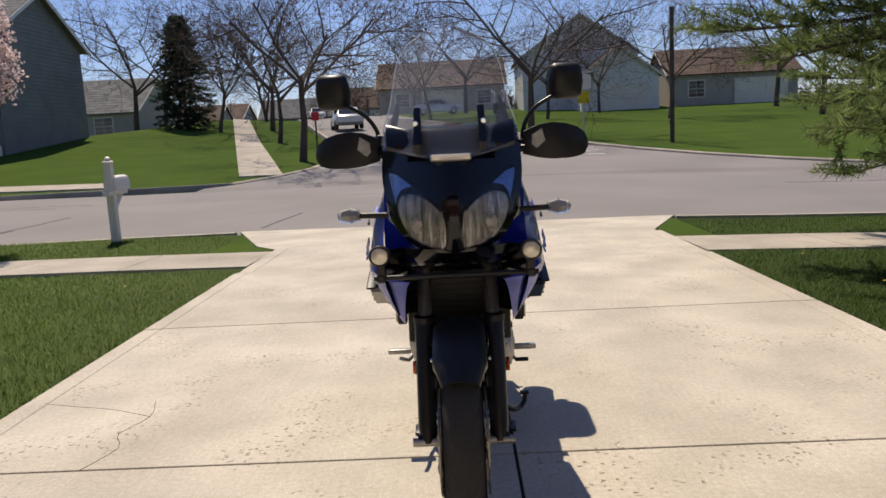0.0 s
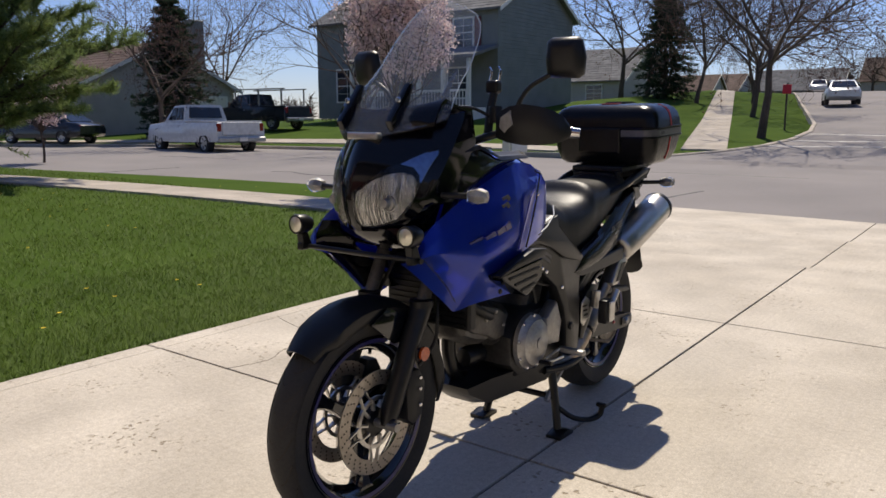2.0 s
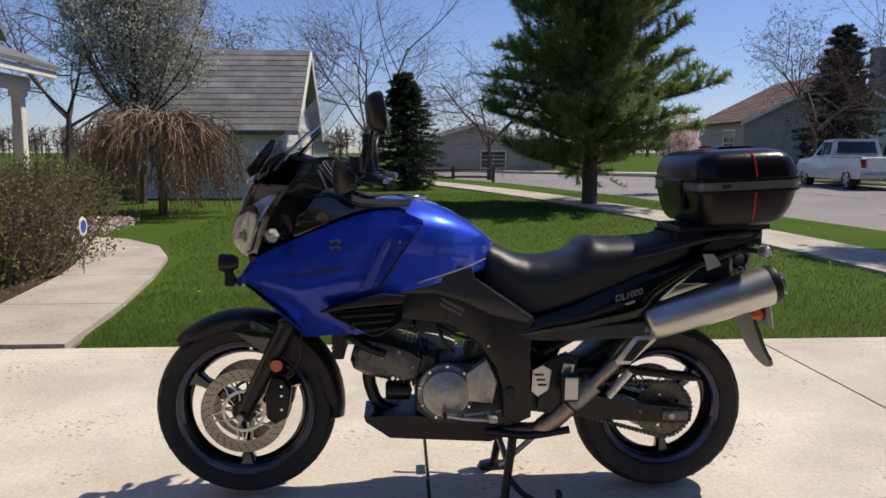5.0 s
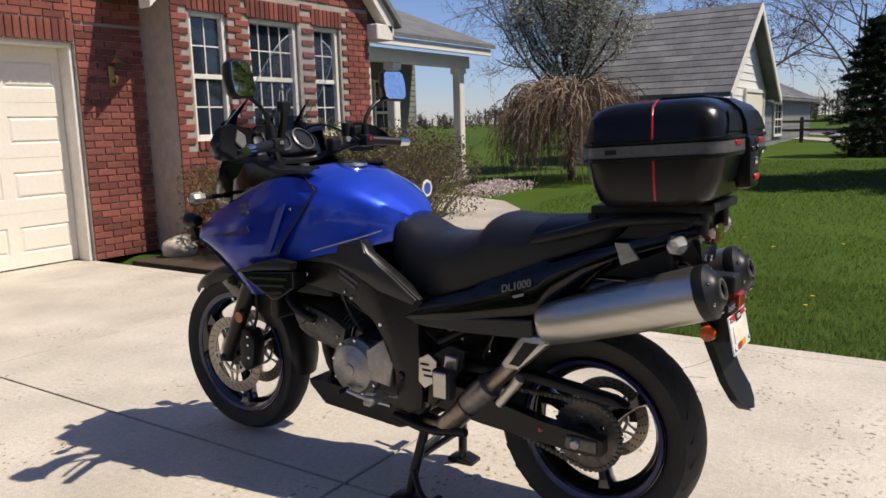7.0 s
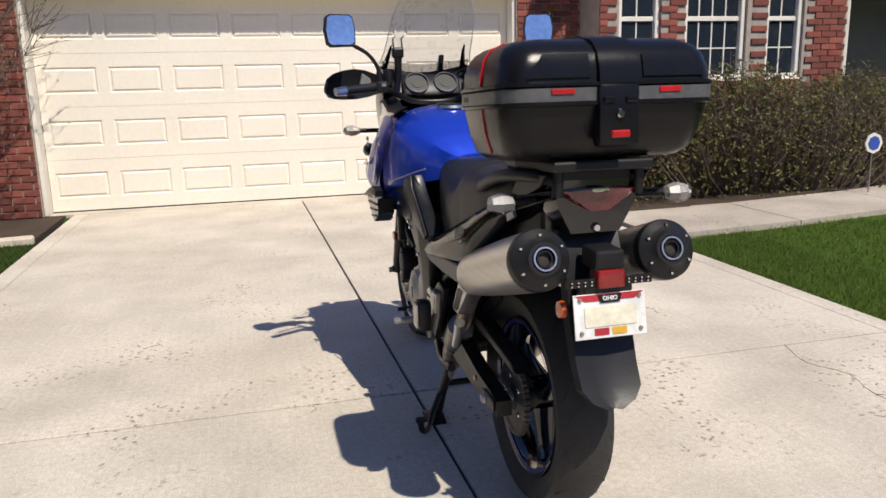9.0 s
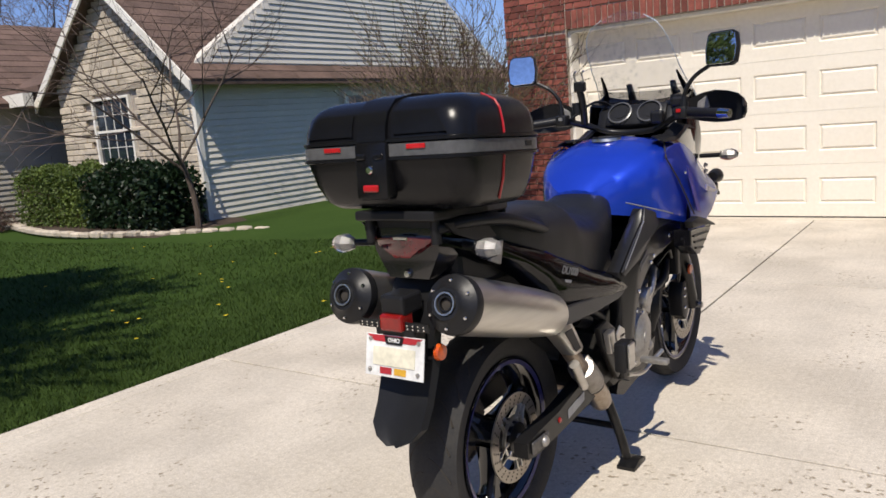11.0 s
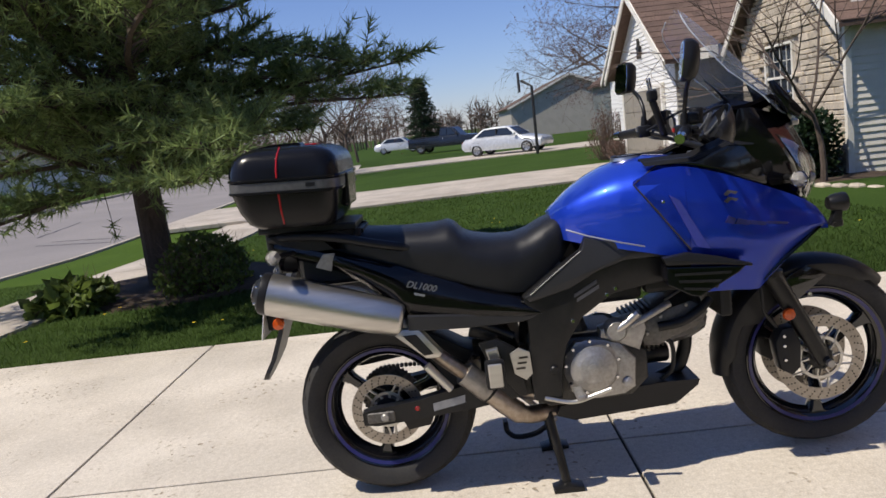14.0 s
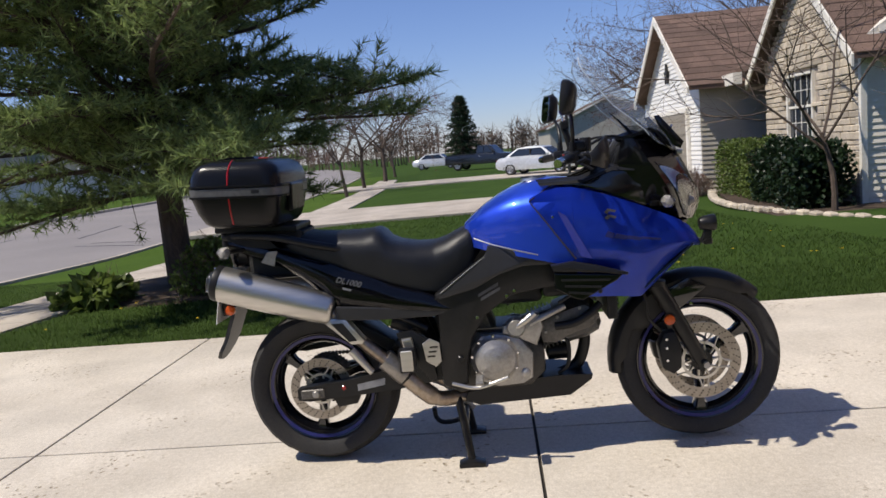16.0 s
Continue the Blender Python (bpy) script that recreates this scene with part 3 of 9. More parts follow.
M["screen"] = mat("clear_windscreen", (0.46, 0.52, 0.60), (0.40, 0.46, 0.54), rough=0.02, alpha=0.20, spec=1.0)
M["dash_fill_mat"] = mat("dash_fill_dark", (0.012, 0.014, 0.018), (0.009, 0.010, 0.013), rough=0.12, alpha=0.55, spec=0.6)
M["screen_edge"] = mat("screen_edge_reflection", (0.62, 0.68, 0.74), (0.50, 0.56, 0.62), rough=0.12, spec=0.9, alpha=0.8)
M["tail_red"] = mat("dark_red_lens", (0.11, 0.006, 0.010), (0.07, 0.004, 0.007), rough=0.10, coat=1.0, scale=60)
M["orange"] = mat("orange_reflector", (0.62, 0.10, 0.015), (0.45, 0.06, 0.01), rough=0.2, coat=0.5, scale=90)
M["mirror"] = mat("mirror_glass", (0.85, 0.87, 0.9), rough=0.01, metal=1.0)
M["band"] = mat("grey_band", (0.13, 0.13, 0.13), (0.10, 0.10, 0.10), rough=0.35, metal=0.3, scale=60)
M["reflective"] = mat("reflective_strip", (0.32, 0.31, 0.30), (0.25, 0.245, 0.24), rough=0.35, metal=0.3, scale=60)
M["red_strip"] = mat("red_strip", (0.50, 0.012, 0.015), rough=0.3, coat=0.3)
M["rim_blue"] = mat("rim_stripe", (0.022, 0.022, 0.13), rough=0.35, coat=0.4)
M["chain"] = mat("chain_steel", (0.16, 0.14, 0.12), (0.09, 0.08, 0.07), rough=0.5, metal=0.7, scale=60)
M["grey_print"] = mat("grey_print", (0.30, 0.31, 0.33), rough=0.4, metal=0.4)
M["model_print"] = mat("grey_model_print", (0.17, 0.175, 0.185), rough=0.4, metal=0.4)
M["badge_dim"] = mat("dull_badge", (0.10, 0.10, 0.11), rough=0.4, metal=0.3)
M["plate_white"] = mat("plate_white", (0.82, 0.82, 0.80), rough=0.4)
M["plate_cover"] = mat("plate_cover", (0.80, 0.76, 0.60), rough=0.8)
M["plate_red"] = mat("plate_red", (0.45, 0.03, 0.04), rough=0.5)
M["plate_yellow"] = mat("plate_yellow", (0.75, 0.42, 0.04), rough=0.5)
M["lamp_glow"] = mat("fog_reflector", (0.75, 0.72, 0.6), rough=0.25, metal=0.6)

bike = tagged(new("motorcycle"), "blue adventure touring motorcycle with black top case, on its centre stand", "motorcycle")
# the heavy case rests the rear tyre on the slab and lifts the front a finger's width
bike.matrix_world = Matrix.Translation((0, 0, 0.0035)) @ Matrix.Rotation(0.0163, 4, "X")
SIDES = (-1, 1)


def mir(bm, s):
    """The same shape on the other side for s = -1."""
    if s < 0:
        bmesh.ops.scale(bm, vec=(-1, 1, 1), verts=bm.verts[:])
        bmesh.ops.reverse_faces(bm, faces=bm.faces[:])
    return bm


def bolt(p, r=0.007, axis="x", material="chrome", parent=None, name="bolt", h=0.004):
    c = Vector(p)
    return part(name, lathe([(0.001, -h), (r * 0.7, -h), (r, -h * 0.3), (r, h * 0.3), (r * 0.7, h), (0.001, h)], axis, c, 10), material, parent or bike, smooth=True)


def lettering(text, size, m, material, parent, name, shear=0.0, thick=0.0006):
    cu = bpy.data.curves.new(name, "FONT")
    cu.body, cu.size, cu.extrude, cu.shear, cu.align_x, cu.align_y = text, size, thick, shear, "CENTER", "CENTER"
    cu.offset = size * 0.022
    tmp = new("tmp_text", cu)
    me = bpy.data.meshes.new_from_object(tmp)
    bpy.data.objects.remove(tmp), bpy.data.curves.remove(cu)
    me.materials.append(M[material])
    me.transform(m)
    ob = new(name, me)
    ob.parent = parent
    return ob


# wheels
def tyre_profile(R, r, w):
    """Cross-section of a tyre: (radius, offset) from bead to bead."""
    mid = (R + r) / 2
    return [(r, -w * 0.33), (r + 0.012, -w * 0.40), (mid - 0.008, -w * 0.485), (mid + 0.016, -w * 0.5), (R - 0.030, -w * 0.47), (R - 0.014, -w * 0.36),
            (R - 0.004, -w * 0.2), (R, 0), (R - 0.004, w * 0.2), (R - 0.014, w * 0.36), (R - 0.030, w * 0.47), (mid + 0.016, w * 0.5), (mid - 0.008, w * 0.485),
            (r + 0.012, w * 0.40), (r, w * 0.33), (r - 0.006, 0)]


def wheel(name, c, R, r, w, turn):
    hub = tagged(new(name), "", "")
    hub.parent = bike
    hub["label"] = "black three-spoke alloy wheel with a blue rim stripe"
    part("tyre", lathe(tyre_profile(R, r + 0.004, w), "x", c, 96, close=True), "tyre", hub, "worn black road tyre", smooth=True)
    # tread grooves: shallow curved bars sunk in the crown
    bm = bmesh.new()
    for k in range(26):
        a = 2 * math.pi * k / 26
        for s in SIDES:
            pts = []
            for j in range(6):
                u = j / 5
                off, rad = s * w * (0.06 + 0.36 * u), R - 0.0015 - 0.014 * max(0, (u * 0.36 + 0.06 - 0.2) / 0.22) - 0.004 * min(1, (u * 0.36 + 0.06) / 0.2)
                ang = a + s * 0.06 + 0.20 * u * u
                pts.append(Vector(c) + Vector((off, rad * math.cos(ang), rad * math.sin(ang))))
            add_tube(bm, pts, 0.0028, 4)
    tagged(part("tread_groove", bm, "joint", hub), kind="stuff")
    rim = [(r - 0.010, -w * 0.36), (r + 0.006, -w * 0.40), (r + 0.008, -w * 0.36), (r - 0.004, -w * 0.30), (r - 0.024, -w * 0.22), (r - 0.034, 0), (r - 0.024, w * 0.22),
           (r - 0.004, w * 0.30), (r + 0.008, w * 0.36), (r + 0.006, w * 0.40), (r - 0.010, w * 0.36), (r - 0.030, w * 0.20), (r - 0.042, 0), (r - 0.030, -w * 0.20)]
    part("rim", lathe(rim, "x", c, 72, close=True), "gloss", hub, smooth=True)
    for s in SIDES:
        part("rim_stripe", lathe([(r - 0.013, s * w * 0.372), (r - 0.013, s * w * 0.378), (r - 0.001, s * w * 0.405), (r - 0.001, s * w * 0.398)], "x", c, 72, close=True), "rim_blue", hub, smooth=True)
    part("hub", lathe([(0.022, -w * 0.62), (0.045, -w * 0.6), (0.05, -w * 0.35), (0.038, -w * 0.15), (0.038, w * 0.15), (0.05, w * 0.35), (0.045, w * 0.6), (0.022, w * 0.62)], "x", c, 32), "black_metal", hub, smooth=True)
    for k in range(3):
        a = turn + 2 * math.pi * k / 3
        d, n = Vector((0, math.cos(a), math.sin(a))), Vector((0, -math.sin(a), math.cos(a)))
        C = Vector(c)
        secs = []
        for u, wide, deep in ((0.036, 0.034, 0.040), (0.07, 0.024, 0.034), (0.12, 0.018, 0.028), (r * 0.72, 0.019, 0.026), (r * 0.86, 0.030, 0.028), (r - 0.024, 0.050, 0.030)):
            secs.append([C + d * u + n * (wide * p) + Vector((deep * q, 0, 0)) for p, q in ((-1, -0.5), (-0.6, -1), (0.6, -1), (1, -0.5), (1, 0.5), (0.6, 1), (-0.6, 1), (-1, 0.5))])
        part("spoke", loft(secs), "gloss", hub, smooth=True)
    return hub


def brake_disc(parent, c, x, R, inner, holes):
    """A drilled ring with a spider."""
    C = Vector((x, c[1], c[2]))
    ring = part("brake_disc", lathe([(R, -0.0025), (R, 0.0025), (inner, 0.0025), (inner, -0.0025)], "x", C, 64, close=True), "disc", parent, "drilled steel brake disc")
    hole = None
    for k in range(holes):
        a = 2 * math.pi * k / holes
        for j, rad in enumerate((R - 0.009, R - 0.019, R - 0.029)):
            if rad < inner + 0.004:
                continue
            b = a + j * 0.045
            p = C + Vector((0, rad * math.cos(b), rad * math.sin(b)))
            if hole is None:
                hole = part("vent_hole", lathe([(0.0001, -0.0032), (0.0032, -0.0032), (0.0032, 0.0032), (0.0001, 0.0032)], "x", (0, 0, 0), 6), "joint", ring)
                hole.location = p
            else:
                h = new("vent_hole", hole.data)
                h.location, h.parent = p, ring
    for k in range(10):
        a = 2 * math.pi * k / 10
        p = [C + Vector((0, q * math.cos(a + t), q * math.sin(a + t))) for q, t in ((0.042, 0), (inner * 0.62, 0.10), (inner * 0.8, 0.24 if k % 2 else -0.06), (inner + 0.004, 0.3 if k % 2 else -0.12))]
        part("carrier_arm", tube(p, [0.010, 0.007, 0.0055, 0.008], 6, flat=(0.6, 1)), "steel", ring, smooth=True)
    part("carrier_ring", lathe([(inner * 0.70, -0.004), (inner * 0.70, 0.004), (inner * 0.60, 0.004), (inner * 0.60, -0.004)], "x", C, 40, close=True), "steel", ring)
    return ring


FW, RW = (0.0, 0.7675, 0.322), (0.0, -0.7675, 0.331)
fw = wheel("front_wheel", FW, 0.327, 0.2435, 0.112, radians(-90))
rw = wheel("rear_wheel", RW, 0.318, 0.2185, 0.152, radians(-100))
for s in SIDES:
    brake_disc(fw, FW, s * 0.068, 0.155, 0.112, 30)
brake_disc(rw, RW, 0.082, 0.128, 0.092, 26)
bm = tube([(-0.15, FW[1], FW[2]), (0.15, FW[1], FW[2])], 0.013, 16)
part("axle", bm, "cast", fw, smooth=True)
bm = tube([(-0.165, RW[1], RW[2]), (0.165, RW[1], RW[2])], 0.014, 16)
part("axle", bm, "cast", rw, smooth=True)
# sprocket and chain
teeth = 41
out = []
for k in range(teeth * 2):
    a = math.pi * k / teeth
    rad = 0.108 if k % 2 else 0.1
    out.append((RW[1] + rad * math.cos(a), RW[2] + rad * math.sin(a)))
spro = part("sprocket", plate(out, -0.092, -0.085), "chain", rw, "steel rear sprocket")
for k in range(5):
    a = 2 * math.pi * k / 5
    bolt((-0.094, RW[1] + 0.06 * math.cos(a), RW[2] + 0.06 * math.sin(a)), 0.008, parent=spro)
chain = tagged(new("drive_chain"), "")
chain.parent = bike
link = None
ends = ((-0.30, 0.39, 0.036), (RW[1], RW[2], 0.104))
loop = []
for k in range(15):
    a = radians(90) + math.pi * k / 14
    loop.append((ends[1][0] + ends[1][2] * math.cos(a), ends[1][1] + ends[1][2] * math.sin(a)))
loop = [(ends[0][0], ends[0][1] + ends[0][2]), *loop, (ends[0][0], ends[0][1] - ends[0][2])]
d_left = 0.0
for (ya, za), (yb, zb) in zip(loop, loop[1:]):
    seg = math.hypot(yb - ya, zb - za)
    at = d_left
    while at < seg:
        u = at / seg
        m = Matrix.Translation((-0.0885, ya + (yb - ya) * u, za + (zb - za) * u)) @ Matrix.Rotation(math.atan2(zb - za, yb - ya), 4, "X")
        if link is None:
            link = box((-0.008, -0.0068, -0.0075), (0.008, 0.0068, 0.0075), 0.003, 1)
            link = part("link", link, "chain", chain)
            link.matrix_local = m
        else:
            o = new("link", link.data)
            o.parent, o.matrix_local = chain, m
        at += 0.0159
    d_left = at - seg

# fork, calipers, front mudguard
for s in SIDES:
    leg = part("fork_leg", tube([(s * 0.105, 0.762, 0.315), (s * 0.105, 0.745, 0.36), (s * 0.105, 0.655, 0.545), (s * 0.105, 0.60, 0.65)], [0.022, 0.029, 0.031, 0.033], 20), "black_metal", bike, "black fork slider", smooth=True)
    part("fork_tube", tube([(s * 0.105, 0.602, 0.645), (s * 0.105, 0.40, 1.06)], 0.0215, 18), "cast_dark", bike, "dark fork tube", smooth=True)
    part("dust_seal", lathe([(0.024, -0.012), (0.036, -0.008), (0.036, 0.012), (0.024, 0.016)], "z", (s * 0.105, 0.603, 0.652), 20), "matte", leg, smooth=True)
    part("reflector", lathe([(0.001, 0.005), (0.019, 0.004), (0.021, 0), (0.021, -0.006), (0.001, -0.006)], "x", (s * 0.143, 0.638, 0.512), 24), "orange", leg, "round orange reflector", smooth=True)
    part("reflector_bracket", box((min(s * 0.13, s * 0.138), 0.62, 0.495), (max(s * 0.13, s * 0.138), 0.665, 0.53), 0.003, 1), "black_metal", leg)
    bolt((s * 0.128, 0.762, 0.33), 0.014, parent=leg, material="black_metal", h=0.008)
    cal = part("brake_caliper", plate([(0.60, 0.36), (0.61, 0.31), (0.65, 0.285), (0.68, 0.31), (0.685, 0.40), (0.66, 0.46), (0.62, 0.455), (0.595, 0.41)], s * 0.055, s * 0.118, 0.01), "matte", bike, "black brake caliper", smooth=True)
    for z in (0.345, 0.395, 0.43):
        bolt((s * 0.12, 0.625, z), 0.007, parent=cal)
    part("brake_hose", tube(bend([(s * 0.10, 0.61, 0.46), (s * 0.125, 0.56, 0.53), (s * 0.125, 0.55, 0.62), (s * 0.09, 0.50, 0.75)], 6), 0.006, 8), "matte", bike, smooth=True)
secs = []
for k in range(21):
    a = radians(46 + (186 - 46) * k / 20)
    rad = 0.350 + 0.008 * math.sin(math.pi * k / 20)
    wide = 0.074 if 2 < k < 18 else (0.05 + 0.012 * min(k, 20 - k))
    deep = (0.10 if 9 <= k <= 14 else 0.05) if 1 < k < 19 else 0.03
    up = Vector((0, math.cos(a), math.sin(a)))
    C = Vector(FW)
    prof = [(-wide, -deep), (-wide, -0.02), (-wide * 0.8, -0.004), (-wide * 0.35, 0.006), (0, 0.009), (wide * 0.35, 0.006), (wide * 0.8, -0.004), (wide, -0.02), (wide, -deep)]
    prof += [(x * 0.94, z - 0.006) for x, z in prof[::-1]]
    secs.append([C + up * (rad + z) + Vector((x, 0, 0)) for x, z in prof])
guard = part("front_mudguard", loft(secs), "matte", bike, "black front mudguard", smooth=True)
for s in SIDES:
    part("mudguard_stay", plate([(0.61, 0.60), (0.73, 0.66), (0.80, 0.62), (0.70, 0.545), (0.645, 0.545)], s * 0.076, s * 0.083, 0.002), "gloss", guard, smooth=True)
    bolt((s * 0.085, 0.735, 0.56), 0.008, parent=guard)

# triple clamps, head, radiator
part("lower_clamp", box((-0.14, 0.47, 0.80), (0.14, 0.56, 0.84), 0.012), "black_metal", bike)
part("steering_head", tube([(0, 0.50, 0.78), (0, 0.37, 1.06)], 0.034, 18), "black_metal", bike, smooth=True)
part("radiator", box((-0.17, 0.40, 0.54), (0.17, 0.44, 0.79), 0.008), "matte", bike, "black radiator behind the fork")
for k in range(12):
    part("radiator_fin", box((-0.155, 0.441, 0.555 + 0.019 * k), (0.155, 0.446, 0.561 + 0.019 * k)), "black_metal", bike)
part("radiator_hose", tube(bend([(0.13, 0.38, 0.60), (0.14, 0.33, 0.56), (0.135, 0.27, 0.53), (0.12, 0.20, 0.52)], 6), 0.016, 12), "matte", bike, smooth=True)
part("radiator_hose", tube(bend([(-0.13, 0.39, 0.62), (-0.14, 0.33, 0.58), (-0.13, 0.26, 0.55)], 6), 0.015, 12), "matte", bike, smooth=True)


# tank
def lerp_table(table, y):
    for (a, *va), (b, *vb) in zip(table, table[1:]):
        if y <= b:
            u = (y - a) / (b - a)
            u = max(0, min(1, u))
            return [p + (q - p) * u for p, q in zip(va, vb)]
    return list(table[-1][1:])


#            y      top    bottom half-width
TANK = [(-0.12, 0.950, 0.885, 0.075), (-0.09, 0.976, 0.880, 0.115), (-0.04, 1.015, 0.868, 0.160), (0.03, 1.056, 0.853, 0.200), (0.09, 1.082, 0.840, 0.222), (0.15, 1.097, 0.825, 0.234),
        (0.22, 1.106, 0.806, 0.240), (0.30, 1.096, 0.790, 0.242)]
SHOULDER = [(-0.12, 0.928), (-0.08, 0.953), (0.0, 0.992), (0.06, 1.012), (0.15, 1.024), (0.30, 1.036)]
secs = []
for k in range(27):
    y = -0.12 + 0.42 * k / 26
    top, low, w = lerp_table(TANK, y)
    low -= 0.02
    zs = min(lerp_table(SHOULDER, y)[0], top - 0.008)
    half = [(1.0, low), (1.02, low + 0.3 * (zs - low)), (1.015, low + 0.7 * (zs - low)), (0.99, zs - 0.012), (0.955, zs), (0.90, zs + 0.012 + 0.12 * (top - zs)), (0.72, zs + 0.58 * (top - zs)), (0.50, zs + 0.86 * (top - zs)), (0.25, top - 0.002)]
    secs.append([(w * x, y, z) for x, z in half] + [(0, y, top)] + [(-w * x, y, z) for x, z in half[::-1]])
tank = part("fuel_tank", loft(secs), "blue", bike, "metallic blue fuel tank", smooth=True)
cap = part("filler_cap", lathe([(0.001, 0.004), (0.036, 0.004), (0.04, 0.0), (0.052, 0.0), (0.055, -0.01), (0.001, -0.01)], "z", (0, 0.17, 1.104), 32), "steel", tank, "silver filler cap", smooth=True)
part("cap_ring", lathe([(0.04, 0.006), (0.052, 0.006), (0.052, 0.003), (0.04, 0.003)], "z", (0, 0.17, 1.104), 32, close=True), "matte", cap)

# side fairings: z limits and half-width along the bike
SIDE = [(0.135, 1.036, 1.020, 0.219, 0.232), (0.19, 1.060, 0.940, 0.226, 0.248), (0.24, 1.068, 0.868, 0.230, 0.262), (0.288, 1.066, 0.800, 0.232, 0.272), (0.290, 1.066, 0.648, 0.232, 0.272),
        (0.34, 1.054, 0.645, 0.232, 0.280), (0.43, 1.022, 0.634, 0.228, 0.285), (0.50, 0.993, 0.624, 0.222, 0.281), (0.532, 0.979, 0.623, 0.219, 0.276), (0.58, 0.957, 0.664, 0.216, 0.271), (0.63, 0.934, 0.706, 0.214, 0.263),
        (0.68, 0.908, 0.748, 0.211, 0.253), (0.715, 0.882, 0.777, 0.208, 0.243), (0.738, 0.852, 0.795, 0.204, 0.230), (0.750, 0.828, 0.806, 0.200, 0.218)]
for s in SIDES:
    stations = [0.135, 0.15, 0.17, 0.19, 0.215, 0.24, 0.265, 0.288, 0.290, 0.315, 0.34, 0.37, 0.40, 0.43, 0.465, 0.50, 0.532, 0.555, 0.58, 0.605, 0.63, 0.655, 0.68, 0.70, 0.715, 0.728, 0.738, 0.745, 0.750]
    bm = bmesh.new()
    rows = []
    for y in stations:
        top, low, wt, wm = lerp_table(SIDE, y)
        row = []
        for j in range(15):
            u = j / 14
            z = top + (low - top) * u
            full = lerp_table(SIDE, max(y, 0.290))
            v = (full[0] - z) / max(0.05, full[0] - full[1])
            bulge = math.sin(math.pi * min(1, v / 0.56) / 2) if v < 0.56 else 1 - 0.34 * ((v - 0.56) / 0.44) ** 1.5
            crease = 0.006 * max(0, 1 - abs(v - 0.22) / 0.10)
            tuck = 0.085 * max(0.0, (v - 0.52) / 0.48) * min(1.0, max(0.25, (y - 0.20) / 0.25))
            x = wt + (wm - wt) * bulge + crease - tuck
            row.append(bm.verts.new((x, y, z)))
        rows.append(row)
    for a, b in zip(rows, rows[1:]):
        for j in range(14):
            bm.faces.new((a[j], b[j], b[j + 1], a[j + 1]))
    bmesh.ops.solidify(bm, geom=bm.faces[:], thickness=0.005)
    bmesh.ops.recalc_face_normals(bm, faces=bm.faces[:])
    fairing = part("side_fairing", mir(bm, s), "blue", bike, "metallic blue side fairing", smooth=True)
    # seam between tank and fairing, painted sweep and bolts
    part("seam", tube([(s * 0.195, 0.225, 1.079), (s * 0.232, 0.134, 1.026), (s * 0.254, 0.19, 0.945), (s * 0.267, 0.24, 0.870), (s * 0.277, 0.286, 0.803)], 0.0028, 6), "joint", fairing)
    bolt((s * 0.272, 0.212, 0.965), 0.006, parent=fairing)
    bolt((s * 0.236, 0.37, 0.668), 0.009, parent=fairing, material="matte")
    for dz in (0.011, -0.011):
        part("badge", plate([(0.398, 0.955 + dz), (0.412, 0.967 + dz), (0.442, 0.959 + dz), (0.436, 0.951 + dz), (0.418, 0.957 + dz), (0.408, 0.948 + dz)], s * 0.281, s * 0.2856), "badge_dim", fairing, "plain grey badge")
    for ya, yb, za, dz in ((0.395, 0.43, 0.888, 0.010), (0.425, 0.475, 0.878, 0.008), (0.468, 0.53, 0.868, 0.006), (0.52, 0.60, 0.860, 0.004)):
        part("sweep_decal", plate([(ya, za - dz), (ya + 0.012, za + dz), (yb, za + dz - 0.012), (yb - 0.008, za - dz - 0.010)], s * (0.2855 - 0.16 * max(0.0, ya - 0.44)), s * (0.2895 - 0.16 * max(0.0, ya - 0.44))), "blue_dark", fairing, "dark blue lettering shapes")
    wing = part("side_wing", plate([(0.27, 0.797), (0.36, 0.775), (0.47, 0.738), (0.466, 0.731), (0.37, 0.748), (0.28, 0.758), (0.20, 0.765), (0.19, 0.79)], s * 0.268, s * 0.300, 0.005), "matte", bike, "black plastic side wing", smooth=True)
    part("vent_panel", plate([(0.20, 0.758), (0.45, 0.733), (0.43, 0.715), (0.30, 0.650), (0.275, 0.655), (0.20, 0.70)], s * 0.225, s * 0.2895, 0.004), "nose_black", wing, "recessed black vent below the wing")
    for k in range(3):
        part("louvre", plate([(0.225 + 0.012 * k, 0.735 - 0.024 * k), (0.405 - 0.035 * k, 0.722 - 0.024 * k), (0.400 - 0.035 * k, 0.715 - 0.024 * k), (0.225 + 0.012 * k, 0.727 - 0.024 * k)], s * 0.288, s * 0.294, 0.001), "matte", wing)
    # lavender stripe beside the seam
    part("stripe_decal", loft([[(s * (x + o), y, z) for x, y, z in ((0.2700, 0.232, 0.985), (0.2740, 0.262, 0.965), (0.2815, 0.345, 0.800), (0.2790, 0.305, 0.812))] for o in (0.0, 0.004)]), "stripe_blue", fairing, "paler blue stripe")
    part("trim_strip", tube([(s * 0.166, -0.085, 0.900), (s * 0.206, -0.02, 0.876), (s * 0.236, 0.08, 0.846), (s * 0.244, 0.15, 0.826)], 0.0026, 8), "grey_print", bike, "pale trim strip under the tank", smooth=True)

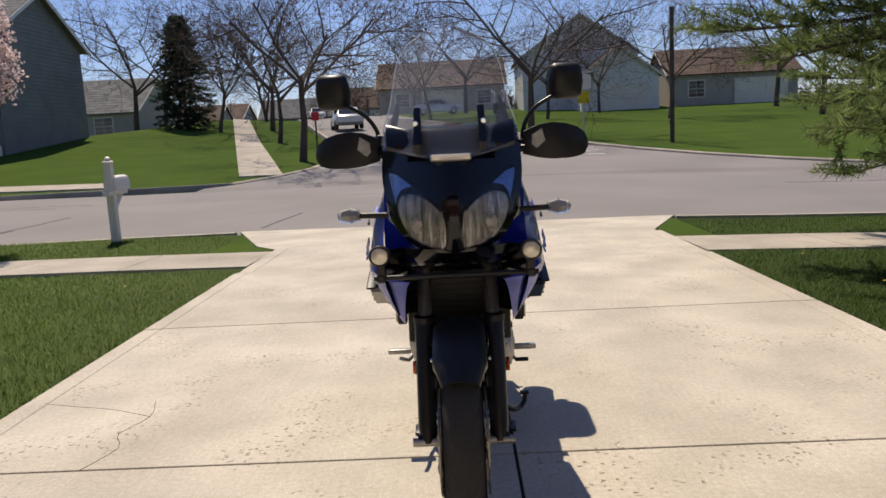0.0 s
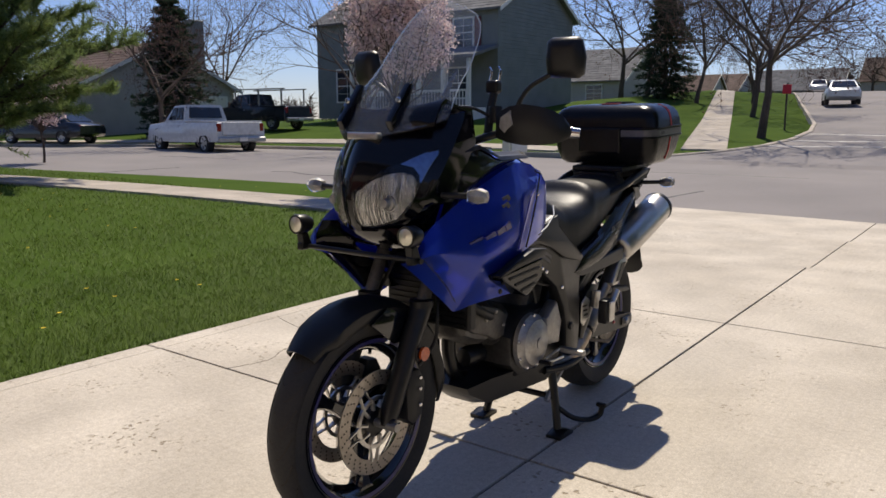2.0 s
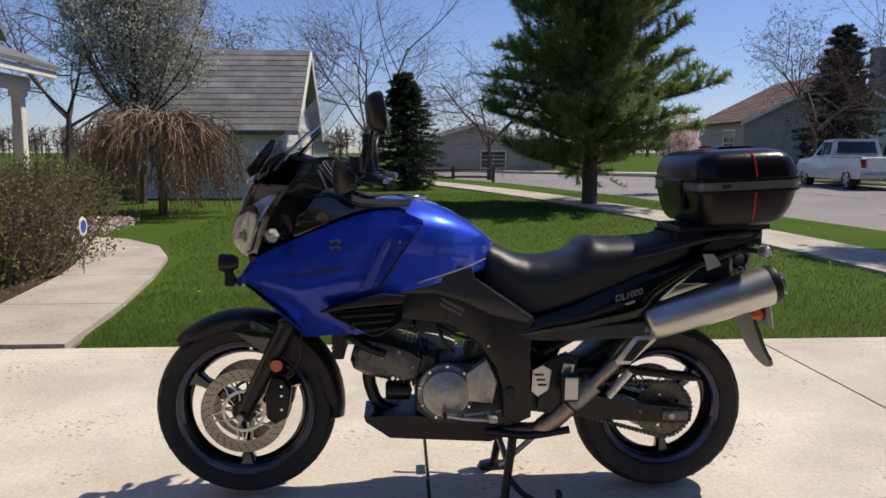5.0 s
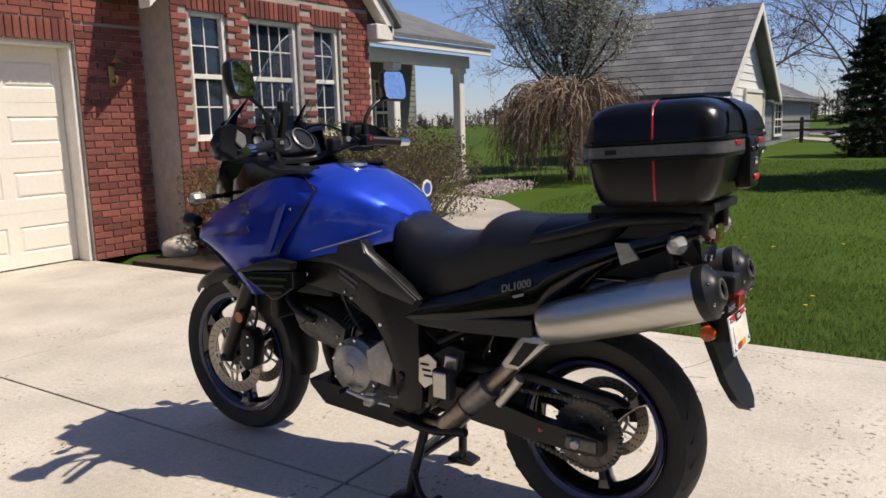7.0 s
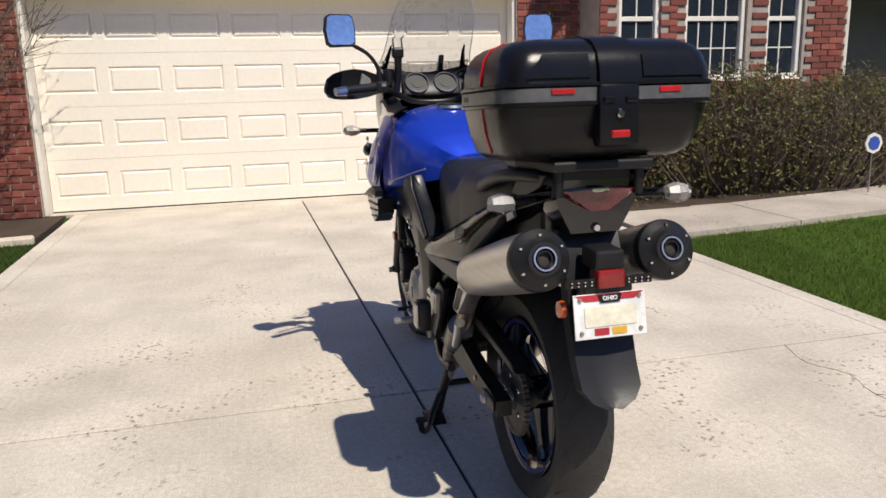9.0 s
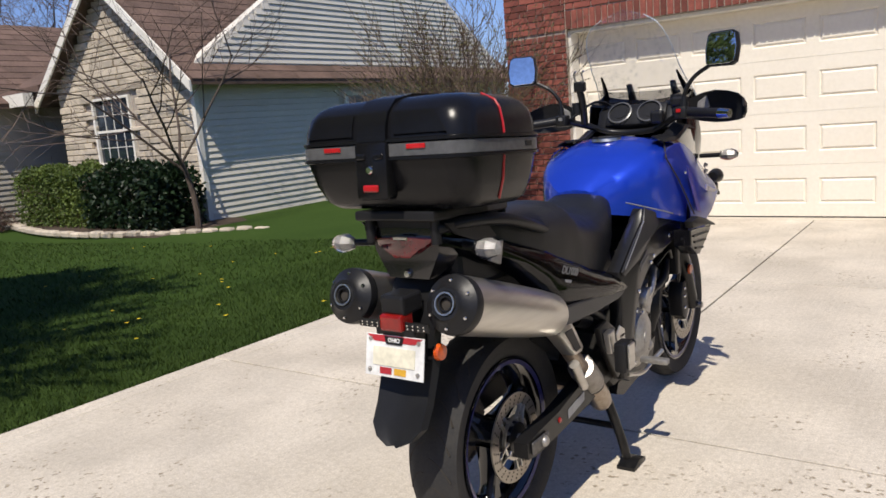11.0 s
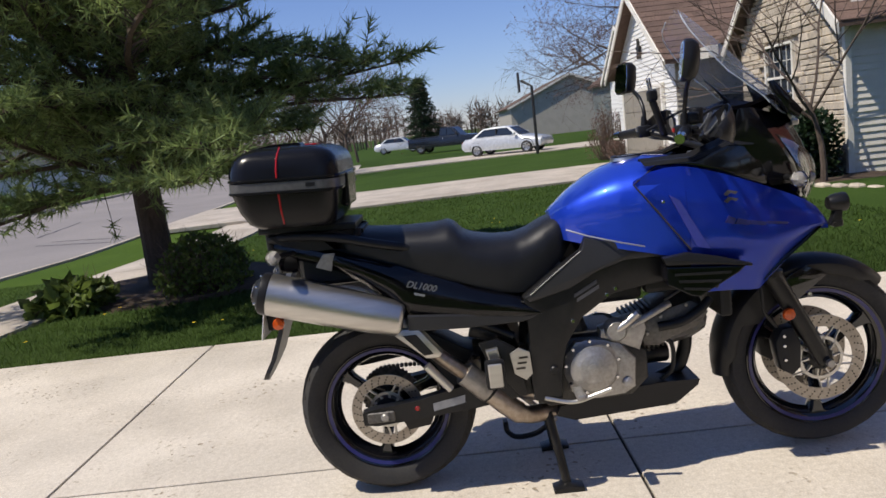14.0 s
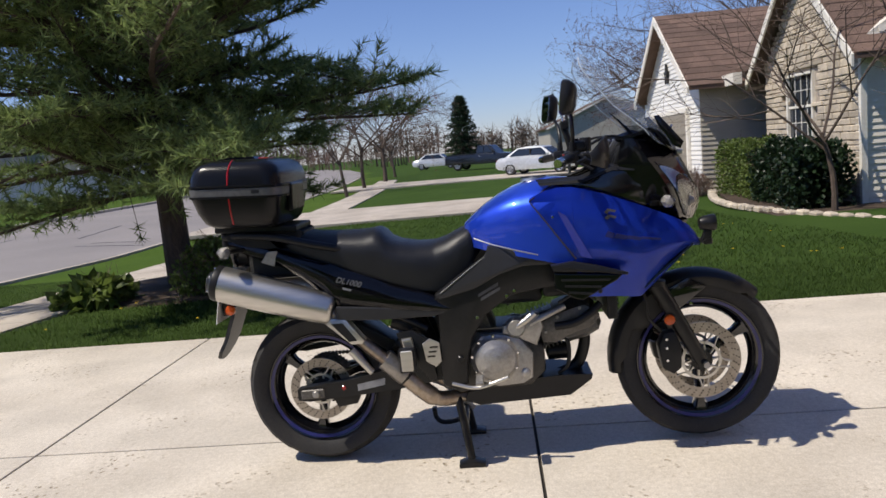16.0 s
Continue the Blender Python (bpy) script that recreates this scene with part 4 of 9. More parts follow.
# frame and its covers
for s in SIDES:
    spar = [(-0.03, 0.872), (0.146, 0.822), (0.30, 0.780), (0.36, 0.762), (0.36, 0.735), (0.25, 0.700), (0.15, 0.688), (0.04, 0.674), (-0.065, 0.607), (-0.125, 0.522), (-0.150, 0.44), (-0.158, 0.34), (-0.20, 0.315),
            (-0.255, 0.34), (-0.262, 0.45), (-0.248, 0.56), (-0.252, 0.66), (-0.255, 0.70), (-0.15, 0.770), (-0.05, 0.832)]
    part("frame_spar", plate(spar, s * 0.155, s * 0.203, 0.010), "black_metal", bike, "black frame spar", smooth=True)
    cover = part("frame_cover", plate([(-0.035, 0.874), (0.146, 0.825), (0.30, 0.784), (0.305, 0.766), (0.19, 0.782), (0.09, 0.784), (0.0, 0.760), (-0.10, 0.712), (-0.235, 0.682), (-0.25, 0.70), (-0.15, 0.770), (-0.05, 0.832)], s * 0.2035, s * 0.214, 0.006), "satin", bike, "satin black frame cover", smooth=True)
    # on the right, pale steel paints the highlight along the cover's edge
    part("cover_edge", tube([(s * 0.2145, -0.232, 0.706), (s * 0.2145, -0.14, 0.771), (s * 0.2135, -0.052, 0.832)], 0.0016, 6), "steel" if s > 0 else "black_metal", cover)
    by, bz = (-0.045, 0.695) if s > 0 else (0.03, 0.735)
    for k, (w0, w1) in enumerate(((-0.042, 0.036), (-0.034, 0.042))):
        z0 = bz + 0.010 - 0.020 * k
        part("frame_badge", plate([(by + w0, z0 + 0.5 * w0 - 0.006), (by + w1, z0 + 0.5 * w1 - 0.006), (by + w1, z0 + 0.5 * w1 + 0.006), (by + w0, z0 + 0.5 * w0 + 0.006)], s * 0.2045, s * 0.2058), "badge_dim", bike, "dull grey badge bar")
    bolt((s * 0.206, -0.178, 0.44), 0.016, material="black_metal", h=0.007)
    for y, z in ((0.215, 0.735), (0.05, 0.692), (-0.10, 0.60), (0.02, 0.675)):
        bolt((s * 0.205, y, z), 0.008)

# engine
eng = part("crankcase", plate([(-0.25, 0.33), (-0.24, 0.48), (-0.12, 0.53), (0.06, 0.52), (0.15, 0.45), (0.15, 0.35), (0.09, 0.295), (-0.2, 0.285)], -0.145, 0.145, 0.02), "crank", bike, "dark cast alloy crankcase", smooth=True)
for s, cy, cz, R in ((-1, 0.043, 0.421, 0.088), (1, -0.045, 0.422, 0.084)):
    prof = [(R + 0.014, 0.15 * s), (R + 0.012, 0.166 * s), (R, 0.174 * s), (R * 0.93, 0.188 * s), (R * 0.62, 0.197 * s), (R * 0.58, 0.200 * s), (0.001, 0.201 * s)]
    cov = part("engine_cover", lathe([(0.001, 0.14 * s), *prof], "x", (0, cy, cz), 48), "cast", eng, "round silver engine cover", smooth=True)
    for k in range(9):
        a = 2 * math.pi * k / 9 + 0.2
        bolt((s * 0.17, cy + (R + 0.007) * math.cos(a), cz + (R + 0.007) * math.sin(a)), 0.007, parent=cov)
    part("cover_boss", lathe([(0.022, 0.199 * s), (0.022, 0.204 * s), (0.016, 0.206 * s), (0.001, 0.206 * s)], "x", (0, cy, cz), 20), "cast", cov, smooth=True)
part("clutch_casing", plate([(-0.138, 0.469), (-0.094, 0.517), (-0.007, 0.515), (0.057, 0.494), (0.106, 0.433), (0.096, 0.333), (0.059, 0.312), (-0.040, 0.306), (-0.127, 0.340)], 0.13, 0.168, 0.012), "cast", eng, "silver clutch casing", smooth=True)
part("pump_casing", plate([(-0.010, 0.515), (-0.005, 0.545), (0.052, 0.568), (0.140, 0.585), (0.152, 0.530), (0.123, 0.455), (0.048, 0.492)], 0.09, 0.160, 0.014), "cast", eng, "silver water pump casing", smooth=True)
part("drain_plug", lathe([(0.001, 0.180), (0.012, 0.178), (0.019, 0.172), (0.019, 0.165), (0.001, 0.165)], "x", (0, 0.070, 0.355), 20), "cast", eng, smooth=True)
for s in SIDES:
    part("head_cover", plate([(0.125, 0.530), (0.145, 0.455), (0.20, 0.448), (0.25, 0.474), (0.335, 0.500), (0.362, 0.520), (0.378, 0.548), (0.362, 0.575), (0.318, 0.600), (0.26, 0.586), (0.19, 0.565)], s * 0.06, s * 0.118, 0.016), "cast_dark", eng, "cast cylinder head cover", smooth=True)
    part("head_cap", lathe([(0.001, s * 0.126), (0.022, s * 0.124), (0.028, s * 0.115), (0.028, s * 0.10), (0.001, s * 0.10)], "x", (0, 0.335, 0.548), 20), "cast_dark", eng, smooth=True)
    for y, z in ((0.16, 0.50), (0.21, 0.555), (0.27, 0.535), (0.30, 0.585)):
        bolt((s * 0.12, y, z), 0.007, parent=eng, material="cast")
part("sprocket_cover", plate([(-0.021, 0.495), (-0.097, 0.549), (-0.137, 0.466), (-0.120, 0.385), (-0.031, 0.395)], -0.192, -0.14, 0.012), "cast", eng, "silver sprocket cover", smooth=True)
part("water_pump", lathe([(0.001, 0.185), (0.03, 0.185), (0.038, 0.175), (0.038, 0.14), (0.001, 0.14)], "x", (0, 0.045, 0.540), 20), "cast", eng, smooth=True)
part("coolant_pipe", tube(bend([(0.168, 0.03, 0.530), (0.178, 0.075, 0.560), (0.172, 0.12, 0.592)], 5), 0.013, 12), "steel", eng, smooth=True)
part("coolant_pipe", tube(bend([(0.150, 0.10, 0.545), (0.150, 0.17, 0.575), (0.13, 0.24, 0.600)], 5), 0.013, 12), "cast", eng, smooth=True)
# front cylinder lies forward, rear one stands
fa, fb = Vector((0, 0.09, 0.475)), Vector((0, 0.365, 0.552))
ax = (fb - fa).normalized()
up = Vector((0, -ax.z, ax.y))
cyl = part("front_cylinder", loft([[fa + ax * d + Vector((x * w, 0, 0)) + up * (z * h) for x, z in ((-1, -0.7), (-0.7, -1), (0.7, -1), (1, -0.7), (1, 0.7), (0.7, 1), (-0.7, 1), (-1, 0.7))]
                                   for d, w, h in ((0, 0.085, 0.065), (0.13, 0.085, 0.065), (0.14, 0.105, 0.075), (0.22, 0.108, 0.08), (0.275, 0.10, 0.07), (0.295, 0.07, 0.05))]), "cast_dark", eng, "front cylinder with cast head", smooth=True)
for k in range(6):
    c0 = fa + ax * (0.03 + 0.017 * k)
    part("cooling_fin", loft([[c0 + ax * d + Vector((x * 0.098, 0, 0)) + up * (z * 0.076) for x, z in ((-1, -0.7), (-0.7, -1), (0.7, -1), (1, -0.7), (1, 0.7), (0.7, 1), (-0.7, 1), (-1, 0.7))] for d in (0, 0.006)]), "cast_dark", cyl)
part("rear_cylinder", loft([[Vector((x * w, -0.10 - 0.28 * d + z * h, 0.52 + d)) for x, z in ((-1, -0.7), (-0.7, -1), (0.7, -1), (1, -0.7), (1, 0.7), (0.7, 1), (-0.7, 1), (-1, 0.7))]
                            for d, w, h in ((0, 0.085, 0.07), (0.13, 0.085, 0.07), (0.14, 0.105, 0.08), (0.22, 0.108, 0.085), (0.25, 0.09, 0.07))]), "cast_dark", eng, "rear cylinder", smooth=True)
part("oil_filter", lathe([(0.001, 0.26), (0.03, 0.258), (0.036, 0.25), (0.036, 0.17), (0.001, 0.16)], "y", (-0.02, 0, 0.385), 24), "black_metal", eng, "black oil filter", smooth=True)
part("oil_line", tube(bend([(0.09, 0.20, 0.50), (0.10, 0.245, 0.45), (0.10, 0.24, 0.36), (0.09, 0.20, 0.32)], 5), 0.008, 8), "matte", eng, smooth=True)
part("throttle_body", box((-0.11, -0.02, 0.62), (0.11, 0.16, 0.72), 0.02), "matte", bike)
part("inlet_block", box((-0.14, 0.16, 0.64), (0.14, 0.36, 0.78), 0.02), "matte", bike, "black intake box behind the fairing")
part("rear_tray", box((-0.12, -0.62, 0.62), (0.12, -0.25, 0.78), 0.02), "matte", bike, "black inner tray under the seat")
for p in (((0.15, -0.16, 0.60), (0.17, -0.05, 0.63), (0.17, 0.05, 0.68), (0.15, 0.18, 0.70)), ((-0.16, -0.17, 0.6), (-0.17, -0.02, 0.62), (-0.16, 0.1, 0.67)), ((-0.165, 0.02, 0.56), (-0.17, 0.06, 0.62), (-0.16, 0.1, 0.7)),
          ((0.15, 0.22, 0.62), (0.17, 0.30, 0.66), (0.16, 0.36, 0.62)), ((-0.15, -0.3, 0.55), (-0.16, -0.22, 0.60), (-0.16, -0.1, 0.6))):
    part("cable", tube(bend(p, 5), 0.006, 8), "matte", bike, smooth=True)

# belly pan, exhaust
pan = [(0.335, 0.305), (0.328, 0.286), (0.240, 0.222), (-0.12, 0.218), (-0.18, 0.240), (-0.165, 0.285), (-0.02, 0.305), (0.10, 0.322), (0.22, 0.318)]
part("belly_pan", loft([[(x * (1 - 0.35 * max(0, (y - 0.10) / 0.235)), y, z + (0.012 if abs(x) > 0.11 and z < 0.26 else 0)) for y, z in pan] for x in (-0.14, -0.12, -0.06, 0.06, 0.12, 0.14)]), "matte", bike, "black plastic belly pan", smooth=True)
part("front_header", tube(bend([(0.0, 0.305, 0.52), (0.0, 0.322, 0.46), (0.0, 0.312, 0.385), (0.0, 0.270, 0.318), (0.01, 0.14, 0.285), (0.03, -0.12, 0.262), (0.06, -0.22, 0.265)], 6), 0.024, 16), "black_metal", bike, "dark exhaust header", smooth=True)
for s in SIDES:
    pipe = tube(bend([(s * 0.05, -0.05, 0.262), (s * 0.09, -0.19, 0.258), (s * 0.13, -0.285, 0.268), (s * 0.147, -0.345, 0.315), (s * 0.153, -0.40, 0.372), (s * 0.158, -0.475, 0.448), (s * 0.163, -0.565, 0.535), (s * 0.166, -0.67, 0.66)], 6), [0.026] * 8 + [0.031] * 6 + [0.037] * 12 + [0.030] * 4 + [0.025] * 13, 16)
    link_pipe = part("link_pipe", pipe, "pipe", bike, "heat-tinted exhaust link pipe", smooth=True)
    part("collector_can", tube(bend([(s * 0.154, -0.405, 0.378), (s * 0.1545, -0.412, 0.385), (s * 0.158, -0.474, 0.448), (s * 0.159, -0.482, 0.456)], 3), [0.036, 0.039, 0.042, 0.0425, 0.0425, 0.0425, 0.0425, 0.042, 0.039, 0.030], 20), "collector", link_pipe, "dull steel collector sleeve", smooth=True)
    part("pipe_clamp", tube([(s * 0.1535, -0.398, 0.370), (s * 0.154, -0.406, 0.379)], 0.0405, 18), "black_metal", link_pipe, smooth=True)
    part("pipe_shield", plate([(-0.695, 0.622), (-0.668, 0.645), (-0.612, 0.64), (-0.542, 0.545), (-0.555, 0.53), (-0.60, 0.532)], s * 0.150, s * 0.206, 0.012), "steel", link_pipe, "steel heat shield", smooth=True)
    part("shield_inset", plate([(-0.668, 0.622), (-0.622, 0.622), (-0.572, 0.548), (-0.605, 0.546)], s * 0.2065, s * 0.2085, 0.001), "matte", link_pipe, "dark inset of the heat shield")
    part("pipe_bracket", tube([(s * 0.197, -0.602, 0.507), (s * 0.19, -0.531, 0.413)], [0.016, 0.014], 12), "steel", bike, "bright bracket cylinder", smooth=True)
    # silencer
    a, b = Vector((s * 0.168, -0.672, 0.672)), Vector((s * 0.157, -1.106, 0.813))
    ax = (b - a).normalized()
    side = Vector((1, 0, 0))
    up = ax.cross(side).normalized()
    secs = []
    for u, r in ((-0.014, 0.040), (-0.006, 0.054), (0.004, 0.058), (0.10, 0.064), (0.25, 0.068), (0.445, 0.0695)):
        secs.append([a + ax * u + side * (r * math.cos(t)) + up * (r * 1.03 * math.sin(t)) for t in (2 * math.pi * k / 28 for k in range(28))])
    can = part("silencer", loft(secs), "steel", bike, "brushed steel silencer", smooth=True)
    L = (b - a).length
    capm = Matrix.Translation(b) @ (Matrix((side, ax, up)).transposed().to_4x4())
    bm = lathe([(0.001, -0.01), (0.071, -0.01), (0.0725, 0.004), (0.070, 0.016), (0.055, 0.026), (0.042, 0.034), (0.038, 0.042), (0.030, 0.042), (0.026, 0.03), (0.001, 0.03)], "y", (0, 0, 0), 40)
    bmesh.ops.transform(bm, matrix=capm, verts=bm.verts[:])
    end = part("end_cap", bm, "matte", can, "black end cap", smooth=True)
    for r, y, mt in ((0.0275, 0.046, "steel"), (0.019, 0.042, "black_metal")):
        bm = lathe([(r, y - 0.012), (r, y), (r - 0.004, y), (r - 0.004, y - 0.012)], "y", (0, 0, 0), 28, close=True)
        bmesh.ops.transform(bm, matrix=capm, verts=bm.verts[:])
        part("outlet_ring", bm, mt, end, smooth=True)
    bm = lathe([(0.001, 0.031), (0.024, 0.031), (0.024, 0.033), (0.001, 0.033)], "y", (0, 0, 0), 24)
    bmesh.ops.transform(bm, matrix=capm, verts=bm.verts[:])
    part("outlet", bm, "joint", end)
    for k in range(6):
        t = math.pi / 2 + math.pi * k / 3
        bolt(capm @ Vector((0.056 * math.cos(t), 0.027, 0.056 * math.sin(t))), 0.0045, "y", parent=end)
    part("silencer_strap", plate([(-0.88, 0.86), (-0.93, 0.88), (-0.90, 0.92), (-0.86, 0.92)], s * 0.14, s * 0.15, 0.002), "cast", bike)

# swing arm, shock, chain guard
for s in SIDES:
    arm = part("swing_arm", loft([[(s * 0.145 + dx * 0.022, y, z + dz * h) for dx, dz in ((-1, -1), (1, -1), (1, 1), (-1, 1))] for y, z, h in ((-0.25, 0.40, 0.045), (-0.45, 0.372, 0.045), (-0.66, 0.345, 0.032), (-0.80, 0.335, 0.03), (-0.845, 0.335, 0.022))]), "black_metal", bike, "black box-section swing arm", smooth=True)
    part("axle_adjuster", box((min(s * 0.168, s * 0.176), -0.83, 0.318), (max(s * 0.168, s * 0.176), -0.735, 0.356), 0.004, 1), "cast_dark", arm)
    bolt((s * 0.178, -0.7675, 0.337), 0.016, parent=arm, material="cast", h=0.008)
    bolt((s * 0.168, -0.655, 0.352), 0.009, parent=arm, material="red_lens")
part("arm_sticker", plate([(-0.60, 0.335), (-0.49, 0.352), (-0.487, 0.38), (-0.60, 0.362)], 0.1675, 0.169), "grey_print", bike, "silver sticker on the swing arm")
part("swing_arm_brace", box((-0.14, -0.42, 0.35), (0.14, -0.32, 0.42), 0.02), "black_metal", bike)
part("chain_guard", plate([(-0.34, 0.50), (-0.60, 0.505), (-0.86, 0.475), (-0.90, 0.455), (-0.86, 0.45), (-0.60, 0.478), (-0.36, 0.47)], -0.135, -0.085, 0.006), "matte", bike, "black chain guard", smooth=True)
part("hugger", plate([(-0.44, 0.50), (-0.60, 0.60), (-0.64, 0.58), (-0.47, 0.46)], -0.08, 0.08, 0.006), "matte", bike, smooth=True)
part("rear_shock", tube([(0, -0.30, 0.42), (0, -0.40, 0.68)], 0.045, 16), "black_metal", bike, smooth=True)
part("shock_reservoir", tube([(0.12, -0.36, 0.57), (0.12, -0.44, 0.60)], 0.033, 18), "matte", bike, smooth=True)
part("rear_caliper", plate([(-0.70, 0.255), (-0.62, 0.265), (-0.60, 0.31), (-0.66, 0.325), (-0.72, 0.30)], 0.06, 0.115, 0.008), "black_metal", bike, smooth=True)

# seat
SEAT = [(-0.06, 0.895, 0.850, 0.10), (-0.10, 0.945, 0.800, 0.135), (-0.15, 0.927, 0.766, 0.150), (-0.20, 0.903, 0.733, 0.158), (-0.25, 0.891, 0.704, 0.165), (-0.32, 0.893, 0.716, 0.176), (-0.39, 0.908, 0.742, 0.180), (-0.425, 0.926, 0.756, 0.180),
        (-0.450, 0.957, 0.766, 0.178), (-0.472, 0.967, 0.773, 0.176), (-0.52, 0.961, 0.790, 0.175), (-0.64, 0.964, 0.842, 0.165), (-0.74, 0.975, 0.875, 0.150), (-0.82, 0.985, 0.91, 0.13), (-0.86, 0.98, 0.94, 0.10)]
rev = SEAT[::-1]
secs = []
for k in range(65):
    y = -0.86 + 0.80 * k / 64
    top, low, w = lerp_table(rev, y)
    ring = []
    for j in range(19):
        a = math.pi * j / 18
        cx, sz = math.cos(a), math.sin(a)
        ring.append((w * math.copysign(abs(cx) ** 0.7, cx) * (1 - 0.12 * (1 - sz)), y, low + (top - low) * sz ** 0.55))
    secs.append(ring)
seat = part("seat", loft(secs), "seat", bike, "black vinyl stepped seat", smooth=True)

# tail, rack
for s in SIDES:
    bm = bmesh.new()
    #        y     top   low   half-width
    TAIL = [(-0.185, 0.645, 0.633, 0.190), (-0.24, 0.688, 0.612, 0.195), (-0.30, 0.712, 0.611, 0.195), (-0.412, 0.748, 0.614, 0.194), (-0.488, 0.780, 0.617, 0.189), (-0.60, 0.825, 0.622, 0.18), (-0.648, 0.848, 0.626, 0.175), (-0.68, 0.860, 0.705, 0.168),
            (-0.78, 0.895, 0.80, 0.155), (-0.86, 0.925, 0.85, 0.14), (-1.00, 0.965, 0.90, 0.115), (-1.07, 0.985, 0.925, 0.095)]
    rows = []
    for y, top, low, w in TAIL:
        rows.append([bm.verts.new((w - (0.02 if j in (0, 1) else 0) * (1 - j) + (0.012 * math.sin(math.pi * j / 6)) - 0.03 * max(0, (j - 4) / 2), y, top + (low - top) * j / 6)) for j in range(7)])
    for a, b in zip(rows, rows[1:]):
        for j in range(6):
            bm.faces.new((a[j], b[j], b[j + 1], a[j + 1]))
    bmesh.ops.solidify(bm, geom=bm.faces[:], thickness=0.006)
    bmesh.ops.recalc_face_normals(bm, faces=bm.faces[:])
    tail = part("tail_cover", mir(bm, s), "gloss", bike, "gloss black tail cover", smooth=True)
    tm = Matrix.Translation((s * 0.1935, -0.585, 0.778)) @ Matrix.Rotation(radians(90 * s), 4, "Z") @ Matrix.Rotation(radians(90), 4, "X") @ Matrix.Rotation(radians(-17 * s), 4, "Z")
    lettering("DL1000", 0.031, tm, "model_print", tail, "model_letters", 0.3)
    part("maker_print", plate([(-0.610, 0.752), (-0.565, 0.738), (-0.565, 0.746), (-0.610, 0.760)], s * 0.186, s * 0.1925), "grey_print", tail)
    part("lower_trim", plate([(-0.205, 0.645), (-0.26, 0.652), (-0.45, 0.668), (-0.60, 0.684), (-0.643, 0.688), (-0.648, 0.632), (-0.45, 0.620), (-0.27, 0.618), (-0.225, 0.627)], s * 0.190, s * 0.204, 0.005), "satin", tail, "satin black lower tail panel")
    bolt((s * 0.196, -0.33, 0.69), 0.007, parent=tail, material="matte")
    rail = part("grab_rail", tube(bend([(s * 0.13, -0.60, 0.90), (s * 0.155, -0.72, 0.935), (s * 0.155, -0.86, 0.975), (s * 0.13, -1.0, 0.99), (s * 0.10, -1.08, 0.985)], 6), 0.016, 10), "matte", bike, "black grab rail", smooth=True)
    part("rack_bracket", plate([(-0.86, 0.93), (-0.92, 0.99), (-1.08, 1.0), (-1.05, 0.97), (-0.94, 0.93)], s * 0.125, s * 0.131, 0.002), "matte", bike, "black rack bracket")
    # rear indicators
    part("indicator_stalk", tube([(s * 0.12, -1.0, 0.935), (s * 0.195, -1.04, 0.938)], 0.009, 10), "matte", bike, smooth=True)
    prof = [(0.001, -0.037), (0.018, -0.03), (0.026, -0.008), (0.026, 0.008), (0.016, 0.03), (0.001, 0.036)]
    bm = lathe(prof, "x", (s * 0.222, -1.05, 0.938), 6)
    part("indicator_lens", bm, "clear", bike, "clear diamond indicator").visible_shadow = False
    part("indicator_back", lathe([(0.001, -0.03), (0.015, -0.024), (0.021, 0), (0.014, 0.024), (0.001, 0.029)], "x", (s * 0.222, -1.046, 0.938), 6), "reflective", bike)
part("rear_subframe", box((-0.10, -1.0, 0.80), (0.10, -0.60, 0.93), 0.02), "matte", bike)
part("tail_end", loft([[(x * w, -1.0 - 0.075 * u, z) for x, z in ((-1, 0.985), (1, 0.985), (1, 0.93), (0.62, 0.86), (-0.62, 0.86), (-1, 0.93))] for u, w in ((0, 0.115), (0.6, 0.11), (0.95, 0.098))]), "gloss", bike, "black tail end", smooth=True)
part("tail_light", loft([[(x * w, y, z) for x, z in ((-1, 0.962), (0, 0.966), (1, 0.962), (0.88, 0.945), (0.3, 0.915), (-0.3, 0.915), (-0.88, 0.945))] for y, w in ((-1.05, 0.094), (-1.083, 0.09), (-1.092, 0.075))]), "tail_red", bike, "dark red tail light", smooth=True)
part("tail_badge", box((-0.022, -1.094, 0.958), (0.022, -1.085, 0.968), 0.002, 1), "chrome", bike)
bolt((0, -1.075, 0.872), 0.011, "y", h=0.006)
rack = part("luggage_rack", plate([(-0.12, -0.78), (0.12, -0.78), (0.135, -0.9), (0.12, -1.11), (-0.12, -1.11), (-0.135, -0.9)], 1.005, 1.03, 0.006, "z", Matrix.Translation((0, -0.945, 1.010)) @ Matrix.Rotation(radians(-3.5), 4, "X") @ Matrix.Translation((0, 0.945, -1.0175))), "matte", bike, "black luggage rack plate")
part("rack_base", loft([[(x * w, y, z) for x, z in ((-1, 0.965), (1, 0.965), (1, top), (-1, top))] for y, w, top in ((-0.76, 0.09, 0.984), (-0.80, 0.10, 0.986), (-1.04, 0.10, 1.000), (-1.07, 0.085, 1.002))]), "matte", bike, "black base under the luggage rack", smooth=True)
for x, y in ((-0.1, -0.78), (0.1, -0.78), (-0.1, -1.08), (0.1, -1.08)):
    part("rack_foot", tube([(x, y, 0.95), (x, y, 1.000 - 0.061 * (y + 0.945))], 0.013, 10), "matte", bike, smooth=True)

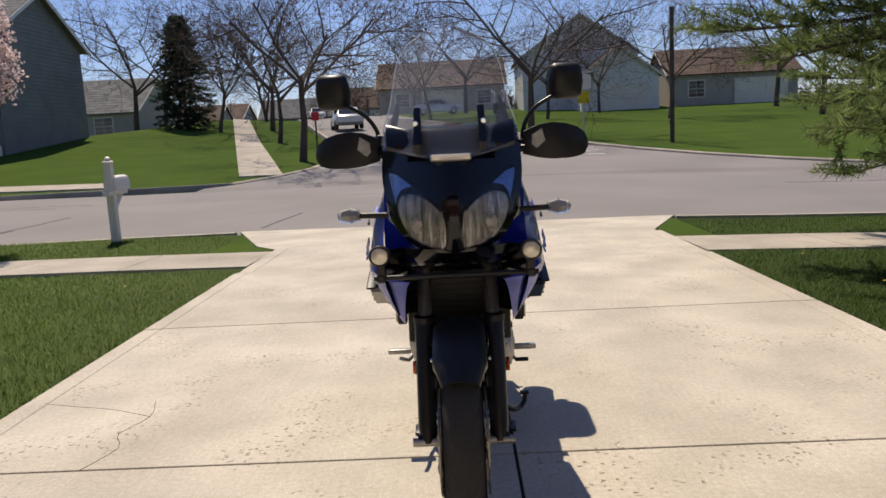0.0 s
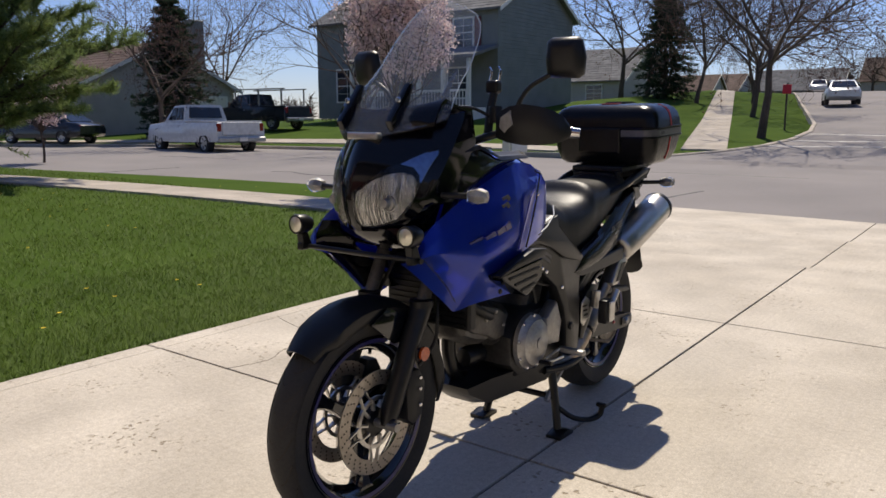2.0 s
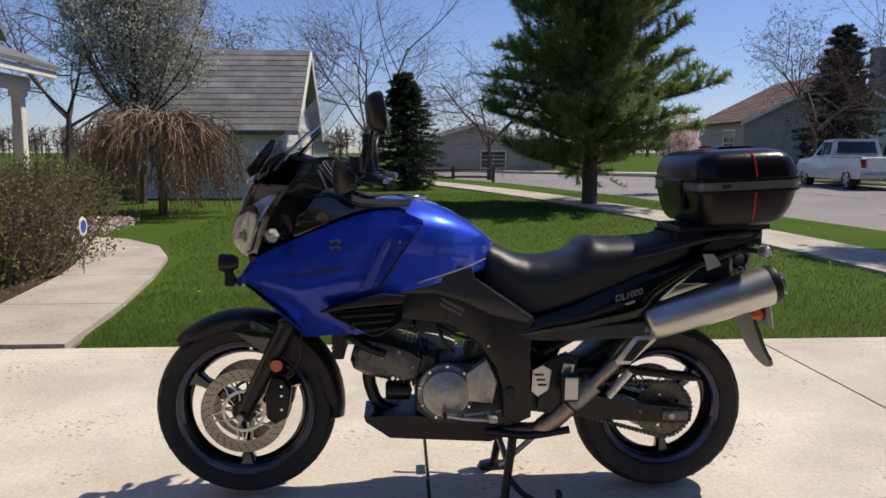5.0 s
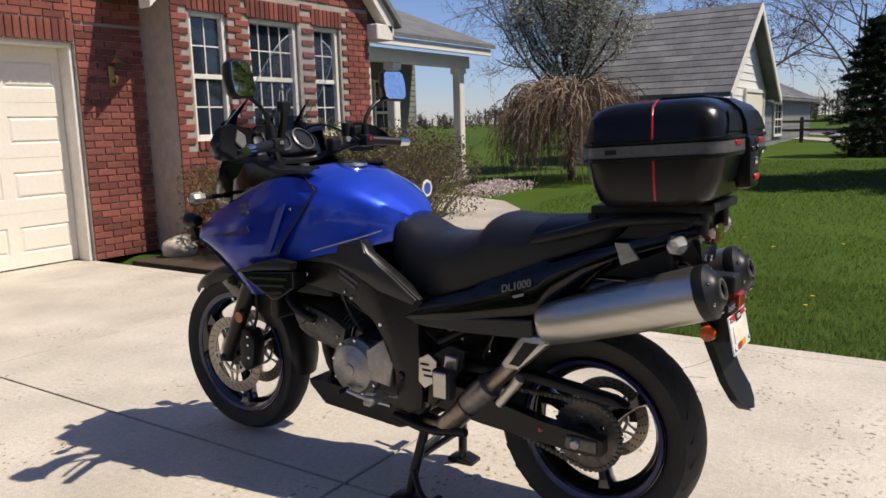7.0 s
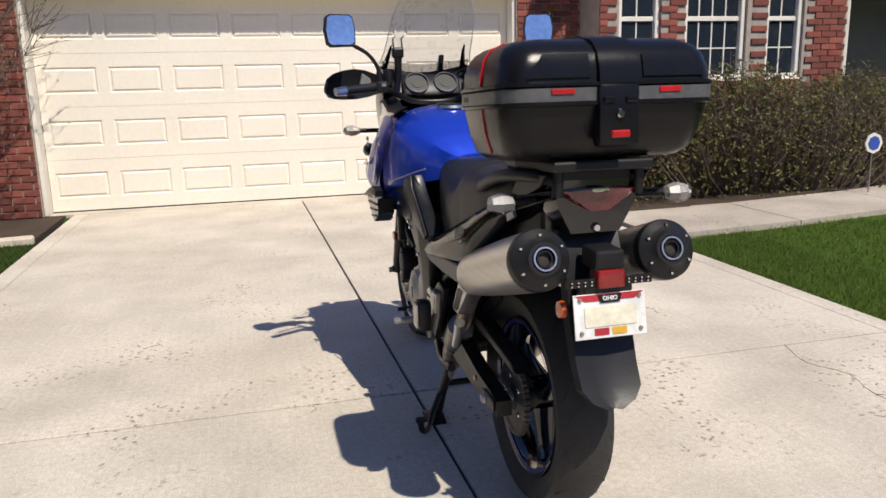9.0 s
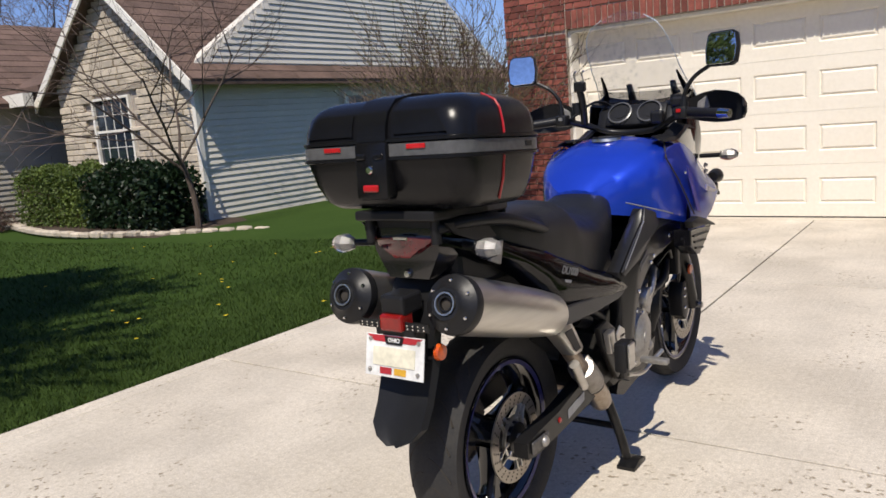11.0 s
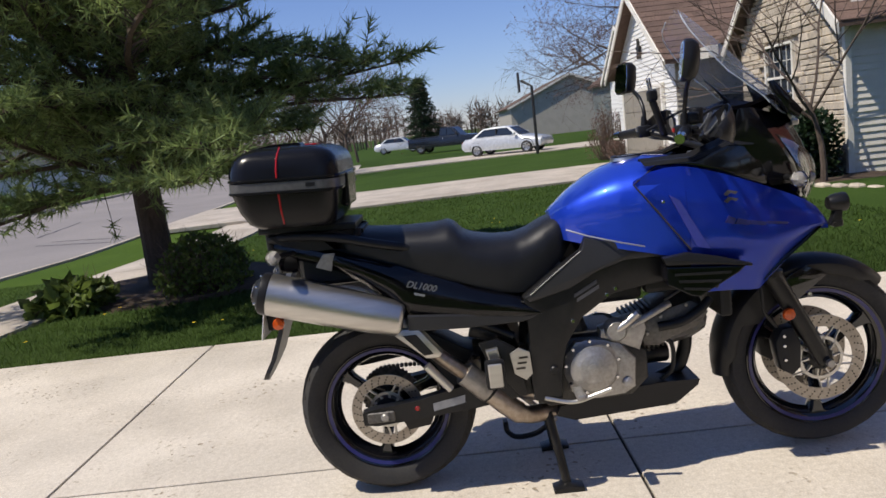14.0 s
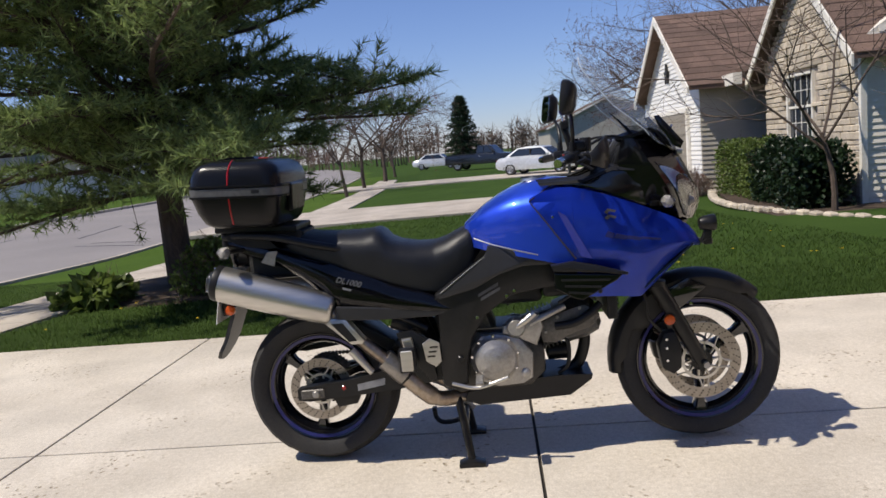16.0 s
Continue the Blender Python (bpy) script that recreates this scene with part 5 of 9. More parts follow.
# rear mudguard, plate, brake light
part("rear_mudguard", loft([[(x * w, y + 0.012 * (1 - abs(x)) - 0.02 * (abs(x) > 0.9) * -1, z) for x in (-1, -0.9, -0.45, 0, 0.45, 0.9, 1)] + [(x * w * 0.94, y + 0.02, z) for x in (0.95, 0.4, 0, -0.4, -0.95)]
                            for y, z, w in ((-1.03, 0.86, 0.085), (-1.065, 0.80, 0.082), (-1.09, 0.74, 0.084), (-1.11, 0.66, 0.086), (-1.152, 0.56, 0.084), (-1.180, 0.515, 0.082), (-1.196, 0.488, 0.058), (-1.206, 0.472, 0.016))]), "matte", bike, "black rear mudguard", smooth=True)
part("brake_light_housing", box((-0.036, -1.15, 0.785), (0.036, -1.07, 0.835), 0.008), "matte", bike)
part("brake_light", box((-0.034, -1.162, 0.748), (0.034, -1.11, 0.79), 0.007), "red_lens", bike, "red rear light above the plate")
for s in SIDES:
    br = part("plate_bracket", box((min(s * 0.036, s * 0.106), -1.15, 0.752), (max(s * 0.036, s * 0.106), -1.145, 0.772)), "black_metal", bike, "drilled metal strip")
    for k in range(4):
        for z in (0.758, 0.766):
            bolt((s * (0.046 + 0.016 * k), -1.151, z), 0.003, "y", parent=br)
    part("side_reflector", lathe([(0.001, 0.006 * s), (0.019, 0.004 * s), (0.021, -0.002 * s), (0.021, -0.008 * s), (0.001, -0.008 * s)], "x", (s * 0.098, -1.10, 0.69), 24), "orange", bike, "round orange side reflector", smooth=True)
    part("reflector_stem", box((min(s * 0.08, s * 0.092), -1.11, 0.675), (max(s * 0.08, s * 0.092), -1.09, 0.705)), "matte", bike)
tilt = Matrix.Translation((0, -1.155, 0.685)) @ Matrix.Rotation(radians(-12), 4, "X")
np_ = part("number_plate", plate([(-0.089, -0.051), (0.089, -0.051), (0.089, 0.051), (-0.089, 0.051)], -0.004, 0.0, 0.001, "y", tilt), "plate_white", bike, "white number plate with covered characters")
part("covered_number", plate([(-0.064, -0.024), (0.064, -0.024), (0.064, 0.021), (-0.064, 0.021)], -0.006, -0.0045, 0, "y", tilt), "plate_cover", np_)
part("red_band", plate([(-0.085, 0.049), (0.085, 0.049), (0.062, 0.034), (-0.062, 0.034)], -0.0055, -0.0042, 0, "y", tilt), "plate_red", np_)
part("state_panel", plate([(-0.030, 0.048), (0.030, 0.048), (0.024, 0.029), (-0.024, 0.029)], -0.007, -0.0056, 0, "y", tilt), "matte", np_)
lettering("OHIO", 0.014, tilt @ Matrix.Translation((0, -0.0075, 0.039)) @ Matrix.Rotation(radians(90), 4, "X"), "plate_white", np_, "state_letters")
part("sticker", plate([(-0.042, -0.044), (-0.006, -0.044), (-0.006, -0.028), (-0.042, -0.028)], -0.0055, -0.0042, 0, "y", tilt), "plate_red", np_)
part("sticker", plate([(0.002, -0.044), (0.038, -0.044), (0.038, -0.028), (0.002, -0.028)], -0.0055, -0.0042, 0, "y", tilt), "plate_yellow", np_)
for x in (-0.0735, 0.0735):
    for z in (-0.036, 0.039):
        bolt(tilt @ Vector((x, -0.005, z)), 0.0055, "y", parent=np_, material="cast")
part("plate_mount", box((-0.06, -1.148, 0.66), (0.06, -1.10, 0.76), 0.006), "matte", bike)

# nose cowl with twin lamps
NOSE = [(0.88, 0.05), (0.895, 0.12), (0.94, 0.165), (0.97, 0.182), (1.0, 0.192), (1.05, 0.204), (1.10, 0.212), (1.15, 0.212), (1.168, 0.206)]


PROFILE = [(0.85, 0.735), (0.89, 0.772), (0.93, 0.795), (0.98, 0.802), (1.03, 0.793), (1.08, 0.774), (1.13, 0.750), (1.168, 0.730), (1.20, 0.715)]


def nose_lift(x, z):
    """The top edge sweeps up towards the mirrors."""
    u = min(1.0, max(0.0, (z - 1.06) / 0.108))
    return 0.05 * min(1.2, abs(x) / 0.2) ** 1.5 * u * u


def nose_y(x, z):
    """How far forward the nose reaches at a height and a half-width."""
    return lerp_table(PROFILE, z)[0] - 0.62 * (math.sqrt(x * x + 0.0009) - 0.03) - 0.95 * x * x - 0.9 * nose_lift(x, z)


WRAP = [(0.88, 0.60), (0.95, 0.595), (1.0, 0.55), (1.06, 0.50), (1.12, 0.47), (1.17, 0.49), (1.19, 0.52)]
bm = bmesh.new()
rows = []
for k in range(25):
    z = 0.88 + 0.288 * k / 24
    w = lerp_table(NOSE, z)[0]
    back = min(lerp_table(WRAP, z)[0], nose_y(w, z) - 0.02)
    front = [(w * (j / 12 - 1), nose_y(w * (j / 12 - 1), z), z) for j in range(25)]
    side_ = [(w + (0.214 - w) * u * (z > 0.96) - 0.010 * u * u, nose_y(w, z) + (back - nose_y(w, z)) * u, z) for u in (0.2, 0.45, 0.72, 1.0)]
    rows.append([bm.verts.new((x, y, zz + nose_lift(x, zz))) for x, y, zz in [(-x, y, zz) for x, y, zz in side_[::-1]] + front + side_])
for a, b in zip(rows, rows[1:]):
    for j in range(len(a) - 1):
        bm.faces.new((a[j], a[j + 1], b[j + 1], b[j]))
bmesh.ops.recalc_face_normals(bm, faces=bm.faces[:])
bmesh.ops.solidify(bm, geom=bm.faces[:], thickness=0.006)
bmesh.ops.recalc_face_normals(bm, faces=bm.faces[:])
nose = part("nose_cowl", bm, "nose_black", bike, "gloss black nose cowl", smooth=True)


def lamp_reflector():
    """Silver reflector with upright flutes."""
    m = mat("fluted_reflector", (0.62, 0.61, 0.59), (0.10, 0.098, 0.09), rough=0.20, metal=0.9, scale=14, fine=70, stretch=(5.0, 1, 0.35), bump=1.0, coat=0.4)
    return m


M["flutes"] = lamp_reflector()
M["flute_chrome"] = mat("reflector_facet", (0.78, 0.77, 0.74), (0.50, 0.49, 0.46), rough=0.14, metal=0.9)


def nose_patch(outline, off, s, material, name, parent, label="", domed=0.0):
    """A patch with the given (x, z) outline that lies on the nose."""
    n = len(outline)
    cx, cz = sum(p[0] for p in outline) / n, sum(p[1] for p in outline) / n
    bm = bmesh.new()
    rings = []
    for u in (1.0, 0.8, 0.55, 0.28):
        rings.append([bm.verts.new((s * (cx + (x - cx) * u), nose_y(cx + (x - cx) * u, cz + (z - cz) * u) + off + domed * (1 - u * u), cz + (z - cz) * u)) for x, z in outline])
    c = bm.verts.new((s * cx, nose_y(cx, cz) + off + domed, cz))
    for a, b in zip(rings, rings[1:]):
        for k in range(n):
            bm.faces.new((a[k], a[(k + 1) % n], b[(k + 1) % n], b[k]))
    for k in range(n):
        bm.faces.new((rings[-1][k], rings[-1][(k + 1) % n], c))
    base = [bm.verts.new((v.co.x, v.co.y - 0.006, v.co.z)) for v in rings[0]]
    for k in range(n):
        bm.faces.new((rings[0][(k + 1) % n], rings[0][k], base[k], base[(k + 1) % n]))
    bmesh.ops.recalc_face_normals(bm, faces=bm.faces[:])
    return part(name, bm, material, parent, label, smooth=True)


LAMP = [(0.023, 0.914), (0.031, 0.897), (0.068, 0.901), (0.115, 0.920), (0.145, 0.960), (0.159, 0.996), (0.160, 1.024), (0.146, 1.043), (0.120, 1.050), (0.092, 1.043), (0.059, 1.023), (0.029, 0.994), (0.023, 0.955)]
LENS = [(0.020, 0.909), (0.030, 0.890), (0.070, 0.894), (0.119, 0.914), (0.151, 0.957), (0.165, 1.006), (0.181, 1.075), (0.196, 1.130), (0.144, 1.092), (0.092, 1.063), (0.054, 1.027), (0.025, 0.997), (0.020, 0.950)]
SIDE_LIGHT = [(0.116, 1.072), (0.146, 1.064), (0.164, 1.040), (0.166, 1.022), (0.180, 1.075), (0.194, 1.127), (0.146, 1.094)]
# the blue base paints the sky's reflection into the side lights
M["side_light_glass"] = mat("painted_sky_lens", (0.13, 0.24, 0.52), (0.09, 0.16, 0.38), rough=0.06, coat=1.0, metal=0.4)
for s in SIDES:
    lamp = nose_patch(LAMP, 0.006, s, "flutes", "headlamp_reflector", nose, "clear fluted headlamp")
    for k in range(14):
        x = 0.030 + 0.0100 * k
        zs_ = []
        for (xa, za), (xb, zb) in zip(LAMP, LAMP[1:] + LAMP[:1]):
            if (xa - x) * (xb - x) < 0:
                zs_.append(za + (zb - za) * (x - xa) / (xb - xa))
        if len(zs_) >= 2:
            lo_, hi_ = min(zs_) + 0.006, max(zs_) - 0.006
            if hi_ - lo_ > 0.02:
                cut_ = lo_ + (hi_ - lo_) * (0.5 + 0.2 * math.sin(2.3 * k))
                for za, zb in ((lo_, cut_ - 0.004), (cut_ + 0.004, hi_)):
                    part("flute", tube([(s * x, nose_y(x, z) + 0.007, z) for z in (za, (za + zb) / 2, zb)], 0.0022, 6, flat=(1, 0.6)), "flute_chrome", lamp, smooth=True)
    bulb = part("bulb_cap", lathe([(0.001, 0.012), (0.012, 0.010), (0.014, -0.004), (0.022, -0.006), (0.024, -0.012), (0.001, -0.012)], "y", (s * 0.10, nose_y(0.10, 0.965) + 0.012, 0.965), 20), "reflective", lamp, smooth=True)
    glass = nose_patch(LENS, 0.013, s, "clear", "headlamp_glass", nose, "clear headlamp glass", 0.004)
    glass.visible_shadow = False
    nose_patch(SIDE_LIGHT, 0.006, s, "side_light_glass", "side_light", nose, "side light with the sky's blue reflection painted in")
    # inner dashboard cheeks and lower lip
    part("dash_cheek", plate([(0.17, 1.085), (0.34, 1.082), (0.45, 1.118), (0.53, 1.108), (0.56, 1.06), (0.57, 0.97), (0.53, 0.975), (0.41, 1.028), (0.30, 1.06)], s * 0.180, s * 0.206, 0.011), "gloss", bike, "gloss black upper fairing panel", smooth=True)
    part("cheek_top", loft([[(s * 0.205, y, z), (s * 0.212, y, z - 0.012), (s * (0.16 if y > 0.3 else 0.17), y - 0.01, z + 0.012), (s * (0.15 if y > 0.3 else 0.165), y - 0.01, z + 0.004)] for y, z in ((0.18, 1.090), (0.34, 1.088), (0.45, 1.124), (0.53, 1.116))]), "matte", bike, "satin black inner fairing panel", smooth=True)
    # fog lamps on brackets
    fog = part("fog_lamp", lathe([(0.001, -0.035), (0.02, -0.033), (0.028, -0.015), (0.031, 0.018), (0.029, 0.024), (0.001, 0.020)], "y", (s * 0.213, 0.785, 0.885), 24), "black_metal", bike, "small round auxiliary lamp", smooth=True)
    part("fog_glass", lathe([(0.001, 0.027), (0.02, 0.0255), (0.025, 0.022), (0.001, 0.021)], "y", (s * 0.213, 0.785, 0.885), 24), "lamp_glow", fog, smooth=True)
    part("fog_bracket", plate([(0.75, 0.813), (0.79, 0.820), (0.795, 0.855), (0.77, 0.860)], s * 0.20, s * 0.224, 0.003), "black_metal", fog)
    part("fog_nut", box((s * 0.213 - 0.012, 0.765, 0.806), (s * 0.213 + 0.012, 0.795, 0.830), 0.004, 1), "black_metal", fog)
    # front indicators
    part("indicator_stalk", tube([(s * 0.200, 0.630, 0.985), (s * 0.285, 0.622, 0.987)], 0.009, 10), "matte", bike, smooth=True)
    part("indicator_lens", lathe([(0.001, -0.038), (0.018, -0.030), (0.025, -0.008), (0.025, 0.008), (0.016, 0.030), (0.001, 0.038)], "x", (s * 0.315, 0.622, 0.988), 6), "clear", bike, "clear diamond indicator").visible_shadow = False
    part("indicator_back", lathe([(0.001, -0.03), (0.014, -0.024), (0.020, 0), (0.013, 0.024), (0.001, 0.029)], "x", (s * 0.315, 0.617, 0.988), 6), "reflective", bike)
part("lamp_bar", tube([(-0.235, 0.765, 0.816), (0.235, 0.765, 0.816)], 0.008, 10), "black_metal", bike, "thin black lamp bar", smooth=True)
part("under_nose", loft([[(-w, y - 0.05, z), (-w * 0.6, y, z), (0, y + 0.012, z), (w * 0.6, y, z), (w, y - 0.05, z), (w * 0.8, y - 0.16, z), (-w * 0.8, y - 0.16, z)] for w, y, z in ((0.15, 0.742, 0.892), (0.19, 0.722, 0.865), (0.18, 0.69, 0.838), (0.12, 0.63, 0.808))]), "nose_black", bike, "black chin under the headlamps", smooth=True)
for s in SIDES:
    part("inner_panel", loft([[(s * x, y, z), (s * (x - 0.004), y - 0.012, z), (s * (x - 0.075), y - 0.10, z), (s * (x - 0.072), y - 0.085, z)] for x, y, z in ((0.200, 0.710, 0.89), (0.210, 0.728, 0.85), (0.212, 0.728, 0.81), (0.210, 0.672, 0.765), (0.203, 0.610, 0.715), (0.190, 0.545, 0.655))]), "nose_black", bike, "black inner panel of the fairing", smooth=True)
# bright steel strip stands for sunlight on the dash shelf
part("nose_vent", box((-0.058, 0.720, 1.140), (0.058, 0.748, 1.160), 0.004, 1), "steel", nose, "bright strip painting the sunlit dash shelf above the nose")

# windscreen, its carrier and the dash
SCREEN = [(1.140, 0.745, 0.207, 0.13), (1.165, 0.724, 0.205, 0.13), (1.22, 0.695, 0.20, 0.125), (1.30, 0.63, 0.185, 0.115), (1.38, 0.560, 0.178, 0.105), (1.46, 0.485, 0.168, 0.09), (1.51, 0.435, 0.150, 0.07), (1.545, 0.400, 0.122, 0.045), (1.565, 0.380, 0.085, 0.02), (1.575, 0.370, 0.045, 0.006)]


def screen_skin(lo, hi, n, off, squeeze=1.0):
    bm = bmesh.new()
    rows = []
    for k in range(n + 1):
        z = lo + (hi - lo) * k / n
        y, w, back = lerp_table(SCREEN, z)
        w *= squeeze
        rows.append([bm.verts.new((w * (j / 10 - 1), y + off - back * (j / 10 - 1) ** 2 * squeeze * squeeze, z + (0.05 - 0.07 * min(1.0, max(0.0, (z - 1.15) / 0.22))) * (j / 10 - 1) ** 2)) for j in range(21)])
    for a, b in zip(rows, rows[1:]):
        for j in range(20):
            bm.faces.new((a[j], a[j + 1], b[j + 1], b[j]))
    bmesh.ops.solidify(bm, geom=bm.faces[:], thickness=0.0035)
    bmesh.ops.recalc_face_normals(bm, faces=bm.faces[:])
    return bm


shield = part("windscreen", screen_skin(1.145, 1.575, 28, 0.012), "screen", bike, "tall clear curved windscreen", smooth=True)
shield.visible_shadow = False
for s in SIDES:
    rim = []
    for k in range(14):
        z = 1.19 + 0.375 * k / 13
        y, w, back = lerp_table(SCREEN, z)
        rim.append((s * w, y + 0.010 - back, z + 0.05 - 0.07 * min(1.0, max(0.0, (z - 1.15) / 0.22))))
    # pale tube: the light reflected along the screen's edge, put into colour
    part("screen_rim", tube(rim, 0.0018, 6), "screen_edge", shield, "polished edge of the screen with its reflection painted pale", smooth=True)
# added see-through dark skin: stands in for the dark dash behind the screen
dash_fill = part("smoked_panel", screen_skin(1.150, 1.262, 8, 0.005, 0.97), "dash_fill_mat", bike, "added dark panel standing in for the dash seen through the screen", smooth=True)
dash_fill.visible_shadow = False
part("screen_base", screen_skin(1.155, 1.186, 4, -0.002, 0.98), "nose_black", bike, "black lower edge of the screen", smooth=True)
part("dash_shroud", loft([[(x * 0.19, y - 0.07 * x * x, z + 0.03 * x * x) for x in (-1, -0.75, -0.5, -0.25, 0, 0.25, 0.5, 0.75, 1)] + [(x * 0.19, y - 0.07 * x * x, z + 0.03 * x * x - 0.012) for x in (1, 0.5, 0, -0.5, -1)] for y, z in ((0.722, 1.160), (0.708, 1.19), (0.690, 1.215), (0.672, 1.225), (0.60, 1.205), (0.54, 1.20))]), "nose_black", bike, "black dash shroud behind the screen", smooth=True)
for s in SIDES:
    edge = []
    for z in (1.18, 1.22, 1.26, 1.30, 1.34):
        y, w, back = lerp_table(SCREEN, z)
        edge.append((s * w * 0.86, y - back * 0.74 - 0.004, z + (0.05 - 0.07 * min(1.0, (z - 1.15) / 0.22)) * 0.74))
    part("screen_wing", tube(edge, [0.014, 0.013, 0.011, 0.008, 0.004], 10, flat=(0.5, 1)), "nose_black", bike, "slim black bracket along the screen edge", smooth=True)
    part("screen_arm", plate([(0.728, 1.165), (0.742, 1.19), (0.69, 1.255), (0.655, 1.298), (0.638, 1.296), (0.655, 1.25), (0.67, 1.20)], s * 0.082, s * 0.104, 0.004), "nose_black", bike, "black windscreen bracket arm", smooth=True)
    bolt((s * 0.098, 0.70, 1.25), 0.009, "y", material="chrome")
    part("dash_wing", plate([(0.452, 1.118), (0.484, 1.193), (0.534, 1.22), (0.585, 1.215), (0.616, 1.155), (0.60, 1.085), (0.53, 1.095)], s * 0.09, s * 0.168, 0.016), "matte", bike, "black dash surround", smooth=True)
dashm = Matrix.Translation((0, 0.47, 1.17)) @ Matrix.Rotation(radians(-38), 4, "X")
bm = box((-0.125, -0.012, -0.05), (0.125, 0.05, 0.055), 0.016)
bmesh.ops.transform(bm, matrix=dashm, verts=bm.verts[:])
dash = part("instrument_panel", bm, "matte", bike, "black instrument panel with round dials", smooth=True)
for x, r in ((-0.062, 0.044), (0.06, 0.044)):
    for rr, y, mt, nm in ((r, -0.016, "matte", "dial"), (r * 0.55, -0.018, "matte", "dial_face")):
        bm = lathe([(0.001, y), (rr, y), (rr, y + 0.004), (0.001, y + 0.004)], "y", (x, 0, 0.004), 28)
        bmesh.ops.transform(bm, matrix=dashm, verts=bm.verts[:])
        part(nm, bm, mt, dash)
    bm = lathe([(r, -0.024), (r + 0.006, -0.022), (r + 0.006, -0.01), (r, -0.01)], "y", (x, 0, 0.004), 28, close=True)
    bmesh.ops.transform(bm, matrix=dashm, verts=bm.verts[:])
    part("dial_ring", bm, "band", dash, smooth=True)
part("upper_clamp", box((-0.13, 0.36, 1.045), (0.13, 0.47, 1.075), 0.01), "cast", bike)
part("ignition_barrel", lathe([(0.001, 0.02), (0.018, 0.02), (0.02, 0), (0.001, 0)], "z", (0, 0.40, 1.075), 18), "steel", bike, smooth=True)

# bars, grips, guards, mirrors
def forward(obs, dy, dz):
    """Slide finished parts along the bike."""
    for o in obs:
        o.data.transform(Matrix.Translation((0, dy, dz)))


before_bars = set(bpy.data.objects)
part("handlebar", tube(bend([(-0.385, 0.165, 1.168), (-0.26, 0.215, 1.178), (-0.17, 0.285, 1.15), (-0.08, 0.345, 1.115), (0.08, 0.345, 1.115), (0.17, 0.285, 1.15), (0.26, 0.215, 1.178), (0.385, 0.165, 1.168)], 6), 0.0125, 14), "black_metal", bike, "black handlebar", smooth=True)
for s in SIDES:
    part("grip", tube([(s * 0.265, 0.213, 1.178), (s * 0.385, 0.165, 1.168)], [0.0175, 0.0165], 16), "matte", bike, "rubber grip", smooth=True)
    part("bar_end", tube([(s * 0.386, 0.1645, 1.168), (s * 0.425, 0.149, 1.165)], [0.018, 0.015], 14), "chrome", bike, "bright bar end weight", smooth=True)
    sw = part("switch_block", box((min(s * 0.215, s * 0.262), 0.19, 1.155), (max(s * 0.215, s * 0.262), 0.24, 1.20), 0.009), "matte", bike, "black switch block", smooth=True)
    part("switch", box((s * 0.235 - 0.008, 0.186, 1.18), (s * 0.235 + 0.008, 0.192, 1.192)), "red_strip" if s > 0 else "cast", sw)
    part("lever", tube(bend([(s * 0.22, 0.24, 1.172), (s * 0.27, 0.262, 1.172), (s * 0.34, 0.243, 1.165), (s * 0.40, 0.215, 1.158)], 6), [0.0075] * 18 + [0.0085], 8, flat=(1, 0.7)), "black_metal", bike, "black hand lever", smooth=True)
    # hand guard: bowed shell in front of the grip
    secs = []
    for y, x, zt, zb in ((0.258, 0.446, 1.188, 1.152), (0.284, 0.440, 1.212, 1.142), (0.304, 0.415, 1.230, 1.134), (0.322, 0.375, 1.242, 1.130), (0.332, 0.330, 1.248, 1.130), (0.336, 0.285, 1.242, 1.136), (0.326, 0.235, 1.222, 1.150)):
        c = Vector((x, y, 0))
        n = Vector((x * 1.0, (y - 0.1) * 1.6, 0)).normalized()
        secs.append([(s * (c + n * o).x, (c + n * o).y, z) for o, z in ((0, zt), (0.010, zt * 0.7 + zb * 0.3), (0.010, zt * 0.3 + zb * 0.7), (0, zb), (-0.006, zb), (0.003, zt * 0.3 + zb * 0.7), (0.003, zt * 0.7 + zb * 0.3), (-0.006, zt))])
    hg = part("hand_guard", loft(secs), "matte", bike, "black plastic hand guard", smooth=True)
    part("guard_trim", plate([(0.262, 1.21), (0.295, 1.23), (0.305, 1.19), (0.275, 1.165), (0.258, 1.18)], 0.330, 0.346, 0.003, "y") if s > 0 else plate([(-0.262, 1.21), (-0.295, 1.23), (-0.305, 1.19), (-0.275, 1.165), (-0.258, 1.18)], 0.330, 0.346, 0.003, "y"), "reflective", hg, "pale end of the hand guard")
    # mirror
    part("mirror_stalk", tube(bend([(s * 0.245, 0.22, 1.195), (s * 0.25, 0.225, 1.25), (s * 0.285, 0.222, 1.30), (s * 0.335, 0.215, 1.330), (s * 0.36, 0.21, 1.342)], 6), 0.0075, 10), "black_metal", bike, "thin black mirror stalk", smooth=True)
    part("stalk_base", tube([(s * 0.245, 0.22, 1.19), (s * 0.247, 0.222, 1.235)], [0.014, 0.01], 12), "black_metal", bike, smooth=True)
    out = [(-0.056, -0.048), (-0.044, -0.059), (0.040, -0.061), (0.056, -0.05), (0.062, 0.0), (0.053, 0.050), (0.038, 0.060), (-0.040, 0.059), (-0.053, 0.049), (-0.060, 0.0)]
    C = Vector((s * 0.395, 0.205, 1.385))
    bm = loft([[C + Vector((s * x * f, y, z * f)) for x, z in out] for y, f in ((-0.020, 0.97), (-0.014, 1.0), (0.002, 0.98), (0.018, 0.82), (0.026, 0.5))])
    turn_ = Matrix.Rotation(radians(-12 * s), 3, "Z") @ Matrix.Rotation(radians(-9), 3, "X")
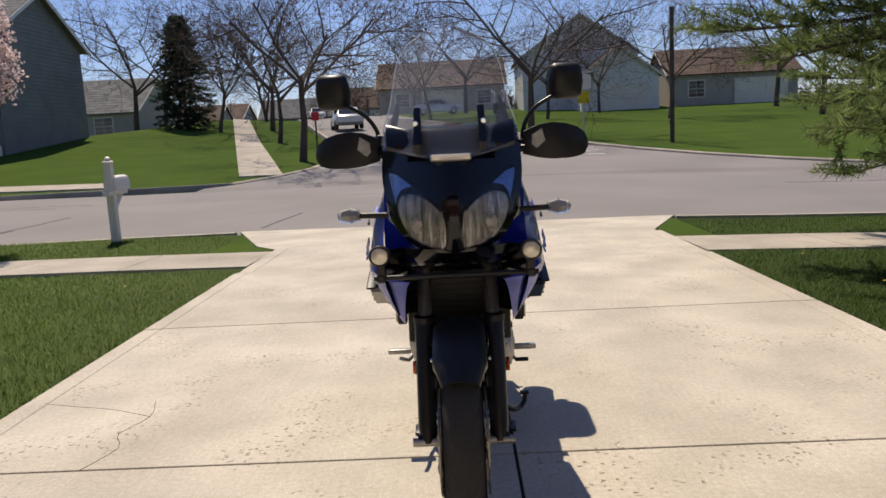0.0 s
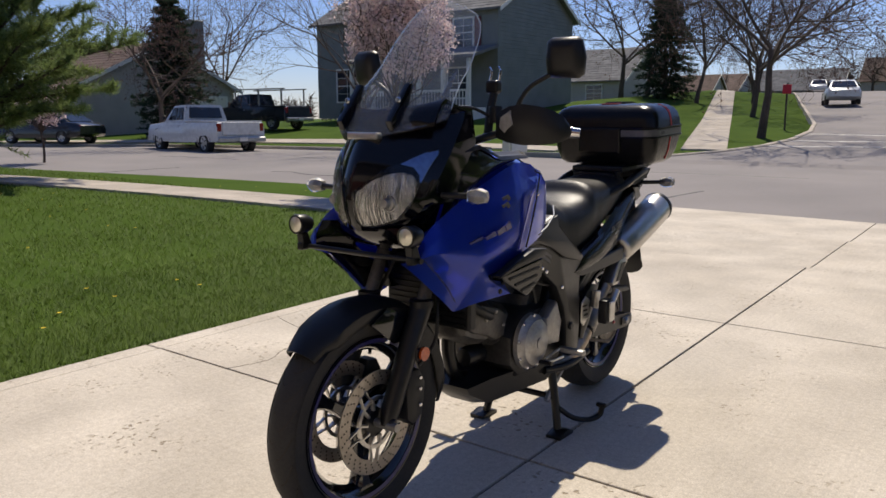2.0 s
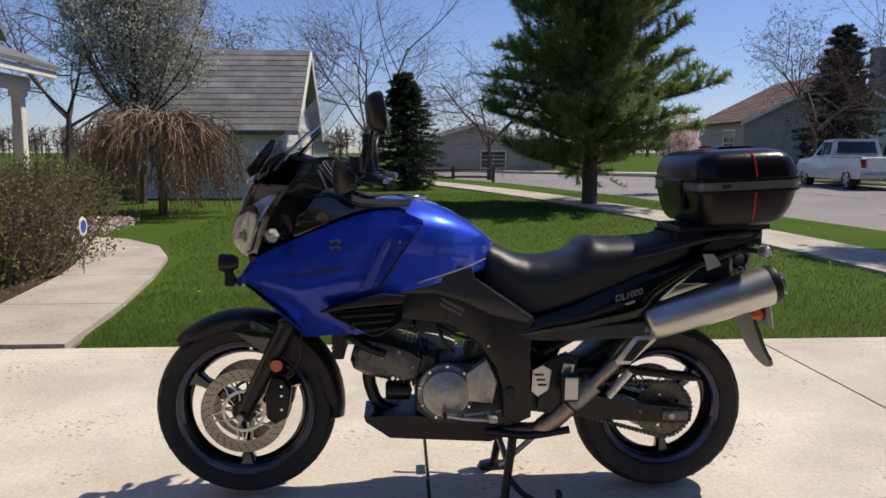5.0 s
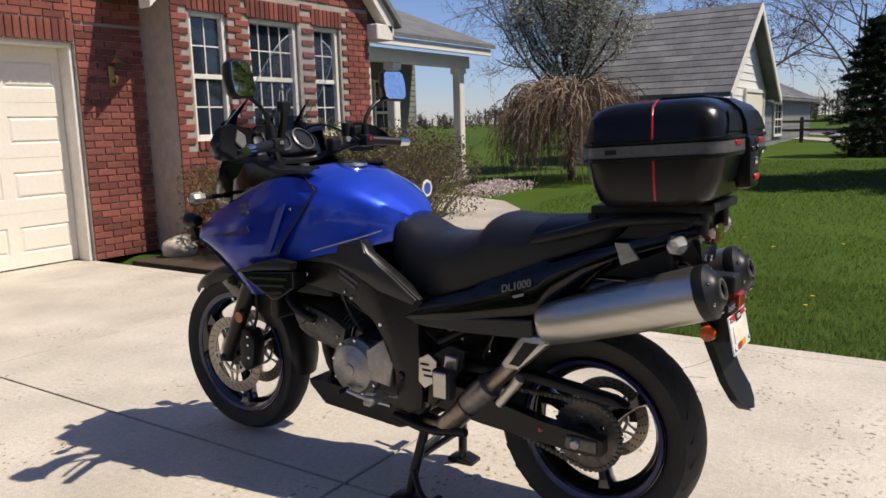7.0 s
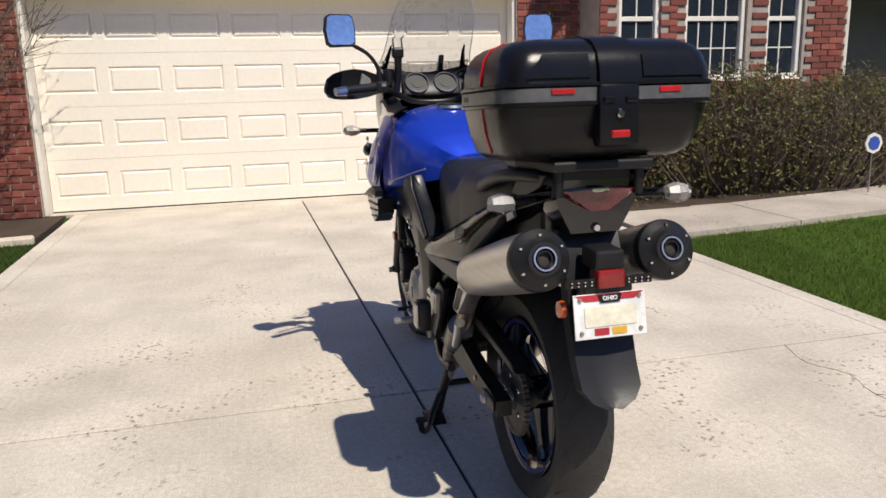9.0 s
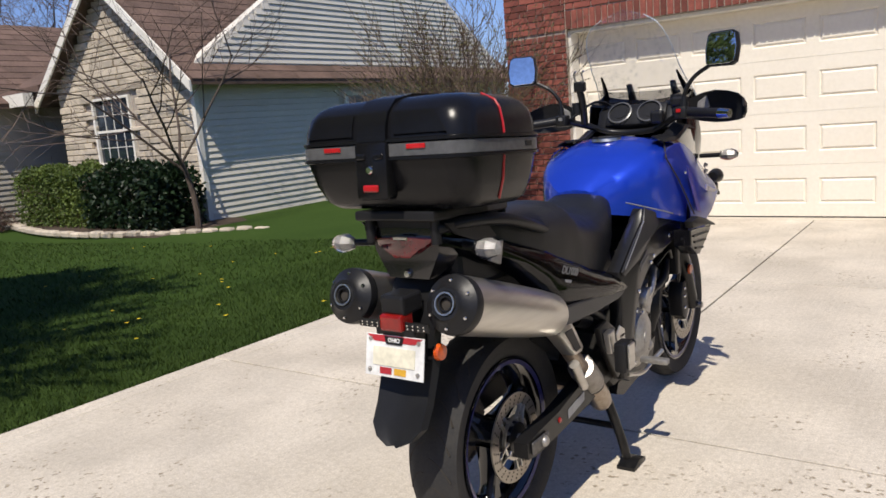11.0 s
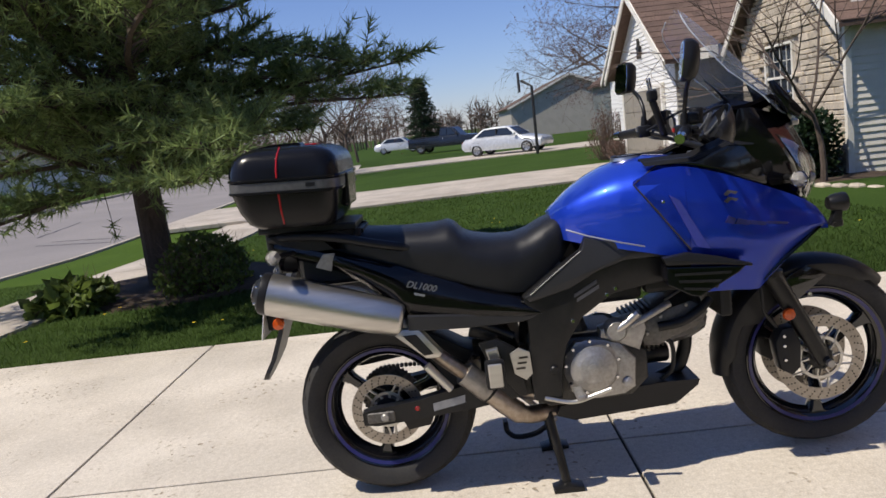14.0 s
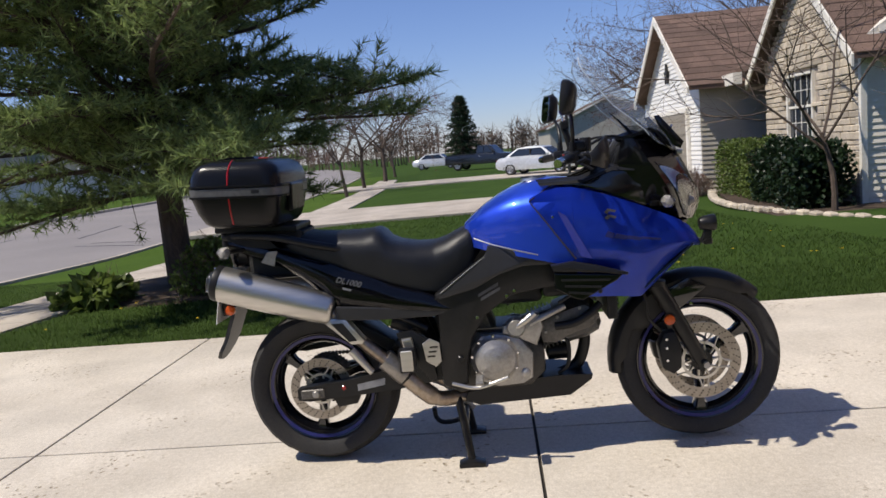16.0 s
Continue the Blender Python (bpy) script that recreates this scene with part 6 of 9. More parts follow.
    bmesh.ops.rotate(bm, cent=C, matrix=turn_, verts=bm.verts[:])
    mh = part("mirror_housing", bm, "matte", bike, "black mirror housing", smooth=True)
    bm = plate([(C.x + s * x * 0.9, C.z + z * 0.9) for x, z in out], C.y - 0.024, C.y - 0.0205, 0.001, "y")
    bmesh.ops.rotate(bm, cent=C, matrix=turn_, verts=bm.verts[:])
    part("mirror_glass", bm, "mirror", mh, "mirror glass")
    part("cable", tube(bend([(s * 0.21, 0.22, 1.18), (s * 0.16, 0.36, 1.24), (s * 0.12, 0.45, 1.20), (s * 0.09, 0.44, 1.05)], 6), 0.005, 8), "matte", bike, smooth=True)
    part("fluid_cup", lathe([(0.001, 0.03), (0.02, 0.03), (0.022, 0.024), (0.02, -0.02), (0.001, -0.02)], "z", (s * 0.2, 0.275, 1.215), 18), "matte", bike, smooth=True)
# device mounts on the left of the bar
mount = part("device_mount", tube(bend([(-0.17, 0.27, 1.16), (-0.165, 0.25, 1.24), (-0.17, 0.235, 1.30)], 5), 0.014, 10), "black_metal", bike, "black device mount on the bar", smooth=True)
part("mount_body", box((-0.19, 0.222, 1.285), (-0.145, 0.255, 1.325), 0.008), "black_metal", mount)
for x in (-0.183, -0.15):
    part("mount_claw", tube([(x, 0.235, 1.32), (x - 0.004, 0.23, 1.355), (x + 0.006, 0.228, 1.366)], 0.004, 8), "chrome", mount, smooth=True)
part("bar_clip", box((0.10, 0.26, 1.14), (0.15, 0.30, 1.19), 0.01), "matte", bike)
part("brake_reservoir", box((0.195, 0.23, 1.20), (0.25, 0.27, 1.235), 0.008), "matte", bike)
forward(set(bpy.data.objects) - before_bars, 0.085, -0.004)

# pegs, levers, stand
for s in SIDES:
    part("foot_peg", box((min(s * 0.205, s * 0.30), -0.125, 0.355), (max(s * 0.205, s * 0.30), -0.095, 0.375), 0.005), "cast", bike, "ribbed foot peg", smooth=True)
    part("heel_plate", plate([(-0.255, 0.515), (-0.290, 0.535), (-0.322, 0.515), (-0.312, 0.445), (-0.275, 0.420), (-0.252, 0.440)], s * 0.206, s * 0.212, 0.002), "steel", bike, "slotted steel heel plate")
    for k in range(3):
        part("slot", box((s * 0.2125 - 0.0012, -0.305 + 0.006 * k, 0.460 + 0.018 * k), (s * 0.2125 + 0.0012, -0.274 + 0.006 * k, 0.467 + 0.018 * k)), "joint", bike)
    part("peg_hanger", plate([(-0.30, 0.53), (-0.36, 0.57), (-0.42, 0.56), (-0.40, 0.50), (-0.345, 0.42), (-0.30, 0.36), (-0.275, 0.37)], s * 0.178, s * 0.2, 0.004), "black_metal", bike, smooth=True)
    peg = part("pillion_peg", box((min(s * 0.235, s * 0.275), -0.41, 0.42), (max(s * 0.235, s * 0.275), -0.345, 0.515), 0.008), "matte", bike, "black pillion peg folded up", smooth=True)
    part("peg_plate", box((min(s * 0.2755, s * 0.284), -0.40, 0.43), (max(s * 0.2755, s * 0.284), -0.355, 0.51), 0.003, 1), "steel", peg)
    part("peg_link", plate([(-0.40, 0.54), (-0.36, 0.545), (-0.35, 0.48), (-0.385, 0.47)], s * 0.20, s * 0.222, 0.004), "steel", bike)
    part("sub_frame_tube", tube([(s * 0.155, -0.30, 0.56), (s * 0.14, -0.62, 0.74)], 0.016, 10), "black_metal", bike, smooth=True)
part("brake_pedal", tube(bend([(0.20, -0.22, 0.345), (0.215, -0.13, 0.325), (0.225, -0.05, 0.345), (0.24, 0.0, 0.365)], 6), 0.008, 10), "steel", bike, "silver brake pedal", smooth=True)
part("gear_lever", tube(bend([(-0.20, -0.13, 0.33), (-0.21, -0.02, 0.34), (-0.215, 0.05, 0.355)], 6), 0.007, 10), "steel", bike, "silver gear lever", smooth=True)
part("gear_toe", tube([(-0.205, 0.05, 0.356), (-0.255, 0.05, 0.356)], 0.008, 10), "matte", bike, smooth=True)
part("gear_rod", tube([(-0.185, -0.15, 0.36), (-0.19, -0.02, 0.345)], 0.005, 8), "steel", bike)
stand = part("centre_stand", tube([(-0.11, -0.21, 0.26), (-0.15, -0.185, 0.10), (-0.165, -0.175, 0.02)], [0.017, 0.016, 0.016], 12), "black_metal", bike, "black centre stand", smooth=True)
part("stand_leg", tube([(0.11, -0.21, 0.26), (0.15, -0.185, 0.10), (0.165, -0.175, 0.02)], [0.017, 0.016, 0.016], 12), "black_metal", stand, smooth=True)
part("stand_bar", tube([(-0.14, -0.19, 0.14), (0.14, -0.19, 0.14)], 0.012, 10), "black_metal", stand, smooth=True)
for s in SIDES:
    part("stand_foot", plate([(-0.225, 0.0), (-0.225, 0.012), (-0.175, 0.026), (-0.12, 0.012), (-0.12, 0.0)], s * 0.145, s * 0.21, 0.003), "black_metal", stand, smooth=True)
part("stand_tang", tube(bend([(-0.16, -0.19, 0.10), (-0.20, -0.24, 0.055), (-0.235, -0.31, 0.035), (-0.262, -0.345, 0.05), (-0.268, -0.35, 0.085)], 6), 0.011, 10), "black_metal", stand, smooth=True)
part("tang_foot", box((-0.285, -0.36, 0.082), (-0.245, -0.34, 0.098), 0.004), "matte", stand)
part("stand_spring", tube([(-0.12, -0.16, 0.13), (-0.13, -0.33, 0.29)], 0.011, 8), "cast", stand, smooth=True)
part("side_stand", tube(bend([(-0.14, -0.10, 0.27), (-0.165, -0.25, 0.262), (-0.17, -0.40, 0.285)], 5), 0.014, 10), "black_metal", bike, "folded side stand", smooth=True)
part("drain_hose", tube([(0.02, 0.05, 0.26), (0.02, 0.055, 0.20)], 0.004, 6), "matte", bike)

# top case: lid and base shells with a reflective band
case = tagged(new("top_case"), "")
case.parent = bike
case["label"] = "large black plastic top case with grey reflective band"
# the rack holds the case higher at the back
CASE_TILT = Matrix.Translation((0, -0.975, 1.168)) @ Matrix.Rotation(radians(-3.5), 4, "X") @ Matrix.Diagonal((1, 1, 1.07, 1)) @ Matrix.Translation((0, 0.975, -1.165))
case.matrix_local = CASE_TILT
#       z     half-width  front    rear   corner
CASE = [(1.035, 0.205, -0.835, -1.085, 0.05), (1.05, 0.226, -0.822, -1.11, 0.055), (1.09, 0.240, -0.808, -1.135, 0.06), (1.14, 0.248, -0.80, -1.152, 0.06), (1.152, 0.25, -0.798, -1.155, 0.06)]
LID = [(1.180, 0.250, -0.798, -1.155, 0.06), (1.215, 0.247, -0.80, -1.152, 0.06), (1.243, 0.239, -0.808, -1.142, 0.06), (1.260, 0.226, -0.822, -1.126, 0.055), (1.271, 0.207, -0.842, -1.104, 0.05), (1.277, 0.185, -0.86, -1.085, 0.045), (1.280, 0.11, -0.90, -1.03, 0.03)]


def case_ring(z, w, f, r, c, grow=0.0):
    pts = []
    for cx, cy, a0 in ((w - c, f - c, 0), (-(w - c), f - c, 90), (-(w - c), r + c, 180), (w - c, r + c, 270)):
        for k in range(7):
            a = radians(a0 + 15 * k)
            pts.append((cx + (c + grow) * math.cos(a), cy + (c + grow) * math.sin(a), z))
    return pts


part("case_base", loft([case_ring(*q) for q in CASE]), "boxblack", case, "black case base", smooth=True)
part("case_lid", loft([case_ring(*q) for q in LID]), "boxblack", case, "black case lid", smooth=True)
part("case_band", loft([case_ring(z, 0.250, -0.798, -1.155, 0.06, g) for z, g in ((1.150, -0.002), (1.152, 0.004), (1.178, 0.004), (1.180, -0.002))]), "band", case, "grey reflective band", smooth=True)
for z in (1.147, 1.185):
    part("case_lip", loft([case_ring(z + dz, 0.250, -0.798, -1.155, 0.06, g) for dz, g in ((-0.005, 0.0), (-0.003, 0.007), (0.003, 0.007), (0.005, 0.0))]), "boxblack", case, smooth=True)
latch = part("case_latch", box((-0.048, -1.172, 1.06), (0.048, -1.130, 1.185), 0.010), "boxblack", case, "black latch plate with lock", smooth=True)
part("lid_ridge", loft([[(x, y, z) for x, y, z in ((-0.043, y0, z0), (0.043, y0, z0), (0.043, y0 + 0.03, z0 - 0.03), (-0.043, y0 + 0.03, z0 - 0.03))] for y0, z0 in ((-1.164, 1.185), (-1.162, 1.215), (-1.150, 1.246), (-1.118, 1.274), (-1.05, 1.287), (-0.95, 1.289))]), "boxblack", case, "raised centre ridge of the lid", smooth=True)
bolt((0, -1.174, 1.125), 0.010, "y", parent=latch, h=0.005, name="lock")
part("red_button", box((-0.022, -1.178, 1.078), (0.022, -1.168, 1.093), 0.003, 1), "red_strip", latch, "red release button")
for s in SIDES:
    part("latch_hinge", box((s * 0.026 - 0.014, -1.177, 1.147), (s * 0.026 + 0.014, -1.168, 1.160), 0.003, 1), "boxblack", latch)
    part("rear_reflector", box((s * 0.125 - 0.026, -1.1625, 1.166), (s * 0.125 + 0.026, -1.157, 1.176), 0.001, 1), "red_strip", case, "small red reflector")
    part("red_line", tube([(s * 0.190, -0.985, 1.277), (s * 0.226, -0.985, 1.261), (s * 0.240, -0.988, 1.243), (s * 0.2485, -0.99, 1.212), (s * 0.251, -0.99, 1.19)], 0.003, 6), "red_strip", case, "thin red line on the case")
    part("red_line", tube([(s * 0.2485, -0.99, 1.142), (s * 0.241, -0.988, 1.09), (s * 0.227, -0.985, 1.05)], 0.003, 6), "red_strip", case)
    part("band_print", plate([(-0.90, 1.16), (-0.87, 1.16), (-0.87, 1.171), (-0.90, 1.171)], s * 0.2535, s * 0.2552), "matte", case)
for s in SIDES:
    part("lid_panel", loft([[(s * x, y, z) for x, y, z in ((0.062, y0, z0), (0.205 - 0.02 * k, y0, z0), (0.205 - 0.02 * k, y0 + 0.02, z0 - 0.02), (0.062, y0 + 0.02, z0 - 0.02))] for k, (y0, z0) in enumerate(((-1.1575, 1.198), (-1.1545, 1.222), (-1.146, 1.244)))]), "boxblack", case, "raised panel on the lid", smooth=True)
part("lid_badge", box((-0.04, -0.93, 1.2795), (0.04, -0.89, 1.2835), 0.001, 1), "red_strip", case, "dark red badge on the lid")
part("hinge_block", box((-0.10, -0.81, 1.08), (0.10, -0.785, 1.19), 0.01), "boxblack", case)

# ---- plants ----
class Builder:
    """Collects tubes and leaves as plain lists, for meshes too large for bmesh."""

    def __init__(self):
        self.v, self.f = [], []

    def tube(self, pts, radii, sides):
        base = len(self.v)
        last = None
        for i, p in enumerate(pts):
            d = (pts[min(i + 1, len(pts) - 1)] - pts[max(i - 1, 0)]).normalized()
            u = d.orthogonal().normalized() if last is None else (last - d * last.dot(d)).normalized()
            last = u
            w = d.cross(u)
            for k in range(sides):
                a = 2 * math.pi * k / sides
                q = p + (u * math.cos(a) + w * math.sin(a)) * radii[i]
                self.v.append((q.x, q.y, q.z))
        for i in range(len(pts) - 1):
            for k in range(sides):
                a, b = base + i * sides + k, base + i * sides + (k + 1) % sides
                self.f.append((a, b, b + sides, a + sides))

    def leaf(self, p, d, n, length, width):
        """A bent four-cornered leaf."""
        w = d.cross(n).normalized() * width
        i = len(self.v)
        q = p + d * length * 0.5 + n * length * 0.12
        e = p + d * length
        for c in (p, q + w, e, q - w):
            self.v.append((c.x, c.y, c.z))
        self.f.append((i, i + 1, i + 2, i + 3))

    def needle(self, p, d, length, width, rng):
        w = Vector((rng.uniform(-1, 1), rng.uniform(-1, 1), rng.uniform(-1, 1))).cross(d)
        if w.length < 1e-4:
            return
        w = w.normalized() * width
        i = len(self.v)
        e = p + d * length
        for c in (p - w, p + w, e):
            self.v.append((c.x, c.y, c.z))
        self.f.append((i, i + 1, i + 2))

    def done(self, name, material, parent=None, label=""):
        return raw(name, self.v, self.f, material, parent, label)


def unit(rng):
    while True:
        v = Vector((rng.uniform(-1, 1), rng.uniform(-1, 1), rng.uniform(-1, 1)))
        if 0.05 < v.length < 1:
            return v.normalized()


def bare_tree(name, label, h, trunk_h, trunk_r, spread, seed, group="", depth=5, bloom=None, bloom_n=0, bloom_size=0.03, lift=0.55, twig_sides=3):
    """A leafless or blossoming tree: trunk, forking limbs, twigs and perhaps blossom."""
    rng = random.Random(seed)
    root = tagged(new(name), label, "tree", group)
    wood, twigs, flowers = Builder(), Builder(), Builder()
    tips = []

    def grow(p, d, length, r, level):
        n = 4 if level < 3 else 3
        pts, rad = [p], [r]
        q, dd = p.copy(), d.copy()
        for k in range(n):
            dd = (dd + unit(rng) * 0.14 + Vector((0, 0, 0.05 if level < 4 else -0.02))).normalized()
            q = q + dd * (length / n)
            pts.append(q.copy()), rad.append(r * (1 - 0.45 * (k + 1) / n))
        (wood if level < 3 else twigs).tube(pts, rad, 8 if level == 0 else (5 if level < 3 else twig_sides))
        if level >= depth:
            tips.append((pts, dd))
            return
        kids = (5, 4, 4, 4, 3, 3)[level]
        for k in range(kids):
            at = 0.35 + 0.65 * (k + rng.random()) / kids if level else 0.72 + 0.28 * (k + 1) / kids
            i = min(int(at * n), n - 1)
            u = at * n - i
            s = pts[i].lerp(pts[i + 1], min(1, u))
            side = unit(rng)
            side = (side - dd * side.dot(dd)).normalized()
            if level == 0:
                ang = 2 * math.pi * k / kids + seed
                side = Vector((math.cos(ang), math.sin(ang), 0))
            nd = (dd * (lift if level else 0.75) + side * (spread if level == 0 else 0.8)).normalized()
            grow(s, nd, length * rng.uniform(0.55, 0.78) if level else (h - trunk_h) * rng.uniform(0.5, 0.68), r * (0.5 if level else 0.42), level + 1)

    grow(Vector((0, 0, -0.1)), Vector((0, 0, 1)), trunk_h * 1.35, trunk_r, 0)
    wood.done("trunk", "bark", root), twigs.done("branch_work", "twig", root)
    if bloom:
        for _ in range(bloom_n):
            pts, dd = rng.choice(tips)
            k = rng.randrange(len(pts) - 1)
            p = pts[k].lerp(pts[k + 1], rng.random()) + unit(rng) * bloom_size * 1.3
            flowers.leaf(p, unit(rng), unit(rng), bloom_size * rng.uniform(0.7, 1.4), bloom_size * 0.45)
        tagged(flowers.done("blossom" if bloom in ("blossom", "pear") else "bud_mass", bloom, root), kind="stuff")
    return root


def pine(name, label, h, reach, first, seed, tufts, group="", material="needle", long=0.16, droop=0.0, whorl=0.42, dense=6, lean_to=0.35, lopsided=0.0, thick=0.045, sub=4, taper=0.62):
    """A conifer: straight trunk, whorls of limbs, side shoots and bottle-brush tufts of needles along them."""
    rng = random.Random(seed)
    root = tagged(new(name), label, "tree", group)
    wood, limbs, needles = Builder(), Builder(), Builder()
    trunk = [Vector((0.05 * math.sin(z * 0.9), 0.04 * math.cos(z * 0.7), z)) for z in [h * k / 12 - (0.15 if k == 0 else 0) for k in range(13)]]
    wood.tube(trunk, [0.019 * h * (1 - 0.93 * k / 12) + 0.006 for k in range(13)], 10)
    z = first
    spots = []
    while z < h * 0.985:
        u = (z - first) / (h - first)
        length = reach * (1 - u) ** taper * (0.78 + 0.22 * min(1, u * 4))
        spin = rng.uniform(0, 6.28)
        for k in range(dense):
            a = spin + 2 * math.pi * (k + rng.uniform(-0.35, 0.35)) / dense
            L = length * rng.uniform(0.62, 1.08) * (1 + lopsided * math.cos(a)) + 0.12
            d = Vector((math.cos(a), math.sin(a), lean_to * (0.4 + u) - droop))
            p = Vector((0, 0, z + rng.uniform(-0.15, 0.15)))
            pts = [p]
            for s in range(6):
                d = (d + Vector((0, 0, 0.10 * u - 0.012 - droop * 0.3)) + unit(rng) * 0.15).normalized()
                p = p + d * L / 6
                pts.append(p)
            limbs.tube(pts, [0.014 * L * (1 - 0.85 * s / 6) + 0.004 for s in range(7)], 4)
            for s in range(1, 7):
                for _ in range(max(2, round(sub * L / 2.3))):
                    side = unit(rng)
                    side.z = abs(side.z) * 0.35
                    q = pts[s - 1].lerp(pts[s], rng.random())
                    m = L * rng.uniform(0.16, 0.40) * (1.2 - s / 8)
                    sd = (d * 0.75 + side * 0.8).normalized()
                    e = q + sd * m + Vector((0, 0, 0.04))
                    limbs.tube([q, e], [0.006, 0.003], 3)
                    if s > 1:
                        spots.append((q.lerp(e, 0.45), sd))
                    spots.append((q.lerp(e, 0.75), sd)), spots.append((e, sd))
            spots.append((pts[-1], d)), spots.append((pts[-2], d))
        z += whorl * (1 - 0.45 * u)
    per = max(5, tufts // max(1, len(spots)))
    for p, d in spots:
        for _ in range(per):
            nd = (d * 0.75 + unit(rng) * 0.9 + Vector((0, 0, 0.12))).normalized()
            needles.needle(p + d * rng.uniform(-0.6, 0.3) * long, nd, long * rng.uniform(0.6, 1.1), long * thick, rng)
    wood.done("trunk", "bark", root), limbs.done("branch_work", "bark", root)
    tagged(needles.done("needle_mass", material, root), kind="stuff")
    return root


def shrub(name, label, lo, hi, seed, stems, leaves, material, size, group="", dome=0.35, stem_r=0.008, category="shrub", fuzz=0.0):
    """A shrub filling a box: stems from the ground and leaves in an uneven crown."""
    rng = random.Random(seed)
    root = tagged(new(name), label, category, group)
    wood, leaf = Builder(), Builder()
    lo, hi = Vector(lo), Vector(hi)
    mid, half = (lo + hi) / 2, (hi - lo) / 2

    def top(x, y):
        u, v = (x - mid.x) / half.x, (y - mid.y) / half.y
        edge = max(0.0, 1 - max(abs(u), abs(v)) ** 4)
        return lo.z + (hi.z - lo.z) * (1 - dome + dome * edge) * (0.86 + 0.20 * noise.noise(Vector((x * 1.7, y * 1.7, seed))))

    for _ in range(stems):
        x, y = rng.uniform(lo.x, hi.x), rng.uniform(lo.y, hi.y)
        b = Vector((mid.x + (x - mid.x) * 0.6, mid.y + (y - mid.y) * 0.5, lo.z - 0.04))
        e = Vector((x, y, top(x, y) * rng.uniform(0.8, 1.04)))
        c = b.lerp(e, 0.5) + unit(rng) * 0.06
        wood.tube([b, c, e], [stem_r * rng.uniform(0.7, 1.5), stem_r * 0.7, stem_r * 0.3], 3)
        for _ in range(3):
            s = c.lerp(e, rng.random())
            wood.tube([s, s + (unit(rng) + Vector((0, 0, 0.7))).normalized() * rng.uniform(0.1, 0.3)], [stem_r * 0.5, stem_r * 0.2], 3)
    for _ in range(leaves):
        x, y = rng.uniform(lo.x, hi.x), rng.uniform(lo.y, hi.y)
        t = top(x, y)
        z = lo.z + (t - lo.z) * (1 - rng.random() ** 1.6 * 0.95)
        p = Vector((x, y, z)) + unit(rng) * fuzz
        leaf.leaf(p, unit(rng), unit(rng), size * rng.uniform(0.6, 1.4), size * 0.38)
    wood.done("stem_work", "twig", root)
    tagged(leaf.done("leaf_mass", material, root), kind="stuff")
    return root


def place(ob, x, y, rz=0.0, s=1.0, dz=0.0):
    ob.matrix_world = Matrix.Translation((x, y, height(x, y) + dz)) @ Matrix.Rotation(radians(rz), 4, "Z") @ Matrix.Scale(s, 4)
    return ob


def again(ob, x, y, rz, s=1.0, dz=0.0):
    o = copy_thing(ob, Matrix.Translation((x, y, height(x, y) + dz)) @ Matrix.Rotation(radians(rz), 4, "Z"))
    o.scale = (s, s, s)
    return o


# pines of the front yards
place(pine("pine_tree", "large long-needled pine with a bare lower trunk beside the drive", 8.4, 3.0, 1.30, 3, 470000, long=0.15, whorl=0.27, dense=10, lopsided=0.46, lean_to=0.12, sub=6, thick=0.052), -5.75, -3.85)
place(pine("pine_tree", "long-needled pine standing in the front lawn", 9.0, 2.95, 0.85, 8, 420000, long=0.19, whorl=0.42, dense=8, sub=7, lean_to=0.65, thick=0.045, taper=0.38), 14.0, -4.05)
sp = place(pine("spruce_tree", "dark narrow spruce by a house", 6.2, 2.0, 0.25, 11, 60000, material="spruce", long=0.16, droop=0.15, whorl=0.22, dense=9, lean_to=0.1, sub=3, thick=0.13), 31.0, -19.6, 0, 1.04)
again(sp, 20.0, 0.05, 70, 0.53).scale = (0.68, 0.68, 0.54)
again(sp, -95, -3.5, 10, 1.35), again(sp, 17.5, -47, 120, 1.15)


